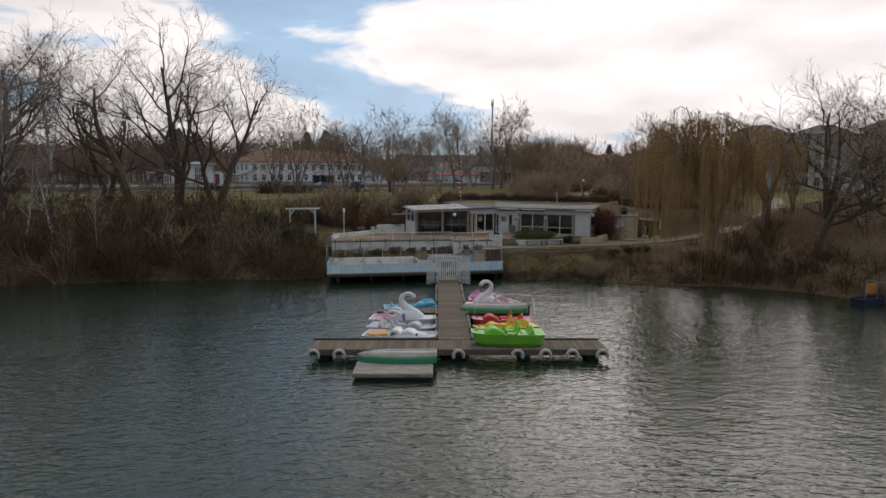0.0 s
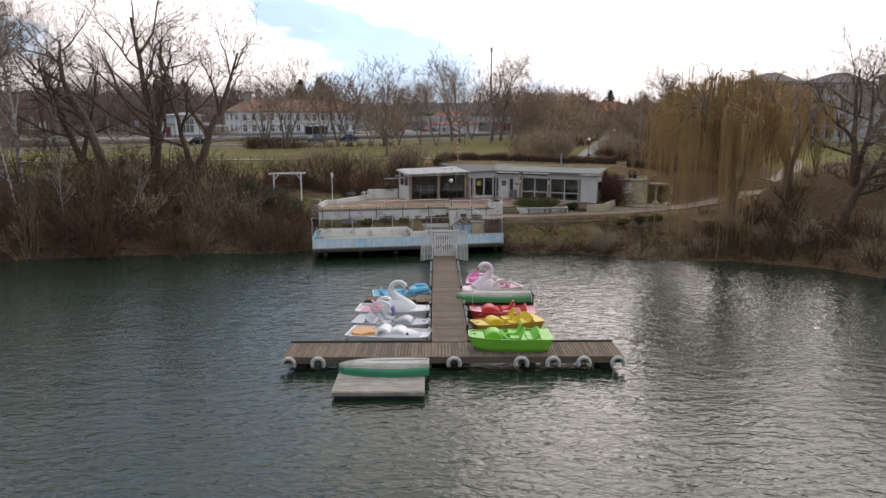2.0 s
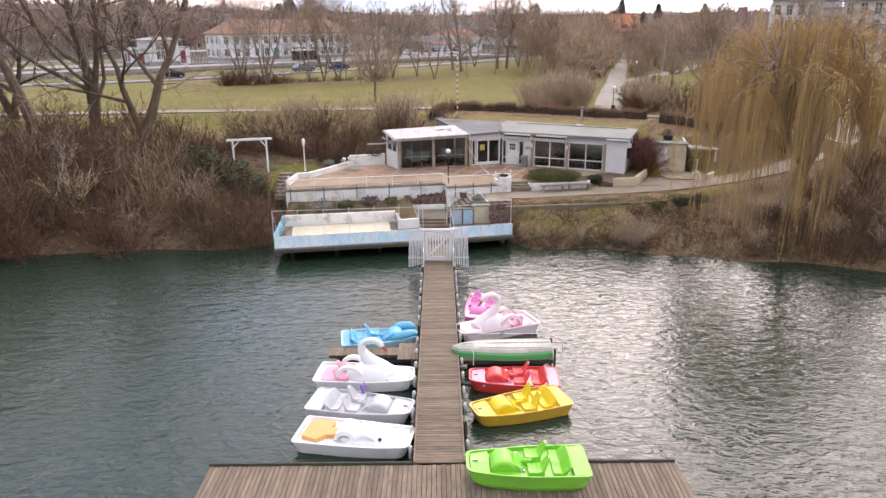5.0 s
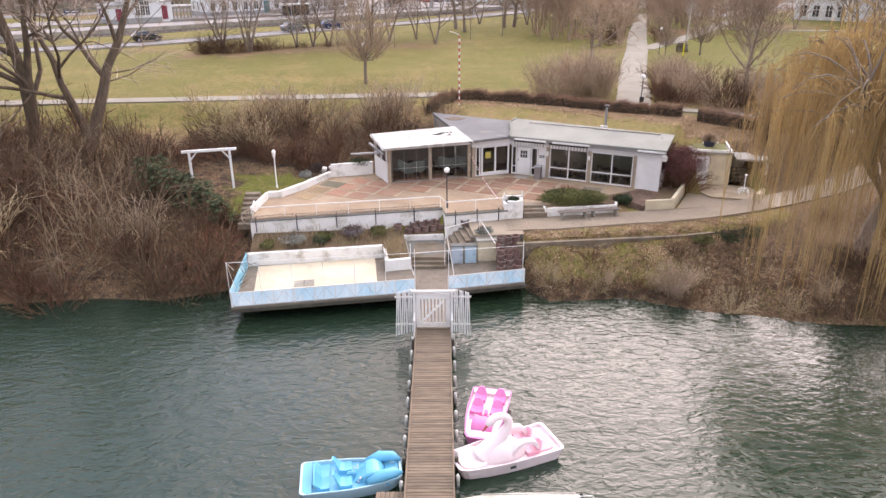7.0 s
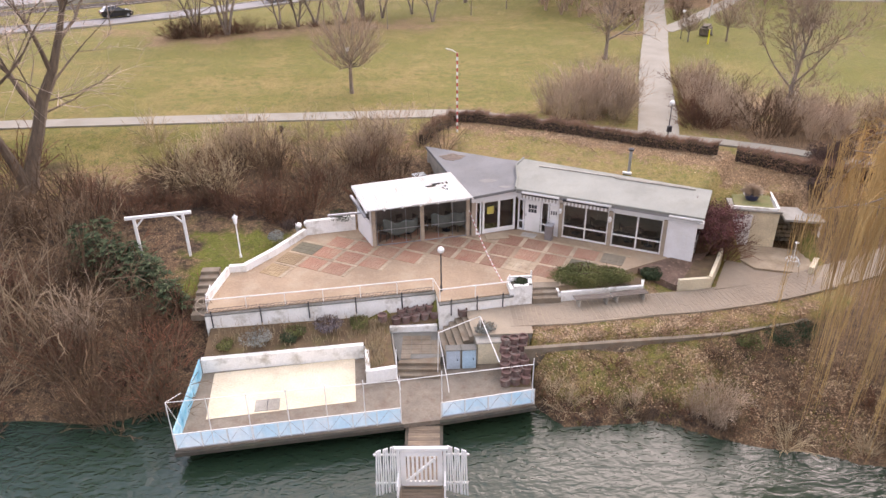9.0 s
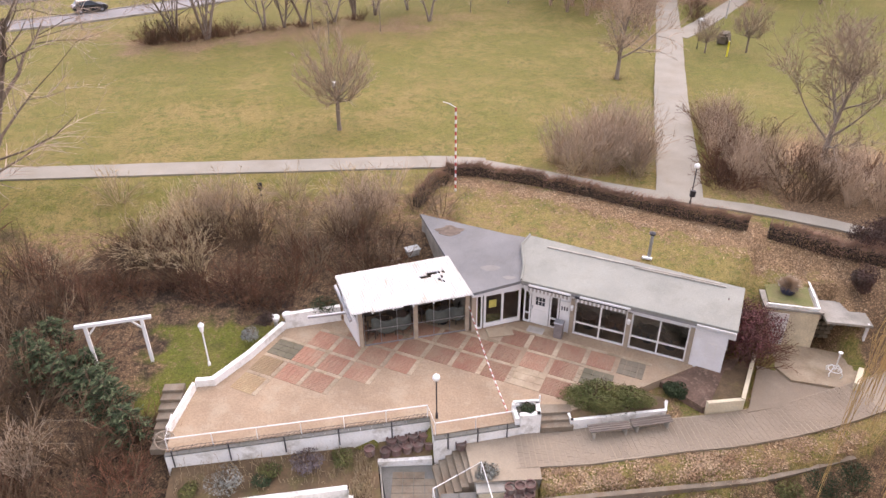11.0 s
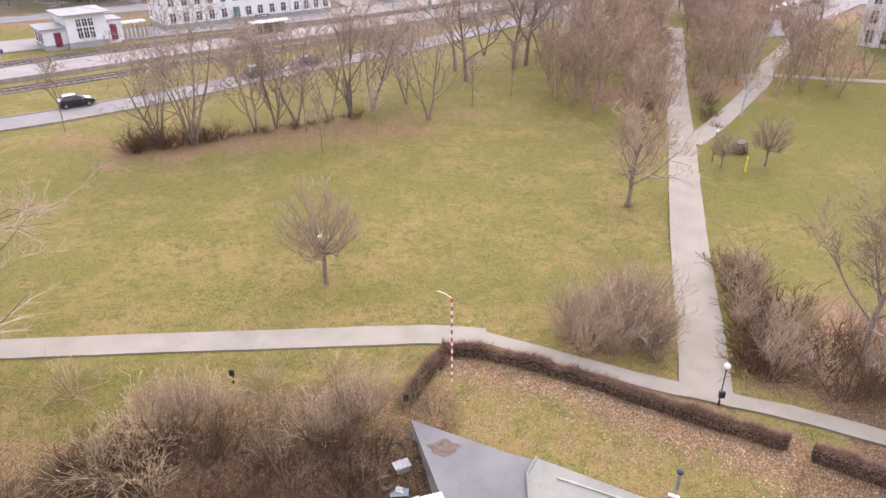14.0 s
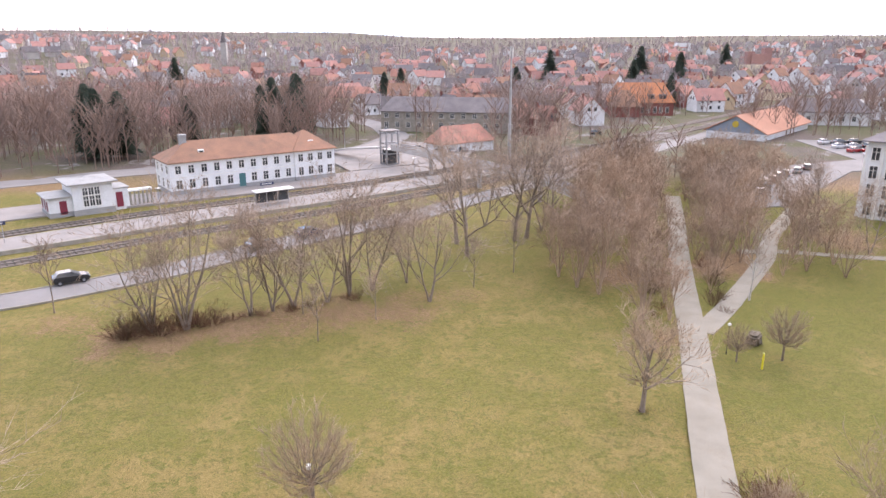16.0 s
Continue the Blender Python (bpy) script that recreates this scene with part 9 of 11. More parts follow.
# ---------------------------------------------------------------- yard and park furniture
# planter box and beds beside the cafe
g = Geo()
BOX = [(12.75, 31.0), (14.45, 31.2), (16.15, 34.3), (14.35, 33.6)]
for a, b, z1 in ((BOX[0], BOX[1], 2.98), (BOX[1], BOX[2], 3.05)):
    g.wall(a, b, 2.1, z1, 0.18)
solo("yard_planter", g, M_CREAM, "cream rendered planter wall beside the cafe", "planter", kind="structure")
solo("planter_soil", Geo().prism([(12.9, 31.15), (14.4, 31.35), (15.9, 34.2), (14.4, 33.5)], 2.2, 2.86), M_BEDSOIL, "dark soil in the cream planter", "soil", kind="structure")
g = Geo()
g.prism([(10.9, 32.9), (12.6, 31.15), (13.0, 31.2), (15.3, 34.2), (12.5, 33.5)], 2.0, lambda x, y: 2.62 + 0.11 * (y - 31.2))
solo("corner_bed", g, surface("leafy_bed_soil", (0.16, 0.1, 0.07), (0.1, 0.065, 0.045), 2, 9, 0.95, 0.6, dirt=(0.3, 0.2, 0.14), dirt_amount=0.8, dirt_scale=4), "leaf-strewn corner bed before the cafe", "bed", kind="structure")
low = Geo().wall((6.55, 30.15), (10.85, 30.75), 2.1, 2.82, 0.14).wall((10.85, 30.75), (11.1, 31.4), 2.1, 2.8, 0.14).wall((6.4, 30.9), (6.55, 30.15), 2.1, 2.82, 0.14)
solo("bench_wall", low, M_WHITEWALL, "low white wall behind the benches", "wall", kind="structure")
solo("bench_bed", Geo().prism([(6.6, 30.3), (10.8, 30.9), (10.95, 31.5), (9.6, 32.3), (8.2, 31.6), (6.55, 30.9)], 2.2, 2.84), M_BEDSOIL, "dark planting bed above the benches", "bed", kind="structure")
M_BENCH = surface("grey_bench_timber", (0.19, 0.155, 0.125), (0.13, 0.105, 0.085), 2, 18, 0.85, 0.3, stretch=(1, 6, 6), vary=0.15)
bn = thing("bench", pose(8.15, 29.85, 2.32, 0, 0, 8), "weathered grey slatted bench beside the path", "bench", "benches")
for k in range(4):
    part("slat", Geo().box((0, -0.18 + 0.12 * k, 0.44), (1.85, 0.1, 0.035), bevel=0.006), M_BENCH, bn)
for x in (-0.7, 0.7):
    part("leg", Geo().box((x, 0, 0.21), (0.08, 0.42, 0.42), bevel=0.01), M_CONC, bn)
copy_thing(bn, pose(10.05, 30.2, 2.32, 0, 0, 10))
# edging of the bank below the path
edge = strip([(x, y + 0.1, 2.06) for x, y in zip(EDGE_X[:4], EDGE_Y)], 0.22, 0.05, 0, 0.8, 0.95)
solo("bank_edging", edge, M_STAIR, "low weathered edging below the lake path", "edging", kind="structure")

# shed with a planted roof, lean-to and paved pad
shed = thing("shed", None, "cream-rendered shed with a planted flat roof", "shed")
part("wall", Geo().prism([(16.9, 36.0), (19.35, 35.4), (20.0, 38.2), (17.5, 38.8)], 2.3, 4.62), M_CREAM, shed)
part("roof_slab", Geo().prism([(16.8, 35.9), (19.45, 35.3), (20.1, 38.3), (17.4, 38.9)], 4.62, 4.74), M_CONC, shed)
part("roof_kerb", Geo().wall((19.3, 35.45), (19.95, 38.2), 4.74, 4.9, 0.1).wall((16.95, 36.0), (19.3, 35.45), 4.74, 4.86, 0.1), M_WHITEWALL, shed)
part("roof_planting", Geo().prism([(17.1, 36.2), (19.1, 35.7), (19.7, 38.0), (17.7, 38.5)], 4.73, 4.82), surface("mossy_roof_soil", (0.14, 0.15, 0.05), (0.2, 0.17, 0.08), 1.5, 12, 0.95, 0.5), shed)
part("door", Geo().box((17.55, 35.79, 3.45), (0.95, 0.06, 1.95), -0.24, bevel=0.01), M_WHITE, shed, "white door")
part("hose_ring", Geo().tube([(18.7 + 0.5 * math.cos(t), 37.6 + 0.5 * math.sin(t), 4.86) for t in np.linspace(0, 4.4, 14)], 0.035, 6), M_WHITE, shed)
lean = thing("lean_to", None, "small lean-to with a pale flat roof over stacked stone", "shelter")
part("roof", Geo().prism([(19.5, 35.0), (21.6, 34.7), (21.9, 36.6), (19.8, 36.8)], lambda x, y: 4.35 - 0.03 * (x - 19), lambda x, y: 4.47 - 0.03 * (x - 19)), M_CONC, lean)
for x, y in ((21.45, 34.85), (21.7, 36.45)):
    part("post", Geo().box((x, y, 3.4), (0.1, 0.1, 2.0)), M_WHITE, lean)
part("back_wall", Geo().wall((19.9, 36.9), (22.0, 36.6), 2.3, 4.3, 0.2), M_CONC, lean)
rst = random.Random(31)
for i in range(7):
    for j in range(4):
        x, y = lerp(19.95, 21.6, i / 6), lerp(36.5, 36.3, i / 6)
        part("stone", Geo().box((x, y - 0.1, 2.62 + 0.26 * j), (0.26 * rst.uniform(.8, 1.1), 0.3, 0.22), rst.uniform(-.1, .1), bevel=0.04), M_MOSSY, lean)
solo("yard_pad", Geo().prism([(17.4, 33.0), (20.0, 32.3), (21.6, 34.6), (19.4, 35.4), (17.0, 35.9), (16.6, 35.0)], 2.2, 2.56), M_JOINT, "pale slabs before the shed", "paving", kind="structure")
solo("yard_apron", Geo().prism([(14.6, 31.0), (17.4, 31.6), (20.0, 32.2), (17.5, 33.0), (16.8, 35.9), (16.2, 35.4), (16.2, 34.0)], 2.1, 2.45), M_BLOCK, "worn paving of the yard", "paving", kind="structure")
solo("yard_stub_wall", Geo().wall((20.1, 32.2), (20.9, 33.3), 2.2, 2.95, 0.25), M_CREAM, "short cream wall at the yard", "wall", kind="structure")
orn = thing("iron_ornament", pose(19.55, 33.4, 2.56, 0, 0, 30), "white wrought-iron plant stand in the yard", "plant stand")
part("stem", Geo().tube([(0, 0, 0.25), (0, 0, 1.25)], 0.035, 8), M_WHITE, orn)
for k in range(4):
    a = k * math.pi / 2
    part("foot", Geo().tube([(0, 0, 0.35), (0.2 * math.cos(a), 0.2 * math.sin(a), 0.45), (0.42 * math.cos(a), 0.42 * math.sin(a), 0.2), (0.36 * math.cos(a), 0.36 * math.sin(a), 0.0)], 0.025, 6), M_WHITE, orn)
part("ring", Geo().tube([(0.3 * math.cos(t), 0.3 * math.sin(t), 0.3) for t in np.linspace(0, 2 * math.pi, 13)], 0.02, 5), M_WHITE, orn)
part("top", Geo().cyl((0, 0, 1.25), 0.1, 0.05, 10), M_WHITE, orn)

# striped pole behind the cafe
pole = thing("striped_pole", pose(1.82, 46.9, 5.75), "tall red and white striped flagpole", "pole")
for k in range(22):
    part("band", Geo().cyl((0, 0, k * 0.245), 0.055, 0.245, 8), M_REDP if k % 2 else M_WHITE, pole)
part("arm", Geo().tube([(0, 0, 5.38), (-0.35, 0.2, 5.55), (-0.75, 0.35, 5.62)], 0.02, 5), M_WHITE, pole)
mk = thing("marker_post", at_ground(-10.4, 47.5), "dark marker post on the lawn", "post")
part("post", Geo().box((0, 0, 0.35), (0.08, 0.08, 0.7)), M_DARKMETAL, mk)
part("plate", Geo().box((0, -0.02, 0.72), (0.28, 0.06, 0.42), bevel=0.02), M_DARKMETAL, mk)
yp = thing("yellow_post", at_ground(29.6, 77.9), "yellow gas marker post on the lawn", "post")
part("post", Geo().tube([(0, 0, 0), (0, 0, 1.45), (0, 0, 1.5)], [0.09, 0.09, 0.04], 8), plain("yellow_post_paint", (0.72, 0.62, 0.03)), yp)
part("cap", Geo().cyl((0, 0, 1.5), 0.1, 0.06, 8), plain("pale_yellow_cap", (0.75, 0.7, 0.2)), yp)
# boulder by the fork
bmk = bmesh.new()
bmesh.ops.create_cube(bmk, size=1.6)
bmesh.ops.bevel(bmk, geom=bmk.edges[:], offset=0.28, segments=2, affect="EDGES")
bmesh.ops.subdivide_edges(bmk, edges=bmk.edges[:], cuts=2, use_grid_fill=True)
for v in bmk.verts:
    v.co = Vector((v.co.x * 0.95 - 0.2 * v.co.z, v.co.y * 0.9, v.co.z * (1.05 + 0.16 * v.co.x))) + 0.16 * Vector(noise.noise_vector(v.co * 1.3)) + 0.04 * Vector(noise.noise_vector(v.co * 5)) + Vector((0, 0, 0.6))
me_ = bpy.data.meshes.new("boulder")
bmk.to_mesh(me_)
bmk.free()
me_.materials.append(surface("brown_grey_rock", (0.19, 0.155, 0.115), (0.1, 0.082, 0.062), 1.0, 14, 0.9, 0.5, dirt=(0.07, 0.07, 0.04), dirt_amount=0.6))
bo = new("boulder", me_)
bo.matrix_basis = at_ground(31.2, 83.4, 50, 0.85)
tagged(bo, "large brown-grey angular boulder beside the path", "boulder")
# box on the tree and scrap behind the annex
nb = thing("nest_box", pose(-6.75, 57.25, 9.2), "small white nest box in a young tree", "nest box")
part("box", Geo().box((0, 0, 0.15), (0.2, 0.18, 0.26), bevel=0.01), M_WHITE, nb)
part("roof", Geo().box((0, -0.02, 0.3), (0.26, 0.26, 0.03), rx=0.2), M_WHITE, nb)
rsc = random.Random(77)
for k in range(7):
    x, y = rsc.uniform(-1.7, 0.4), rsc.uniform(39.6, 41.6)
    sc = thing("scrap_board", pose(x, y, height(x, y) + 0.06, rsc.uniform(-14, 14), rsc.uniform(-14, 14), rsc.uniform(0, 180)), "discarded board behind the annex", "scrap", "scrap boards")
    part("board", Geo().box((0, 0, 0), (rsc.uniform(0.4, 1.1), rsc.uniform(0.15, 0.5), 0.05), bevel=0.008), (M_WHITE, M_CABINET, M_PILLAR)[k % 3], sc)
up = Geo().tube([(0, 0, 0), (0, 0, 0.1), (0, 0, 0.3), (0, 0, 0.32)], [0.12, 0.2, 0.24, 0.22], 10).mesh("bowl", M_WHITE, True)
for x, y in ((-7.6, 36.95), (-7.05, 37.2)):
    bw = thing("stone_bowl", pose(x, y, height(x, y) + 0.5), "white stone bowl on the garden wall", "planter", "stone bowls")
    part("bowl", up, None, bw)
    part("foot", Geo().cyl((0, 0, -0.55), 0.1, 0.56, 8), M_WHITE, bw)
wh = thing("wheel_ornament", pose(-10.75, 29.2, 2.75, 70, 0, 15), "old wheel leaning on the garden steps", "ornament")
part("rim", Geo().tube([(0.42 * math.cos(t), 0.42 * math.sin(t), 0) for t in np.linspace(0, 2 * math.pi, 17)], 0.035, 6), M_PILLAR, wh)
for k in range(4):
    a = k * math.pi / 4
    part("spoke", Geo().tube([(-0.4 * math.cos(a), -0.4 * math.sin(a), 0), (0.4 * math.cos(a), 0.4 * math.sin(a), 0)], 0.02, 5), M_PILLAR, wh)

# things left in the sunk corner behind the annex
M_JUNK = surface("faded_grey_sheet", (0.45, 0.46, 0.44), (0.32, 0.34, 0.32), 2, 14, 0.8, 0.2)
jx, jy = -0.7, 42.0
crate = thing("plastic_tub", pose(jx, jy, height(jx, jy) + 0.02, 0, 0, 25), "faded grey plastic tub lying behind the annex", "tub")
part("tub", Geo().loft([[(-0.3, -0.2, 0), (0.3, -0.2, 0), (0.3, 0.2, 0), (-0.3, 0.2, 0)], [(-0.38, -0.27, 0.4), (0.38, -0.27, 0.4), (0.38, 0.27, 0.4), (-0.38, 0.27, 0.4)]]), M_JUNK, crate)
part("rim", Geo().box((0, 0, 0.42), (0.84, 0.6, 0.05), bevel=0.02), M_JUNK, crate)
for x, y, a, L in ((-1.25, 41.3, 15, 0.95), (-1.6, 41.7, 28, 0.8), (-0.5, 41.0, -50, 0.7)):
    solo("loose_board", Geo().box((0, 0, 0.05), (L, 0.16, 0.04), bevel=0.006), M_WOODX, "weathered loose board lying behind the annex", "board", "loose boards", m=pose(x, y, height(x, y), 0, 0, a))

# ---------------------------------------------------------------- railway and station
M_BALLAST = surface("brown_ballast", (0.2, 0.17, 0.145), (0.13, 0.11, 0.095), 0.6, 12, 0.95, 0.5)
M_RAIL = surface("worn_rail", (0.25, 0.21, 0.18), (0.17, 0.14, 0.12), 2, 20, 0.5, 0.05, metal=0.5)
M_PLATF = surface("pale_platform_paving", (0.28, 0.255, 0.235), (0.22, 0.2, 0.185), 0.3, 14, 0.9, 0.2, dirt=(0.3, 0.28, 0.26), dirt_amount=0.5, dirt_scale=0.25)
M_STWALL = surface("white_station_render", (0.74, 0.755, 0.76), (0.66, 0.675, 0.68), 0.4, 10, 0.85, 0.1, dirt=(0.5, 0.49, 0.46), dirt_amount=0.4, dirt_scale=0.5)
M_PLINTH = surface("grey_plinth", (0.34, 0.34, 0.335), (0.27, 0.27, 0.265), 0.8, 14, 0.9, 0.2)
M_TILE = surface("brown_roof_tiles", (0.31, 0.165, 0.105), (0.24, 0.135, 0.09), 0.5, 10, 0.9, 0.3, dirt=(0.16, 0.12, 0.085), dirt_amount=0.6, dirt_scale=0.3, vary=0.12)
M_REDTILE = surface("orange_roof_tiles", (0.42, 0.2, 0.145), (0.31, 0.16, 0.125), 0.4, 8, 0.9, 0.3, dirt=(0.22, 0.1, 0.07), dirt_amount=0.6, dirt_scale=0.3, vary=0.2)
M_DARKTILE = surface("dark_roof_slates", (0.17, 0.15, 0.148), (0.12, 0.107, 0.107), 0.4, 8, 0.85, 0.3, vary=0.25)
M_BRICKRED = surface("dark_red_brick", (0.24, 0.085, 0.07), (0.18, 0.07, 0.06), 0.5, 8, 0.9, 0.3, vary=0.2)
M_HUTROOF = surface("grey_tin_roof", (0.33, 0.33, 0.315), (0.26, 0.26, 0.25), 0.5, 10, 0.7, 0.1)
M_WINERED = plain("wine_red_paint", (0.22, 0.03, 0.05))

T1 = [(-130, 50, 5.55), (-57.6, 107.9, 5.55), (-49.7, 114.4, 5.55), (-40.5, 121.9, 5.55), (-29.6, 130.2, 5.55), (-17.4, 140.0, 5.55), (6, 161, 5.55), (32, 189, 5.55), (55, 219, 5.55), (81, 252, 5.55), (128, 306, 5.6), (200, 380, 6)]
T2 = [(-140, 64, 5.6), (-66.6, 122.6, 5.6), (-55, 132.5, 5.6), (-39, 144.6, 5.6), (-20, 157.8, 5.6), (5, 179, 5.6), (30, 201, 5.6), (55, 231, 5.6), (81, 264, 5.6), (128, 318, 5.7), (200, 392, 6)]
for ln in (T1, T2):
    solo("ballast", strip(ln, 3.4, 0.06, 0.2, 3.0, 0.5), M_BALLAST, "brown ballast bed of the railway", "ballast", kind="structure")
    tr = thing("railway_track", None, "worn railway track on dark sleepers", "track", kind="structure")
    for s in (-0.72, 0.72):
        part("rail", strip(ln, 0.09, 0.26, 0, 3.0, 0.14, shift=s), M_RAIL, tr)
    sl_, pts = Geo(), resample(ln, 0.9)
    for a, b in zip(pts, pts[1:]):
        if -75 < a.x < 60:
            sl_.box((a.x, a.y, a.z + 0.09), (2.5, 0.26, 0.12), math.atan2((b - a).y, (b - a).x) + math.pi / 2)
    tagged(part("sleepers", sl_, M_BEAM, tr), kind="stuff")
PL = [(-75, 104.5, 6.0), (-62.5, 114.8, 6.0), (-52, 123.3, 6.0), (-40, 133.0, 6.0), (-29, 141.0, 6.0), (-17, 150.0, 6.0), (0, 164.5, 6.0), (14, 177, 6.0)]
solo("platform", strip(PL, 7.6, 0.12, 0, 2.0, 0.8), M_PLATF, "pale paved railway platform", "platform", kind="structure")
for s in (-3.65, 3.65):
    solo("platform_edge", strip(PL, 0.4, 0.15, 0, 2.0, 0.8, shift=s), M_CONC, "concrete platform edge", "kerb", kind="structure")
FORE = [(-95, 118, 5.75), (-72, 136, 5.75), (-56, 146.2, 5.75), (-40, 155.5, 5.75), (-20, 168, 5.75), (2, 187, 5.75)]
solo("forecourt", strip(FORE, 10.5, 0.08, 0, 2.0, 0.5), M_PLATF, "pale paving in front of the station", "paving", kind="structure")
BACKROAD = [(-120, 140, 5.7), (-88, 163, 5.7), (-66, 178, 5.7), (-40, 196, 5.7), (-20, 212, 5.7), (-14, 235, 5.7), (-20, 262, 5.8), (-40, 300, 6.2)]
solo("station_road", strip(BACKROAD, 9, 0.1, 0, 3.0, 0.5, follow=True), M_ASPH, "grey road behind the station", "road", kind="structure")
solo("station_yard", Geo().prism([(-20, 175), (6, 192), (10, 215), (-18, 225), (-30, 195)], 4.8, 5.95), M_PLATF, "paved yard beside the station", "paving", kind="structure")


class Block:
    """Places blocks along a facade: u along it, v into the building, z up."""

    def __init__(self, a, b):
        self.a, d = Vector(a), Vector(b) - Vector(a)
        self.L, self.d = d.length, d.normalized()
        self.n, self.ang = Vector((-self.d.y, self.d.x)), math.atan2(d.y, d.x)

    def p(self, u, v):
        q = self.a + self.d * u + self.n * v
        return (q.x, q.y)

    def box(self, g, u0, u1, v0, v1, z0, z1, mi=0, bevel=0.0):
        c = self.p((u0 + u1) / 2, (v0 + v1) / 2)
        return g.box((c[0], c[1], (z0 + z1) / 2), (u1 - u0, v1 - v0, z1 - z0), self.ang, mi, bevel)

    def hip(self, g, u0, u1, v0, v1, z, rise, over=0.4, inset=None):
        u0, u1, v0, v1 = u0 - over, u1 + over, v0 - over, v1 + over
        i = (v1 - v0) / 2 if inset is None else inset
        vm = (v0 + v1) / 2
        ps = [(u0, v0, z), (u1, v0, z), (u1, v1, z), (u0, v1, z), (u0 + i, vm, z + rise), (u1 - i, vm, z + rise)]
        low_ = [(u, v, zz - 0.18) for u, v, zz in ps[:4]]
        vs_ = [(*self.p(u, v), zz) for u, v, zz in ps + low_]
        return g.add(vs_, [(0, 1, 5, 4), (1, 2, 5), (2, 3, 4, 5), (3, 0, 4), (6, 7, 1, 0), (7, 8, 2, 1), (8, 9, 3, 2), (9, 6, 0, 3), (9, 8, 7, 6)])


def far_window(parent, blk, u, z, w=1.0, h=1.5, v=0.0, glassm=None, framem=None):
    """Recess frame, sill, bars and pane of one window, seen from afar."""
    wn_ = part("window", blk.box(blk.box(blk.box(blk.box(Geo(), u - w / 2 - 0.09, u - w / 2, v - 0.06, v + 0.05, z, z + h), u + w / 2, u + w / 2 + 0.09, v - 0.06, v + 0.05, z, z + h), u - w / 2 - 0.09, u + w / 2 + 0.09, v - 0.06, v + 0.05, z + h, z + h + 0.1),
                                        u - w / 2 - 0.14, u + w / 2 + 0.14, v - 0.14, v + 0.05, z - 0.09, z), framem or M_WHITE, parent)
    part("pane", blk.box(Geo(), u - w / 2, u + w / 2, v - 0.02, v + 0.02, z, z + h), glassm or M_DARKGLASS, wn_)
    part("glazing_bar", blk.box(blk.box(Geo(), u - 0.04, u + 0.04, v - 0.045, v - 0.02, z, z + h), u - w / 2, u + w / 2, v - 0.045, v - 0.02, z + h * 0.62, z + h * 0.62 + 0.07), framem or M_WHITE, wn_)
    return wn_


station = thing("station_building", None, "long white two-storey station with a brown hipped roof", "building")
SB = Block((-50.4, 149.6), (-22.9, 170.0))
part("wall", SB.box(SB.box(Geo(), 0, SB.L - 9, 0, 9.5, 5.3, 11.9), SB.L - 9.1, SB.L, -0.35, 9.8, 5.3, 11.9), M_STWALL, station)
part("plinth", SB.box(SB.box(Geo(), -0.06, SB.L - 9, -0.06, 9.5, 5.2, 6.55), SB.L - 9.15, SB.L + 0.06, -0.42, 9.8, 5.2, 6.55), M_PLINTH, station)
part("roof", SB.hip(Geo(), 0, SB.L - 9, 0, 9.5, 11.95, 3.3, 0.45), M_TILE, station, "brown tiled hipped roof")
part("roof_wing", SB.hip(Geo(), SB.L - 9.1, SB.L, -0.35, 9.8, 12.0, 3.5, 0.45, 4.6), M_TILE, station, "brown tiled roof of the projecting wing")
part("roof_tie", SB.hip(Geo(), 8, SB.L - 3, 0.2, 9.3, 11.97, 3.25, 0.4), M_TILE, station)
part("cornice", SB.box(SB.box(Geo(), -0.12, SB.L - 9, -0.12, 0.1, 11.55, 11.8), SB.L - 9.2, SB.L + 0.12, -0.47, -0.1, 11.55, 11.8), M_WHITE, station)
part("string_course", SB.box(Geo(), -0.05, SB.L - 9, -0.05, 0.1, 8.95, 9.08), M_WHITE, station)
for k in range(10):
    u = 1.6 + k * (SB.L - 11.4) / 9.3
    far_window(station, SB, u, 9.75, 1.0, 1.45)
    if k == 5:
        part("door", SB.box(Geo(), u - 0.65, u + 0.65, -0.07, 0.05, 6.0, 8.6), plain("teal_door", (0.05, 0.16, 0.17)), station)
    else:
        far_window(station, SB, u, 6.9, 1.0, 1.6)
for k in range(4):
    u = SB.L - 9 + 1.2 + k * 2.2
    far_window(station, SB, u, 9.75, 1.0, 1.45, -0.35)
    far_window(station, SB, u, 6.9, 1.0, 1.6, -0.35)
SE = Block(SB.p(0, 9.5), SB.p(0, 0))
for k in range(3):
    far_window(station, SE, 1.6 + 3.1 * k, 9.75, 1.0, 1.45)
    far_window(station, SE, 1.6 + 3.1 * k, 6.9, 1.0, 1.6)
part("chimney", SB.box(SB.box(Geo(), 3.6, 4.9, 4.2, 5.2, 14, 16.4), 3.5, 5.0, 4.1, 5.3, 16.2, 16.5), M_PLINTH, station)
for u in (6.2, SB.L - 5):
    part("dormer", SB.box(Geo(), u, u + 1.1, 1.6, 2.7, 12.8, 13.7, 0, 0.1), M_WHITE, station)
    part("dormer_pane", SB.box(Geo(), u + 0.2, u + 0.9, 1.56, 1.62, 13.0, 13.55), M_DARKGLASS, station)

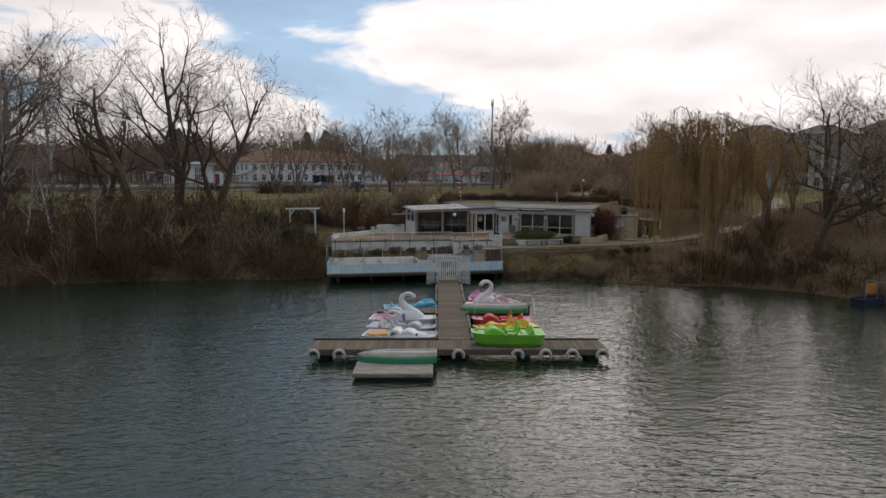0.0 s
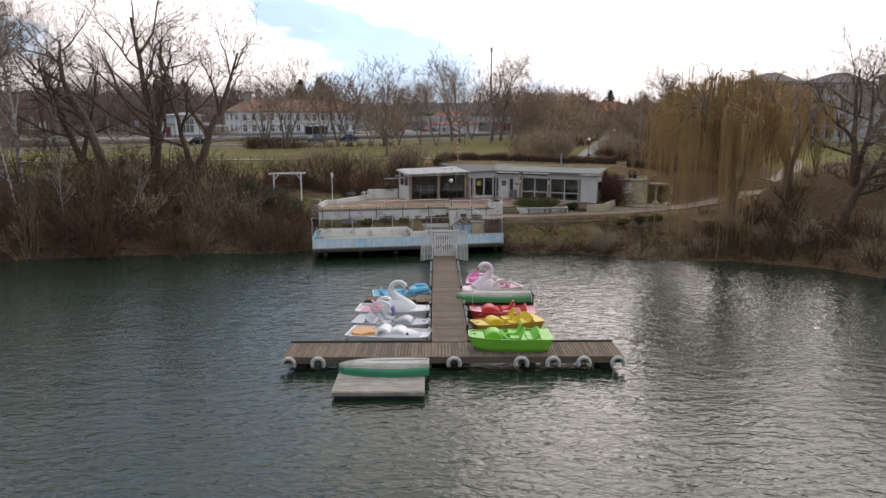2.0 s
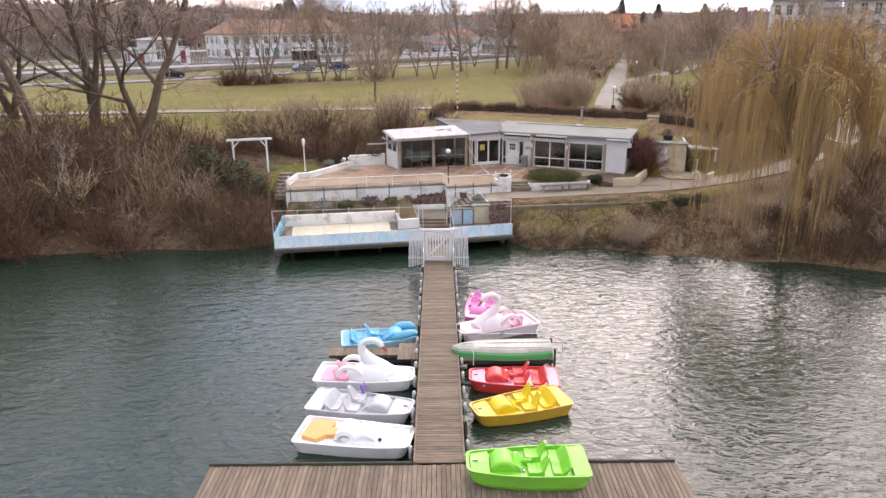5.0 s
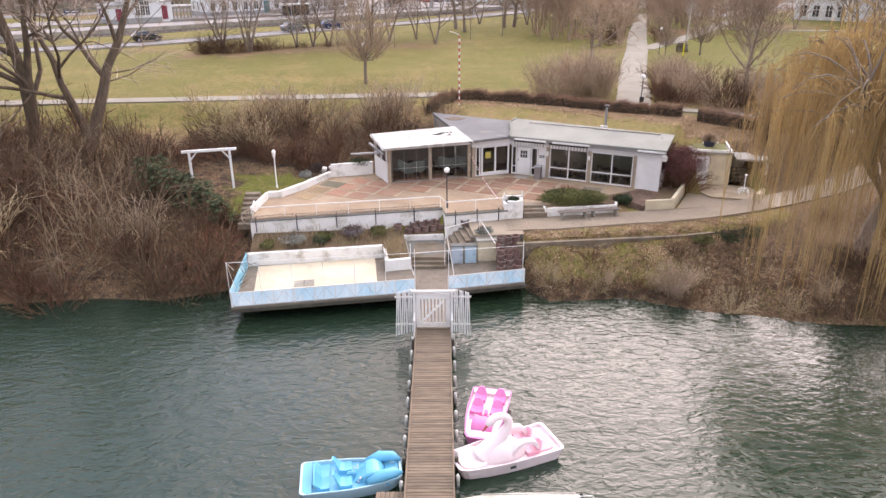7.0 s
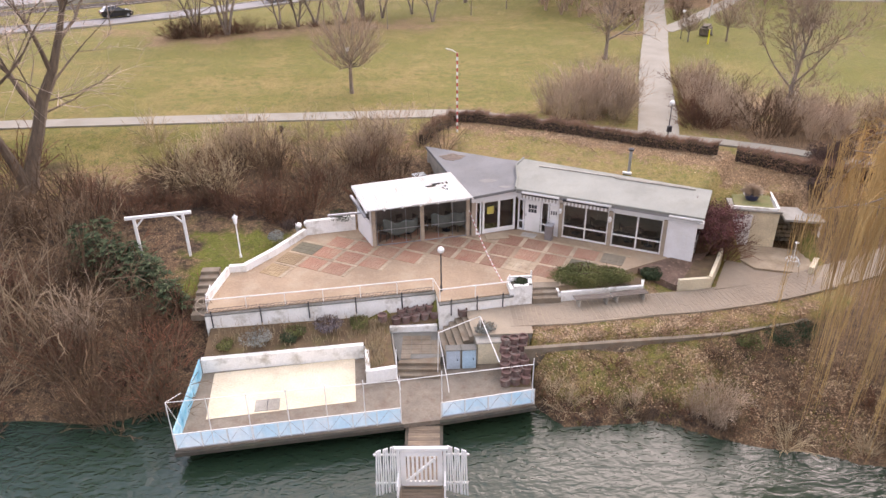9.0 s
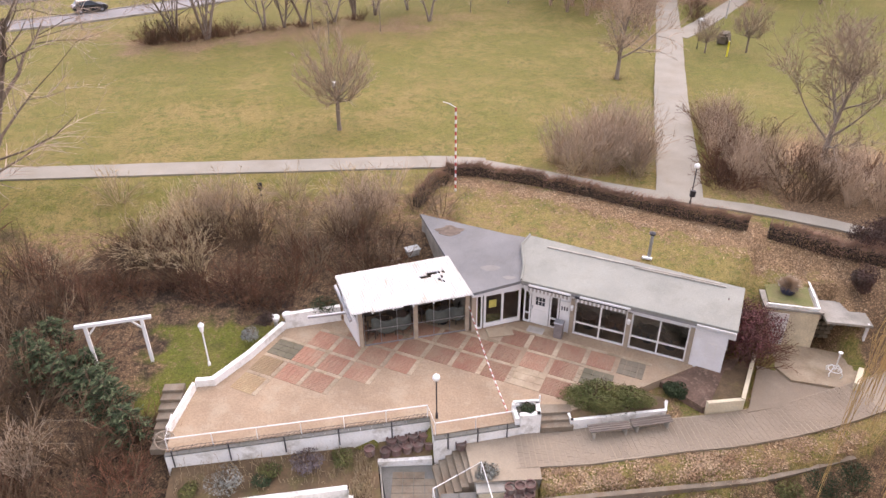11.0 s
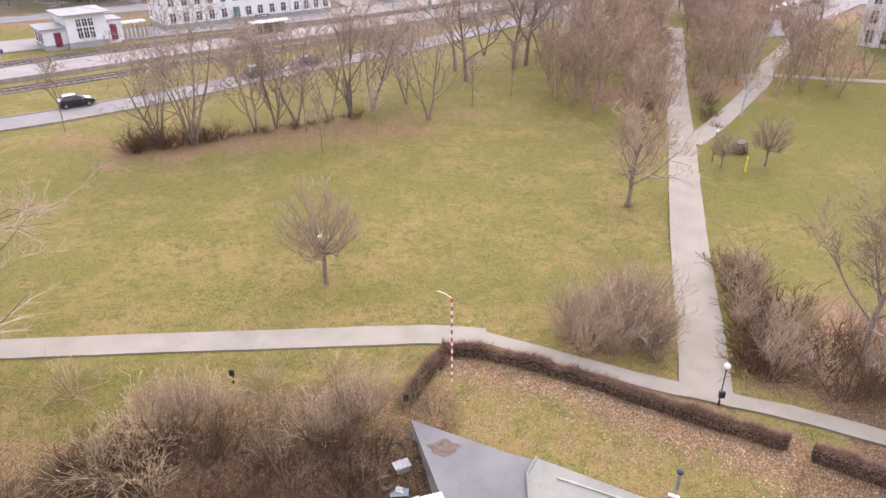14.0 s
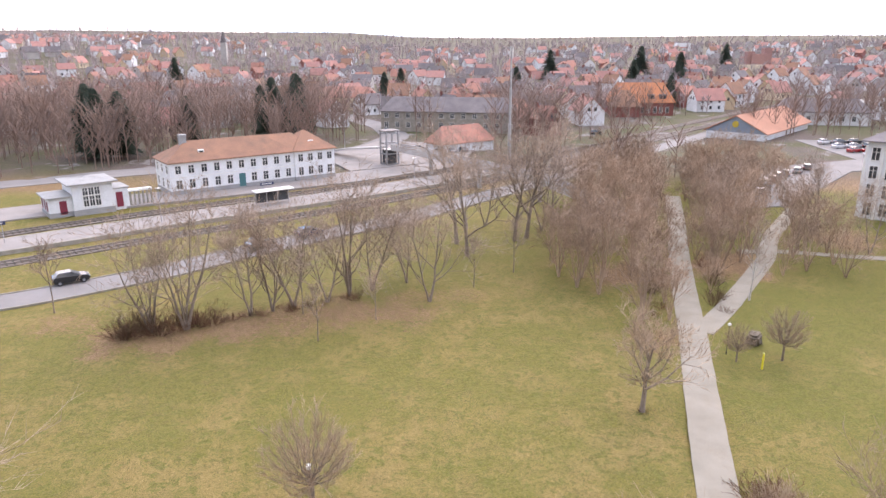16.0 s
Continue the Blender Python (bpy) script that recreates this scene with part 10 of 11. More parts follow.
hut = thing("station_hall", None, "small white hall with a flat grey roof and wine-red doors", "building")
HB = Block((-63.4, 132.4), (-53.6, 140.6))
part("wall", HB.box(Geo(), 3.2, 9.6, 0, 7, 5.3, 10.9), M_STWALL, hut)
part("wing_wall", HB.box(Geo(), -0.4, 3.3, 0.6, 6.6, 5.3, 9.0), M_STWALL, hut)
part("side_wall", HB.box(Geo(), 9.6, 12.3, 0.9, 6, 5.3, 9.2), M_STWALL, hut)
part("plinth", HB.box(HB.box(Geo(), 3.1, 9.7, -0.08, 7, 5.2, 6.5), -0.48, 3.3, 0.52, 6.6, 5.2, 6.4), M_PLINTH, hut)
part("roof", HB.hip(Geo(), 3.2, 9.6, 0, 7, 11.0, 0.7, 0.8), M_HUTROOF, hut)
part("wing_roof", HB.hip(Geo(), -0.4, 3.2, 0.6, 6.6, 9.05, 0.5, 0.5, 1.6), M_HUTROOF, hut)
part("side_roof", HB.box(Geo(), 9.6, 12.5, 0.7, 6.2, 9.2, 9.4), M_HUTROOF, hut)
for k in range(9):
    part("modillion", HB.box(Geo(), 3.3 + 0.74 * k, 3.5 + 0.74 * k, -0.35, 0.0, 10.65, 10.85), M_WHITE, hut)
for k in range(3):
    for z, h in ((7.0, 1.7), (8.9, 1.2)):
        far_window(hut, HB, 5.2 + 0.95 * k, z, 0.75, h)
part("door", HB.box(Geo(), 1.2, 2.3, 0.52, 0.62, 6.0, 8.3), M_WINERED, hut)
part("door", HB.box(Geo(), 10.2, 11.3, 0.82, 0.92, 6.0, 8.6), M_WINERED, hut)
for k in range(3):
    HE = Block(HB.p(-0.4, 6.6), HB.p(-0.4, 0.6))
    far_window(hut, HE, 1.2 + 1.8 * k, 6.8, 0.7, 1.4, framem=M_WINERED)
col = thing("colonnade", None, "low white colonnade linking hall and station", "colonnade")
part("beam", HB.box(Geo(), 12.3, 16.5, 1.2, 2.6, 8.3, 8.6), M_WHITE, col)
for k in range(6):
    part("column", HB.box(Geo(), 12.6 + 0.72 * k, 12.85 + 0.72 * k, 1.3, 1.6, 5.3, 8.3), M_CONC, col)

# platform shelter, signs and lamps
sh = thing("platform_shelter", None, "glass platform shelter with a white roof", "shelter")
SS = Block((-31.5, 139.5), (-26.2, 143.4))
part("roof", SS.box(Geo(), -0.3, 6.8, -0.5, 1.7, 8.5, 8.7, 0, 0.05), M_WHITE, sh)
for k in range(4):
    part("post", SS.box(Geo(), 0.1 + 2.05 * k, 0.25 + 2.05 * k, 1.2, 1.35, 6.1, 8.5), M_STEEL, sh)
    if k < 3:
        part("pane", SS.box(Geo(), 0.3 + 2.05 * k, 2.1 + 2.05 * k, 1.25, 1.29, 6.4, 8.3), M_DARKGLASS, sh)
for x, y, h, ob in ((-62.6, 116.3, 3.2, 1), (-70, 120.5, 5.5, 0), (-31.5, 146.5, 3.0, 1), (-5, 158, 5.5, 0), (-44, 128.5, 5.5, 0), (-77, 128, 6.0, 0), (-26, 208, 9.0, 0)):
    pl = thing("platform_sign" if ob else "platform_lamp", pose(x, y, 6.05), "dark blue station sign with plain bars on posts" if ob else "tall slim platform lamp", "sign" if ob else "lamp", "platform signs" if ob else "platform lamps")
    if ob:
        for s in (-0.8, 0.8):
            part("post", Geo().cyl((s * math.cos(.64), s * math.sin(.64), 0), 0.05, h, 6), M_STEEL, pl)
        part("board", Geo().box((0, 0, h - 0.3), (2.6, 0.08, 0.5), 0.64), plain("navy_sign", (0.03, 0.04, 0.1)), pl)
        part("bar", Geo().box((0.03, -0.05, h - 0.3), (1.9, 0.03, 0.14), 0.64), M_WHITE, pl)
    else:
        part("pole", Geo().cyl((0, 0, 0), 0.07, h, 8, r2=0.05), M_STEEL, pl)
        part("head", Geo().box((0, 0, h + 0.05), (0.75, 0.4, 0.16), 0.64, bevel=0.05), M_WHITE, pl)

# lift tower and footbridge over the tracks
M_PALECON = surface("pale_bridge_concrete", (0.5, 0.48, 0.46), (0.42, 0.4, 0.385), 0.6, 12, 0.9, 0.2)
lift = thing("lift_tower", pose(-12, 184, 5.9, 0, 0, 37), "glazed lift tower beside the footbridge", "lift tower")
for sx in (-1.6, 1.6):
    for sy in (-1.3, 1.3):
        part("column", Geo().box((sx, sy, 3.9), (0.3, 0.3, 7.8)), M_STEEL, lift)
for z in (0.2, 2.6, 5.0, 7.4):
    part("ring_beam", Geo().box((0, -1.3, z), (3.4, 0.24, 0.24)).box((0, 1.3, z), (3.4, 0.24, 0.24)).box((-1.6, 0, z), (0.24, 2.8, 0.24)).box((1.6, 0, z), (0.24, 2.8, 0.24)), M_STEEL, lift)
part("roof", Geo().box((0, 0, 7.95), (4.2, 3.4, 0.22), bevel=0.04), M_PLATF, lift)
part("cabin", Geo().box((0, 0, 2.0), (2.6, 2.1, 3.2), bevel=0.05), M_DARKGLASS, lift)
brg = thing("footbridge", None, "pale concrete footbridge over tracks and road", "bridge")
BR = [(-10.5, 183, 9.9), (-2, 172, 9.9), (8, 159, 9.8), (18.5, 146, 9.6), (25, 137, 8.2), (30, 129, 6.4)]
part("deck", strip(BR, 2.8, 0.0, 0, 2.0, 0.45), M_PALECON, brg)
for s in (-1.35, 1.35):
    part("parapet", strip(BR, 0.14, 0.95, 0, 2.0, 0.95, shift=s), M_PALECON, brg)
for x, y, z in BR[1:5]:
    part("pier", Geo().cyl((x, y, 4.5), 0.45, z - 4.7, 12), M_PALECON, brg)
BR2 = [(-14, 186, 9.8), (-22, 194, 8.4), (-30, 202, 6.4)]
part("ramp", strip(BR2, 2.6, 0.0, 0, 2.0, 0.45), M_PALECON, brg)

# tapered radio mast
M_MAST = surface("galvanised_mast", (0.42, 0.41, 0.39), (0.30, 0.29, 0.28), 1.5, 12, 0.55, 0.1)
mast = thing("radio_mast", pose(16.6, 190.5, 5.8), "tall slim tapered grey mast behind the railway", "mast")
part("pole", Geo().tube([(0, 0, 0), (0, 0, 8.5)], 0.40, 12), M_MAST, mast)
part("pole", Geo().tube([(0, 0, 8.5), (0, 0, 17)], 0.32, 12), M_MAST, mast)
part("pole", Geo().tube([(0, 0, 17), (0, 0, 25.5)], 0.22, 12), M_MAST, mast)
for z, r in ((8.5, 0.46), (17, 0.38)):
    part("flange", Geo().cyl((0, 0, z - 0.1), r, 0.2, 12), M_MAST, mast)
part("antenna", Geo().cyl((0.3, 0, 24), 0.12, 2.4, 8).cyl((-0.3, 0.1, 24.4), 0.1, 1.9, 8).cyl((0, 0, 25), 0.04, 1.8, 6), M_WHITE, mast)


# ---------------------------------------------------------------- cars
def car(m, colour, label):
    c = thing("car", m, label, "car", "cars")
    prof = [(-2.05, 0.45), (-2.1, 0.8), (-1.95, 1.02), (-1.6, 1.08), (1.0, 1.02), (1.75, 0.9), (2.1, 0.72), (2.12, 0.42)]
    rings = [[(x, 0.86 * k, z) for x, z in prof] for k in (-1, -0.96, 0.96, 1)]
    rings[0] = [(x * 0.98, y, 0.7 + (z - 0.7) * 0.85) for x, y, z in rings[0]]
    rings[3] = [(x * 0.98, y, 0.7 + (z - 0.7) * 0.85) for x, y, z in rings[3]]
    part("body", Geo().loft(rings).box((0, 0, 0.36), (3.9, 1.66, 0.3), bevel=0.08), colour, c)
    roofp = [(-1.75, 1.04), (-1.35, 1.46), (0.1, 1.5), (1.05, 1.02)]
    part("glazing", Geo().loft([[(x, 0.8 * k * (1 - 0.16 * (z > 1.2)), z) for x, z in roofp] for k in (-1, 1)]), M_DARKGLASS, c)
    part("roof", Geo().loft([[(-1.42, 0.66 * k, 1.44), (-1.3, 0.66 * k, 1.5), (0.12, 0.66 * k, 1.53), (0.2, 0.66 * k, 1.46)] for k in (-1, 1)]), colour, c)
    for x in (-1.3, 1.32):
        for y in (-0.8, 0.8):
            w_ = part("wheel", Geo().tube([(x, y - 0.1, 0.31), (x, y + 0.1, 0.31)], 0.31, 14), M_BLACK, c)
            part("rim", Geo().tube([(x, y - 0.115, 0.31), (x, y + 0.115, 0.31)], 0.18, 10), M_STEEL, w_)
    for y in (-0.62, 0.62):
        part("headlight", Geo().box((2.05, y, 0.7), (0.12, 0.34, 0.14), bevel=0.03), M_GLOBE, c)
        part("tail_light", Geo().box((-2.06, y, 0.82), (0.08, 0.3, 0.16), bevel=0.02), M_REDP, c)
    return c


def paint(name, col_):
    return surface(name, col_, tuple(v * 0.92 for v in col_), 2, 20, 0.25, 0.0, metal=0.3, clear=0.6, spec=0.6)


PAINTS = [("black", paint("black_car_paint", (0.012, 0.013, 0.015))), ("grey", paint("grey_car_paint", (0.16, 0.165, 0.17))), ("white", paint("white_car_paint", (0.7, 0.7, 0.7))),
          ("silver", paint("silver_car_paint", (0.42, 0.43, 0.44))), ("dark blue", paint("blue_car_paint", (0.03, 0.05, 0.13))), ("red", paint("red_car_paint", (0.35, 0.03, 0.03)))]
car(pose(-44.6, 101.6, 5.42, 0, 0, 36), PAINTS[0][1], "black estate car parked on the road")
car(pose(-25.2, 116.6, 5.42, 0, 0, 44), PAINTS[1][1], "dark grey car on the road by the railway")
car(pose(-19.4, 122.6, 5.42, 0, 0, 42), PAINTS[4][1], "dark blue car on the road by the railway")
lot = {}
rcar = random.Random(61)
SPOTS = [(58, 148, 60), (61, 151, 60), (66, 160, 65), (69, 164, 65), (72, 168, 65), (75, 171, 65), (79, 174, 60), (83, 178, 60)] + [(-4 + 3.1 * k, 199 + 1.6 * k, 118) for k in range(4)] + [(108 + 4.2 * i, 196 + 7.5 * j, 20) for i in range(6) for j in range(4)] + [(116 + 3.4 * k, 336 + 3 * k, 120) for k in range(6)] + [(-18, 246, 100), (48, 240, 30), (-6, 206, 20)]
for x, y, a in SPOTS:
    k = rcar.randint(0, 5)
    m_ = pose(x, y, height(x, y) + 0.1, 0, 0, a + rcar.uniform(-4, 4))
    if k not in lot:
        lot[k] = car(m_, PAINTS[k][1], f"{PAINTS[k][0]} car in a parking place")
    else:
        copy_thing(lot[k], m_)
solo("car_park", Geo().prism([(52, 140), (62, 142), (92, 176), (130, 186), (140, 222), (104, 228), (102, 192), (78, 182), (56, 152)], 4.0, lambda x, y: 5.62), M_ASPH, "grey car park", "paving", kind="structure")

# ---------------------------------------------------------------- larger buildings
office = thing("office_block", None, "white four-storey office block with tall window strips", "building")
OB = Block((69.5, 134.0), (95.5, 109.0))
for u0, u1, zt in ((0, 9.5, 18.2), (13.5, 24, 17.6), (28, 36, 18.4)):
    part("wall", OB.box(Geo(), u0, u1, 0, 14, 5, zt), M_STWALL, office)
    part("roof", OB.hip(Geo(), u0, u1, 0, 14, zt + 0.1, 2.4, 0.9, (u1 - u0) * 0.45), M_DARKTILE, office)
for u0, u1 in ((9.5, 13.5), (24, 28)):
    part("link_wing", OB.box(Geo(), u0, u1, 1.2, 13, 5, 16.2), M_STWALL, office)
    part("link_roof", OB.box(Geo(), u0, u1, 0.8, 13.4, 16.2, 16.5), M_DARKTILE, office)
OE = Block(OB.p(0, 14), OB.p(0, 0))
for blk, us in ((OB, (1.3, 3.6, 5.9, 8.0, 14.8, 17.2, 19.6, 22.0, 29.4, 32.0, 34.6)), (OE, (1.3, 3.6, 5.9, 8.2, 10.5, 12.7))):
    for u in us:
        part("pilaster", blk.box(Geo(), u + 0.8, u + 1.15, -0.35, 0.1, 5, 17.4), M_WHITE, office)
        for f_ in range(4):
            far_window(office, blk, u, 6.2 + 3.0 * f_, 1.1, 2.0, -0.03)
part("brick_bay", OE.box(Geo(), -3.0, 0.6, -0.6, 5, 5, 16.5), M_BRICKRED, office)

sup = thing("supermarket", None, "low supermarket with a terracotta roof and grey-blue gable", "building")
PB = Block((80.5, 235), (93.3, 223.8))
part("wall", PB.box(Geo(), 0, 17, 0, 44, 5, 7.9), M_STWALL, sup)
part("gable", Geo().add([(*PB.p(-0.3, -0.1), 7.6), (*PB.p(17.3, -0.1), 7.6), (*PB.p(8.5, -0.1), 12.3), (*PB.p(-0.3, 0.5), 7.6), (*PB.p(17.3, 0.5), 7.6), (*PB.p(8.5, 0.5), 12.3)], [(0, 1, 2), (5, 4, 3), (0, 2, 5, 3), (1, 4, 5, 2), (0, 3, 4, 1)]), surface("grey_blue_cladding", (0.26, 0.31, 0.36), (0.22, 0.26, 0.31), 0.5, 8, 0.7, 0.1), sup, "grey-blue clad gable")
part("roof", Geo().add([(*PB.p(-1, -0.6), 7.7), (*PB.p(8.5, -0.6), 12.6), (*PB.p(18, -0.6), 7.7), (*PB.p(-1, 44.5), 7.7), (*PB.p(8.5, 44.5), 12.6), (*PB.p(18, 44.5), 7.7),
                        (*PB.p(-1, -0.6), 7.45), (*PB.p(8.5, -0.6), 12.3), (*PB.p(18, -0.6), 7.45), (*PB.p(-1, 44.5), 7.45), (*PB.p(8.5, 44.5), 12.3), (*PB.p(18, 44.5), 7.45)],
                       [(0, 1, 4, 3), (1, 2, 5, 4), (9, 10, 7, 6), (10, 11, 8, 7), (0, 6, 7, 1), (1, 7, 8, 2), (3, 4, 10, 9), (4, 5, 11, 10), (0, 3, 9, 6), (2, 8, 11, 5)]), surface("terracotta_sheet_roof", (0.46, 0.23, 0.15), (0.4, 0.2, 0.13), 0.2, 6, 0.85, 0.15), sup, "terracotta roof")
c0 = PB.p(8.5, -0.2)
dsc = [(c0[0] + PB.d.x * 0.95 * math.cos(t) + PB.n.x * v, c0[1] + PB.d.y * 0.95 * math.cos(t) + PB.n.y * v, 10.0 + 0.95 * math.sin(t)) for v in (-0.12, 0.05) for t in np.linspace(0, 2 * math.pi, 21)[:-1]]
part("round_sign", Geo().loft([dsc[20:], dsc[:20]]), plain("yellow_sign_disc", (0.52, 0.37, 0.04)), sup, "plain yellow round sign")

hall = thing("brick_hall", None, "large dark red brick hall with an orange tiled roof", "building")
RB = Block((66, 299), (90, 298))
M_ORANGE = surface("bright_orange_tiles", (0.5, 0.2, 0.09), (0.42, 0.17, 0.085), 0.4, 8, 0.9, 0.3, dirt=(0.3, 0.14, 0.08), dirt_amount=0.5, dirt_scale=0.3)
part("wall", RB.box(Geo(), 0, 24, 0, 14, 5, 10.6), M_BRICKRED, hall)
part("roof", RB.hip(Geo(), 0, 24, 0, 14, 10.6, 7.2, 0.6, 3.5), M_ORANGE, hall, "steep orange tiled roof")
part("gable_wing", RB.box(Geo(), -1, 10, -7, 0, 5, 9.5), M_BRICKRED, hall)
part("wing_roof", RB.hip(Geo(), -1, 10, -7, 3, 9.5, 6.0, 0.5, 4.6), M_TILE, hall)
for k in range(5):
    far_window(hall, RB, 12 + 2.4 * k, 6.6, 1.2, 2.2)
for u in (14, 18.5):
    part("dormer", RB.box(Geo(), u, u + 2.6, 0.8, 4, 11.2, 13.6), M_DARKTILE, hall)
    part("dormer_pane", RB.box(Geo(), u + 0.4, u + 2.2, 0.7, 0.82, 11.6, 13.1), M_DARKGLASS, hall)
for (a, b, dp, zt, ms, ro, lab) in (((-20, 250), (22, 243), 14, 12, M_CONC, M_DARKTILE, "long grey apartment house with a dark mansard roof"), ((-62, 322), (-30, 318), 12, 11, M_CREAM, M_REDTILE, "long house with an orange tiled roof"),
                                    ((118, 268), (146, 262), 14, 10, M_STWALL, M_DARKTILE, "wide white hall with a dark roof"), ((150, 300), (190, 292), 20, 10, M_STWALL, M_HUTROOF, "low white workshop with a pale tin roof"), ((20, 250), (34, 268), 10, 9, M_REDTILE, M_REDTILE, "low building with an orange roof"), ((0, 200), (14, 210), 7, 8.2, M_STWALL, M_REDTILE, "kiosk row with an orange roof beside the bridge")):
    bl = thing("town_building", None, lab, "building", "town buildings")
    bk = Block(a, b)
    part("wall", bk.box(Geo(), 0, bk.L, 0, dp, 4.5, zt), ms, bl)
    part("roof", bk.hip(Geo(), 0, bk.L, 0, dp, zt, 4.2 if ro is not M_HUTROOF else 1.0, 0.5, 3), ro, bl)
    for k in range(int(bk.L / 3.6)):
        for z in np.arange(7, zt - 1.8, 3.0):
            far_window(bl, bk, 1.8 + 3.6 * k, float(z), 1.2, 1.5)


# ---------------------------------------------------------------- houses of the town
def house(seed, walls, roofm, W, D, H, rise, label, near=2):
    """A gabled house; its ridge runs along x."""
    hs = thing("house", None, label, "house", "houses of the town")
    part("wall", Geo().add([(-W / 2, -D / 2, -2), (W / 2, -D / 2, -2), (W / 2, D / 2, -2), (-W / 2, D / 2, -2), (-W / 2, -D / 2, H), (W / 2, -D / 2, H), (W / 2, D / 2, H), (-W / 2, D / 2, H), (-W / 2, 0, H + rise), (W / 2, 0, H + rise)],
                           [(0, 1, 5, 4), (1, 2, 6, 9, 5), (2, 3, 7, 6), (3, 0, 4, 8, 7), (4, 5, 9, 8), (6, 7, 8, 9)]), walls, hs)
    o, e, t = 0.35, 0.45, 0.22
    k = rise / (D / 2)
    g = Geo()
    for s in (-1, 1):
        vs_ = [(x, s * y, z + dz) for dz in (0, t) for x in (-W / 2 - o, W / 2 + o) for y, z in ((0, H + rise + 0.02), (D / 2 + e, H - e * k + 0.02))]
        g.add(vs_, [(0, 1, 3, 2), (4, 6, 7, 5), (0, 4, 5, 1), (2, 3, 7, 6), (1, 5, 7, 3), (0, 2, 6, 4)])
    part("roof", g, roofm, hs)
    part("chimney", Geo().box((W * 0.2, 0.6, H + rise + 0.3), (0.7, 0.7, 1.6)), M_BRICKRED, hs)
    wm = Geo().box((0, 0, 0), (1.0, 0.12, 1.3)).mesh("window", M_DARKGLASS)
    spots = [(W * f, -D / 2, z, 0) for f in (-0.3, 0.0, 0.3) for z in ((1.6, 4.2) if H > 4.5 else (1.6,))] + [(W / 2, y, H + 0.6, 90) for y in (-1.1, 1.1)] + [(-W / 2, y, H + 0.6, 90) for y in (-1.1, 1.1)]
    for x, y, z, a in (spots if near == 2 else spots[::3] if near else []):
        part("window", wm, None, hs, m=pose(x, y, z, 0, 0, a))
    return hs


HW = [M_STWALL, surface("cream_house_render", (0.66, 0.56, 0.4), (0.58, 0.5, 0.36), 0.4, 8, 0.9, 0.1), surface("grey_house_render", (0.45, 0.43, 0.4), (0.38, 0.36, 0.34), 0.4, 8, 0.9, 0.1), surface("ochre_house_render", (0.52, 0.41, 0.26), (0.46, 0.36, 0.24), 0.4, 8, 0.9, 0.1), M_BRICKRED]
HR = [M_REDTILE, M_DARKTILE, M_TILE, surface("faded_red_tiles", (0.4, 0.2, 0.165), (0.32, 0.17, 0.145), 0.4, 8, 0.9, 0.2, vary=0.15)]
rh = random.Random(70)
PROTO = []
for k in range(10):
    w_, r_ = rh.choices(range(5), (5, 3, 2, 1, 1))[0], (0, 3, 1, 2, 0, 1, 3, 1, 2, 3)[k]
    lab = f"{('white', 'cream', 'grey', 'ochre', 'red brick')[w_]} gabled town house with {('an orange', 'a dark', 'a brown', 'a faded red')[r_]} roof"
    PROTO.append((w_, r_, rh.uniform(8.5, 13), rh.uniform(7.5, 9.5), rh.uniform(3.4, 5.8), rh.uniform(3.2, 4.6), lab))
made, taken, plots = {}, [], []
RAIL_KEEP = [(x, y, 0) for x, y, z in T1[5:]]
for _ in range(4200):
    y = 232 + 950 * rh.random() ** 1.6
    half = 0.72 * (y - 20)
    x = rh.uniform(-half, half)
    if near_line(RAIL_KEEP, x, y)[0] < 20 or near_line(ROAD, x, y)[0] < 12 or near_line(BACKROAD, x, y)[0] < 11:
        continue
    if (-75 < x < 30 and y < 262) or (52 < x < 160 and y < 296) or (54 < x < 104 and y < 326) or (x < -55 and y < 238) or (x > 60 and y < 230) or (235 < x < 300 and 600 < y < 680):
        continue
    if bumpy(x, y, 130, 6.0) < -0.25 and y > 420:
        continue
    gap = 13 + max(0, y - 420) * 0.008
    if any((x - a) ** 2 + (y - b) ** 2 < gap * gap for a, b in taken):
        continue
    taken.append((x, y))
    plots.append((y, x, rh.randint(0, 9), rh.choice((0, 90, 35, 125)) + rh.uniform(-12, 12)))
    if len(taken) >= 620:
        break
plots.sort()
FAR_WALL, FAR_ROOF = {}, {}
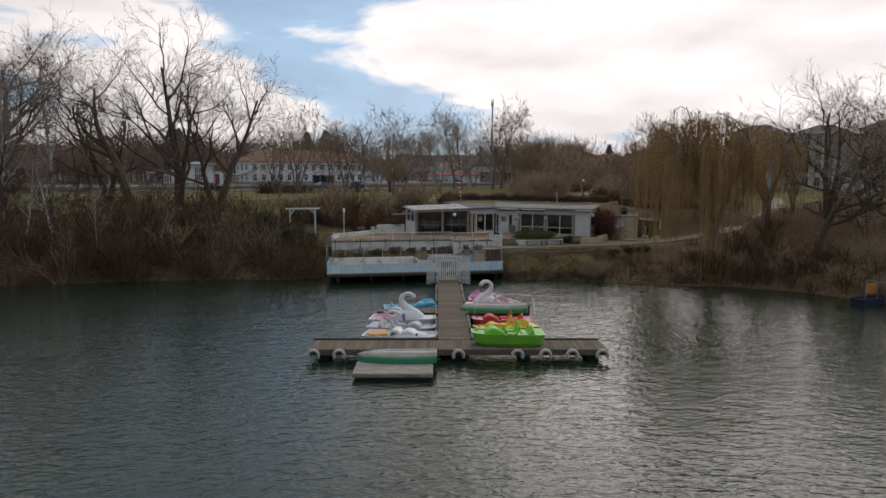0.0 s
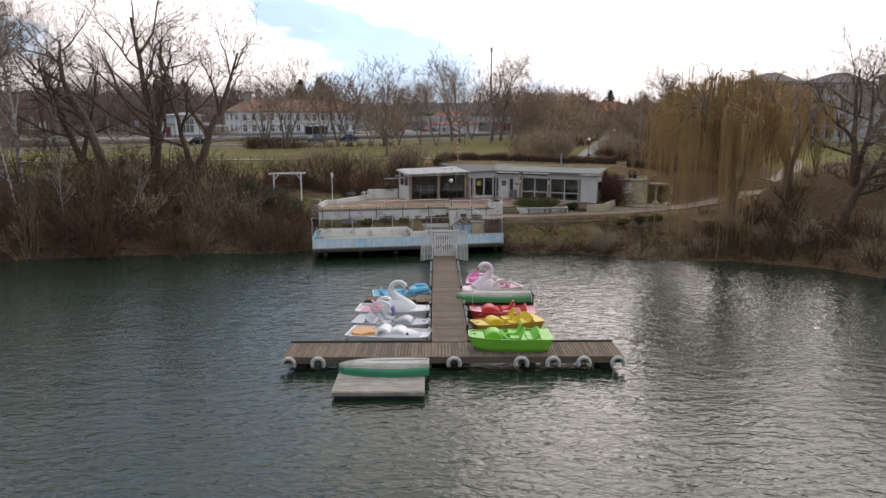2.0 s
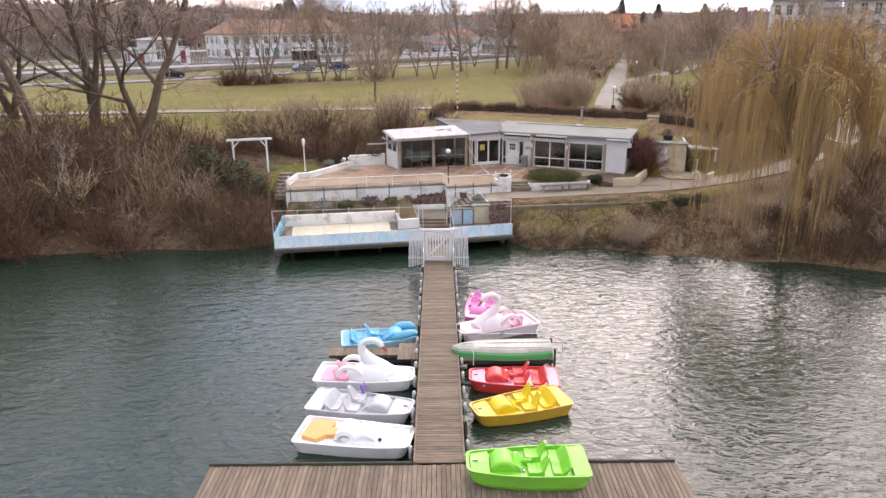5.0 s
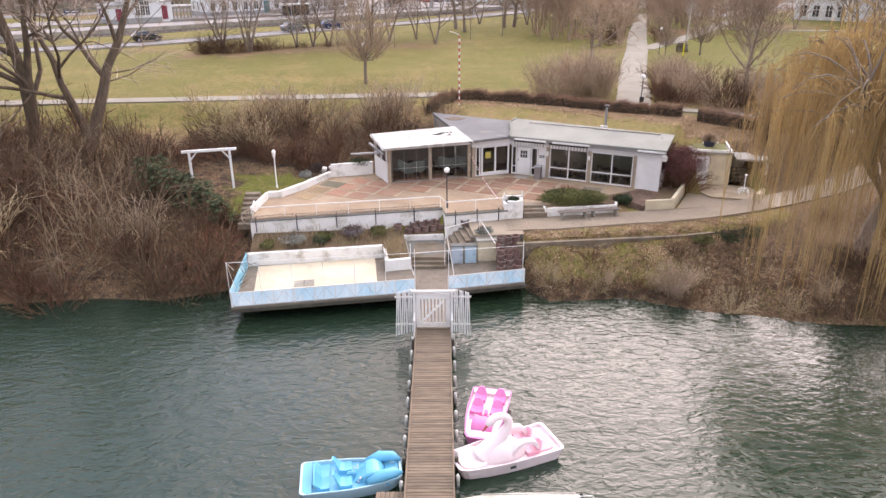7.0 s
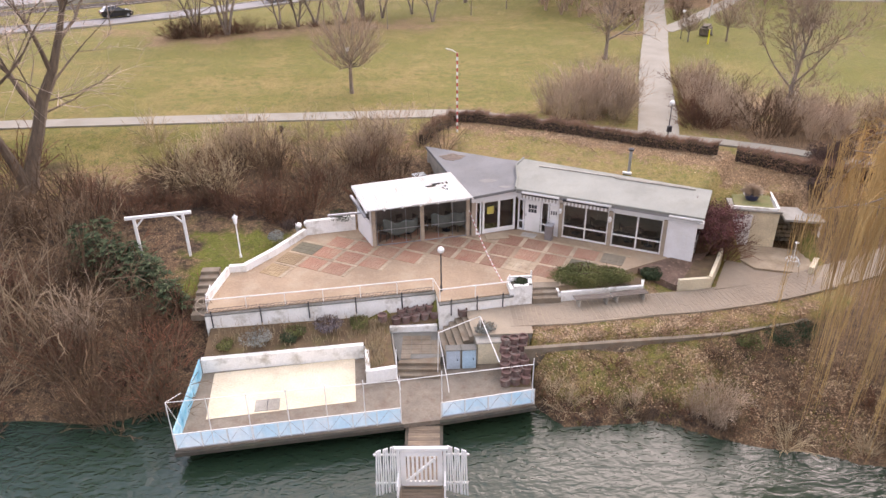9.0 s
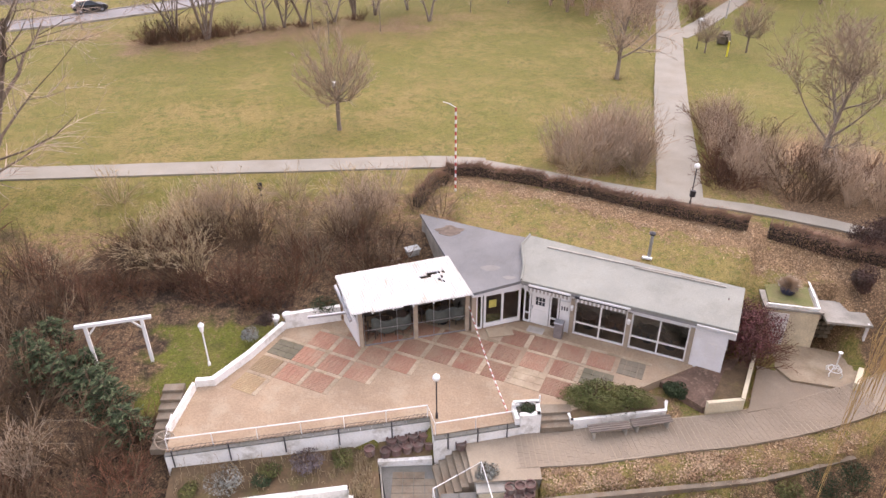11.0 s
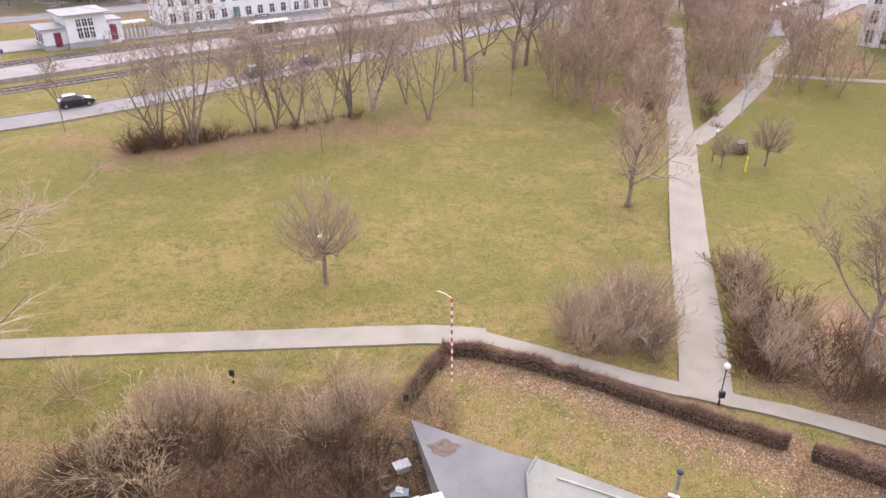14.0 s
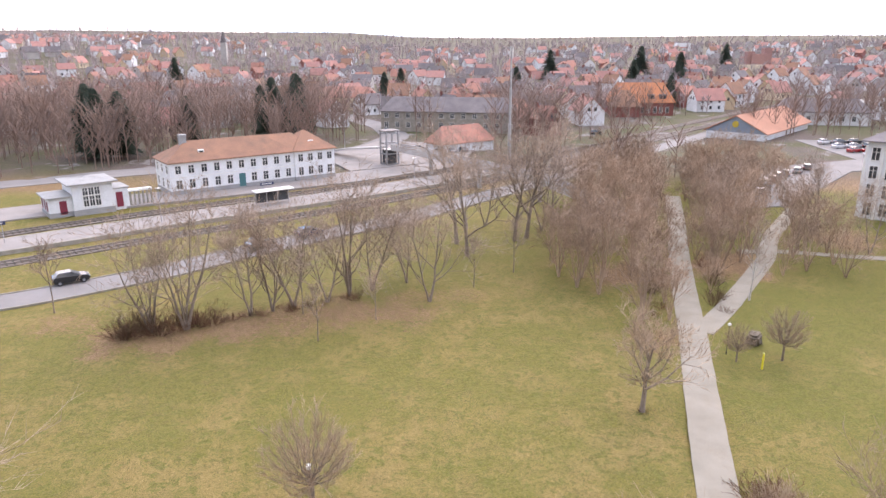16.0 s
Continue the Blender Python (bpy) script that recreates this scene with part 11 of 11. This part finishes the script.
for i_, (y, x, k, turn) in enumerate(plots):
    m_ = pose(x, y, height(x, y) + 0.2, 0, 0, turn)
    w_, r_, W, D, H, rise, lab = PROTO[k]
    if i_ < 290:
        near = 2 if i_ < 110 else 1
        if (k, near) not in made:
            made[k, near] = house(k, HW[w_], HR[r_], W, D, H, rise, lab, near)
            made[k, near].matrix_basis = m_
        else:
            copy_thing(made[k, near], m_)
        continue
    # far houses: body and a roof with eaves
    body = [(-W / 2, -D / 2, -2), (W / 2, -D / 2, -2), (W / 2, D / 2, -2), (-W / 2, D / 2, -2), (-W / 2, -D / 2, H), (W / 2, -D / 2, H), (W / 2, D / 2, H), (-W / 2, D / 2, H), (-W / 2, 0, H + rise), (W / 2, 0, H + rise)]
    FAR_WALL.setdefault(w_, Geo()).add([tuple(m_ @ Vector(p)) for p in body], [(0, 1, 5, 4), (1, 2, 6, 9, 5), (2, 3, 7, 6), (3, 0, 4, 8, 7)])
    for s_ in (-1, 1):
        slope = [(x_, s_ * y_, z_ + dz) for dz in (0.05, 0.3) for x_ in (-W / 2 - 0.4, W / 2 + 0.4) for y_, z_ in ((0, H + rise), (D / 2 + 0.5, H - 0.5 * rise / (D / 2)))]
        FAR_ROOF.setdefault(r_, Geo()).add([tuple(m_ @ Vector(p)) for p in slope], [(0, 1, 3, 2), (4, 6, 7, 5), (0, 4, 5, 1), (2, 3, 7, 6), (1, 5, 7, 3), (0, 2, 6, 4)])
for w_, g in FAR_WALL.items():
    solo("distant_houses", g, HW[w_], ("white", "cream", "grey", "ochre", "red brick")[w_] + " walls of small houses on the far slopes", "houses", kind="stuff")
for r_, g in FAR_ROOF.items():
    solo("distant_roofs", g, HR[r_], ("orange", "dark", "brown", "faded red")[r_] + " gabled roofs of houses on the far slopes", "roofs", kind="stuff")

ch = thing("church_tower", pose(-205, 690, height(-205, 690)), "slim church tower with a dark spire on the hill", "church")
part("tower", Geo().box((0, 0, 9), (5, 5, 22)), HW[2], ch)
part("spire", Geo().tube([(0, 0, 20), (0, 0, 22), (0, 0, 24), (0, 0, 31)], [3.4, 2.4, 2.0, 0.1], 8), M_DARKTILE, ch)
M_WORKS = surface("pinkish_brick", (0.34, 0.19, 0.165), (0.28, 0.165, 0.145), 0.4, 6, 0.9, 0.1)
silo = thing("brick_works", pose(268, 640, height(268, 640) - 3) @ Matrix.Diagonal((0.78, 0.78, 0.72, 1)), "tall red brick works on the far edge of town", "building")
part("block", Geo().box((0, 0, 11), (20, 12, 26)), M_WORKS, silo)
part("tower", Geo().box((9, 2, 14), (8, 9, 34)).box((-10, 0, 12), (8, 8, 30)), M_WORKS, silo)
part("hall", Geo().box((-6, -14, 5), (34, 14, 14)), HW[1], silo)
whs = thing("white_silo", pose(335, 1050, height(335, 1050) - 8) @ Matrix.Diagonal((0.75, 0.75, 0.7, 1)), "white tower block on the horizon", "building")
part("block", Geo().box((0, 0, 12), (26, 16, 32)), M_STWALL, whs)
part("roof", Geo().box((0, 0, 28.4), (20, 12, 1.2)), M_HUTROOF, whs)

# ---------------------------------------------------------------- trees of the town
def far_woods(name, spots, material, label, h0, h1, twigs, r, simple=False):
    rnd, tw = random.Random(len(spots)), Twigs()
    for x, y in spots:
        H, z = rnd.uniform(h0, h1), height(x, y)
        tw.seg((x, y, z - 0.5), (x + rnd.uniform(-.4, .4), y, z + H * 0.75), r * (1.3 if simple else 2.2), r * 0.8)
        for _ in range(twigs):
            t = rnd.uniform(0.15, 0.75)
            a, s = rnd.uniform(0, 6.28), rnd.uniform(0.08, 0.36) * H
            p = (x, y, z + H * t)
            q = (x + math.cos(a) * s * 0.6, y + math.sin(a) * s * 0.6, z + H * t + s * 0.7)
            q2 = (q[0] + math.cos(a) * s * 0.35 + rnd.uniform(-.4, .4), q[1] + math.sin(a) * s * 0.35, min(z + H, q[2] + s * rnd.uniform(.4, .9)))
            if simple:
                tw.tip(p, q2, r)
                continue
            tw.seg(p, q, r, r * 0.8)
            tw.tip(q, q2, r * 0.9)
    ob = new(name, tw.mesh(name, material))
    return tagged(ob, label, "woodland", kind="stuff")


# far twigs paled: distance haze is put into their base colour
M_FARTWIG = surface("haze_paled_twigs", (0.43, 0.36, 0.345), (0.3, 0.25, 0.245), 0.02, 0.5, 0.95, 0.0)
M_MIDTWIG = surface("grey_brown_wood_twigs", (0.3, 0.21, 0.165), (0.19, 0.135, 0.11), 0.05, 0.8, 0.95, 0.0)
rw2 = random.Random(90)
near_sp, mid_sp, far_sp = [], [], []
for _ in range(14000):
    y = 168 + 600 * rw2.random() ** 1.3
    half = 0.78 * (y - 10)
    x = rw2.uniform(-half, half)
    if near_line(RAIL_KEEP, x, y)[0] < 14 or near_line(BACKROAD, x, y)[0] < 7 or (-78 < x < 12 and y < 216 and y < 195 + 0.75 * (x + 40)):
        continue
    if (52 < x < 150 and y < 232 and near_line(MAIN_WAY, x, y)[0] > 15) or (x > -30 and x < 10 and y < 226) or any((x - a) ** 2 + (y - b) ** 2 < 55 for a, b in taken[:140]):
        continue
    wooded = bumpy(x, y, 70, 12.0) + (0.5 if x < -40 and y < 250 else 0)
    if wooded < -0.05 and rw2.random() < 0.72:
        continue
    (near_sp if y < 300 else mid_sp).append((x, y))
near_sp, mid_sp = near_sp[:480], mid_sp[:2900]
wood_sp = []
for _ in range(900):
    x, y = rw2.uniform(-135, -18), rw2.uniform(192, 292)
    if near_line(BACKROAD, x, y)[0] > 8 and y > 206 + 0.72 * (x + 45) and len(wood_sp) < 185 and not any((x - a) ** 2 + (y - b) ** 2 < 60 for a, b in taken[:200]):
        wood_sp.append((x, y))
for _ in range(4200):
    y = 720 + 1500 * rw2.random() ** 1.1
    x = rw2.uniform(-0.75, 0.75) * y
    far_sp.append((x, y))
far_woods("town_trees", near_sp, M_MIDTWIG, "leafless trees between station and town", 11, 19, 26, 0.07)
far_woods("station_wood", wood_sp, M_MIDTWIG, "tall leafless wood behind the station", 12, 21, 36, 0.075)
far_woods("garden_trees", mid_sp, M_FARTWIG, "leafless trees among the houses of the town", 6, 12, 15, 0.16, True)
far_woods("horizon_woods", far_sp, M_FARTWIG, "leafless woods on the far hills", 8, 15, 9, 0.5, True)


def conifer(m, H, W, seed, label="dark green conifer behind the station"):
    rnd = random.Random(seed)
    c = thing("conifer", m, label, "tree", "conifers")
    part("trunk", Geo().tube([(0, 0, -0.5), (0, 0, H * 0.95)], [0.3, 0.05], 6), M_BARK, c)
    v, f = [], []
    for _ in range(2300):
        t = rnd.random() ** 0.8
        z = H * (0.1 + 0.9 * t)
        a = rnd.uniform(0, 6.28)
        rad = W / 2 * (1 - t) ** 0.55 * rnd.uniform(0.35, 1.12) * (0.85 + 0.35 * math.sin(3 * a + 9 * t)) + 0.25
        d, s = Vector((math.cos(a), math.sin(a), -0.3)), Vector((-math.sin(a), math.cos(a), 0))
        p = Vector((math.cos(a) * rad * 0.4, math.sin(a) * rad * 0.4, z))
        L, w = rad * 0.75 + 0.2, 0.16 + 0.2 * (1 - t)
        i = len(v)
        v += [tuple(p - s * w * 0.4), tuple(p + d * L * 0.6 - s * w), tuple(p + d * L), tuple(p + d * L * 0.6 + s * w), tuple(p + s * w * 0.4), tuple(p + d * L * 0.5 + Vector((0, 0, w * 0.5)))]
        f += [(i, i + 1, i + 5), (i + 1, i + 2, i + 5), (i + 2, i + 3, i + 5), (i + 3, i + 4, i + 5), (i + 4, i, i + 5)]
    part("crown", Geo().add(v, f), L_CONIF, c)
    return c


L_CONIF = leafy("dark_conifer_needles", (0.03, 0.045, 0.03), (0.05, 0.065, 0.045))
cf = conifer(at_ground(-84, 192), 17.5, 9.5, 1)
for x, y, s in ((-88, 196, 1.05), (-80, 196, 0.95), (-49, 226, 1.05), (-43, 230, 1.1), (-55, 236, 0.9), (-70, 215, 0.8), (150, 480, 1.2), (130, 500, 1.4), (118, 470, 1.0), (-150, 420, 1.1), (40, 420, 0.8), (70, 500, 1.3), (240, 640, 1.3), (-30, 380, 0.8), (-22, 384, 0.9), (98, 330, 0.8)):
    copy_thing(cf, at_ground(x, y, 50 * x, s))

# ---------------------------------------------------------------- terrace panels, last of all
wang = math.degrees(math.atan2(WU.y, WU.x))
rp_ = random.Random(14)
for iu, iv, u0, v0 in PANELS:
    x, y = wing(u0, v0)
    k = "red"
    if iu == 1 and iv <= -2:
        k = "pale"
    elif iu == 3 and iv == -1 or iu == -7 and iv >= -4:
        k = "damp"
    elif iu <= -7:
        k = "ochre"
    elif iu >= 4 or iu == 3 and iv < -1:
        k = rp_.choice(("grey", "grey", "red"))
    part("paving_panel", PM[k], None, terrace, m=pose(x, y, FLOOR + 0.004, 0, 0, wang + rp_.uniform(-.3, .3)))
    if k != "pale" and rp_.random() < 0.86:
        xs, ys = wing(u0, v0 + 1.165)
        part("paving_strip", pm_ju, None, terrace, m=pose(xs, ys, FLOOR + 0.002, 0, 0, wang))
    if k in ("red", "ochre", "grey") and rp_.random() < 0.86:
        xs, ys = wing(u0 + 1.215, v0)
        part("paving_strip", pm_jv, None, terrace, m=pose(xs, ys, FLOOR + 0.003, 0, 0, wang))
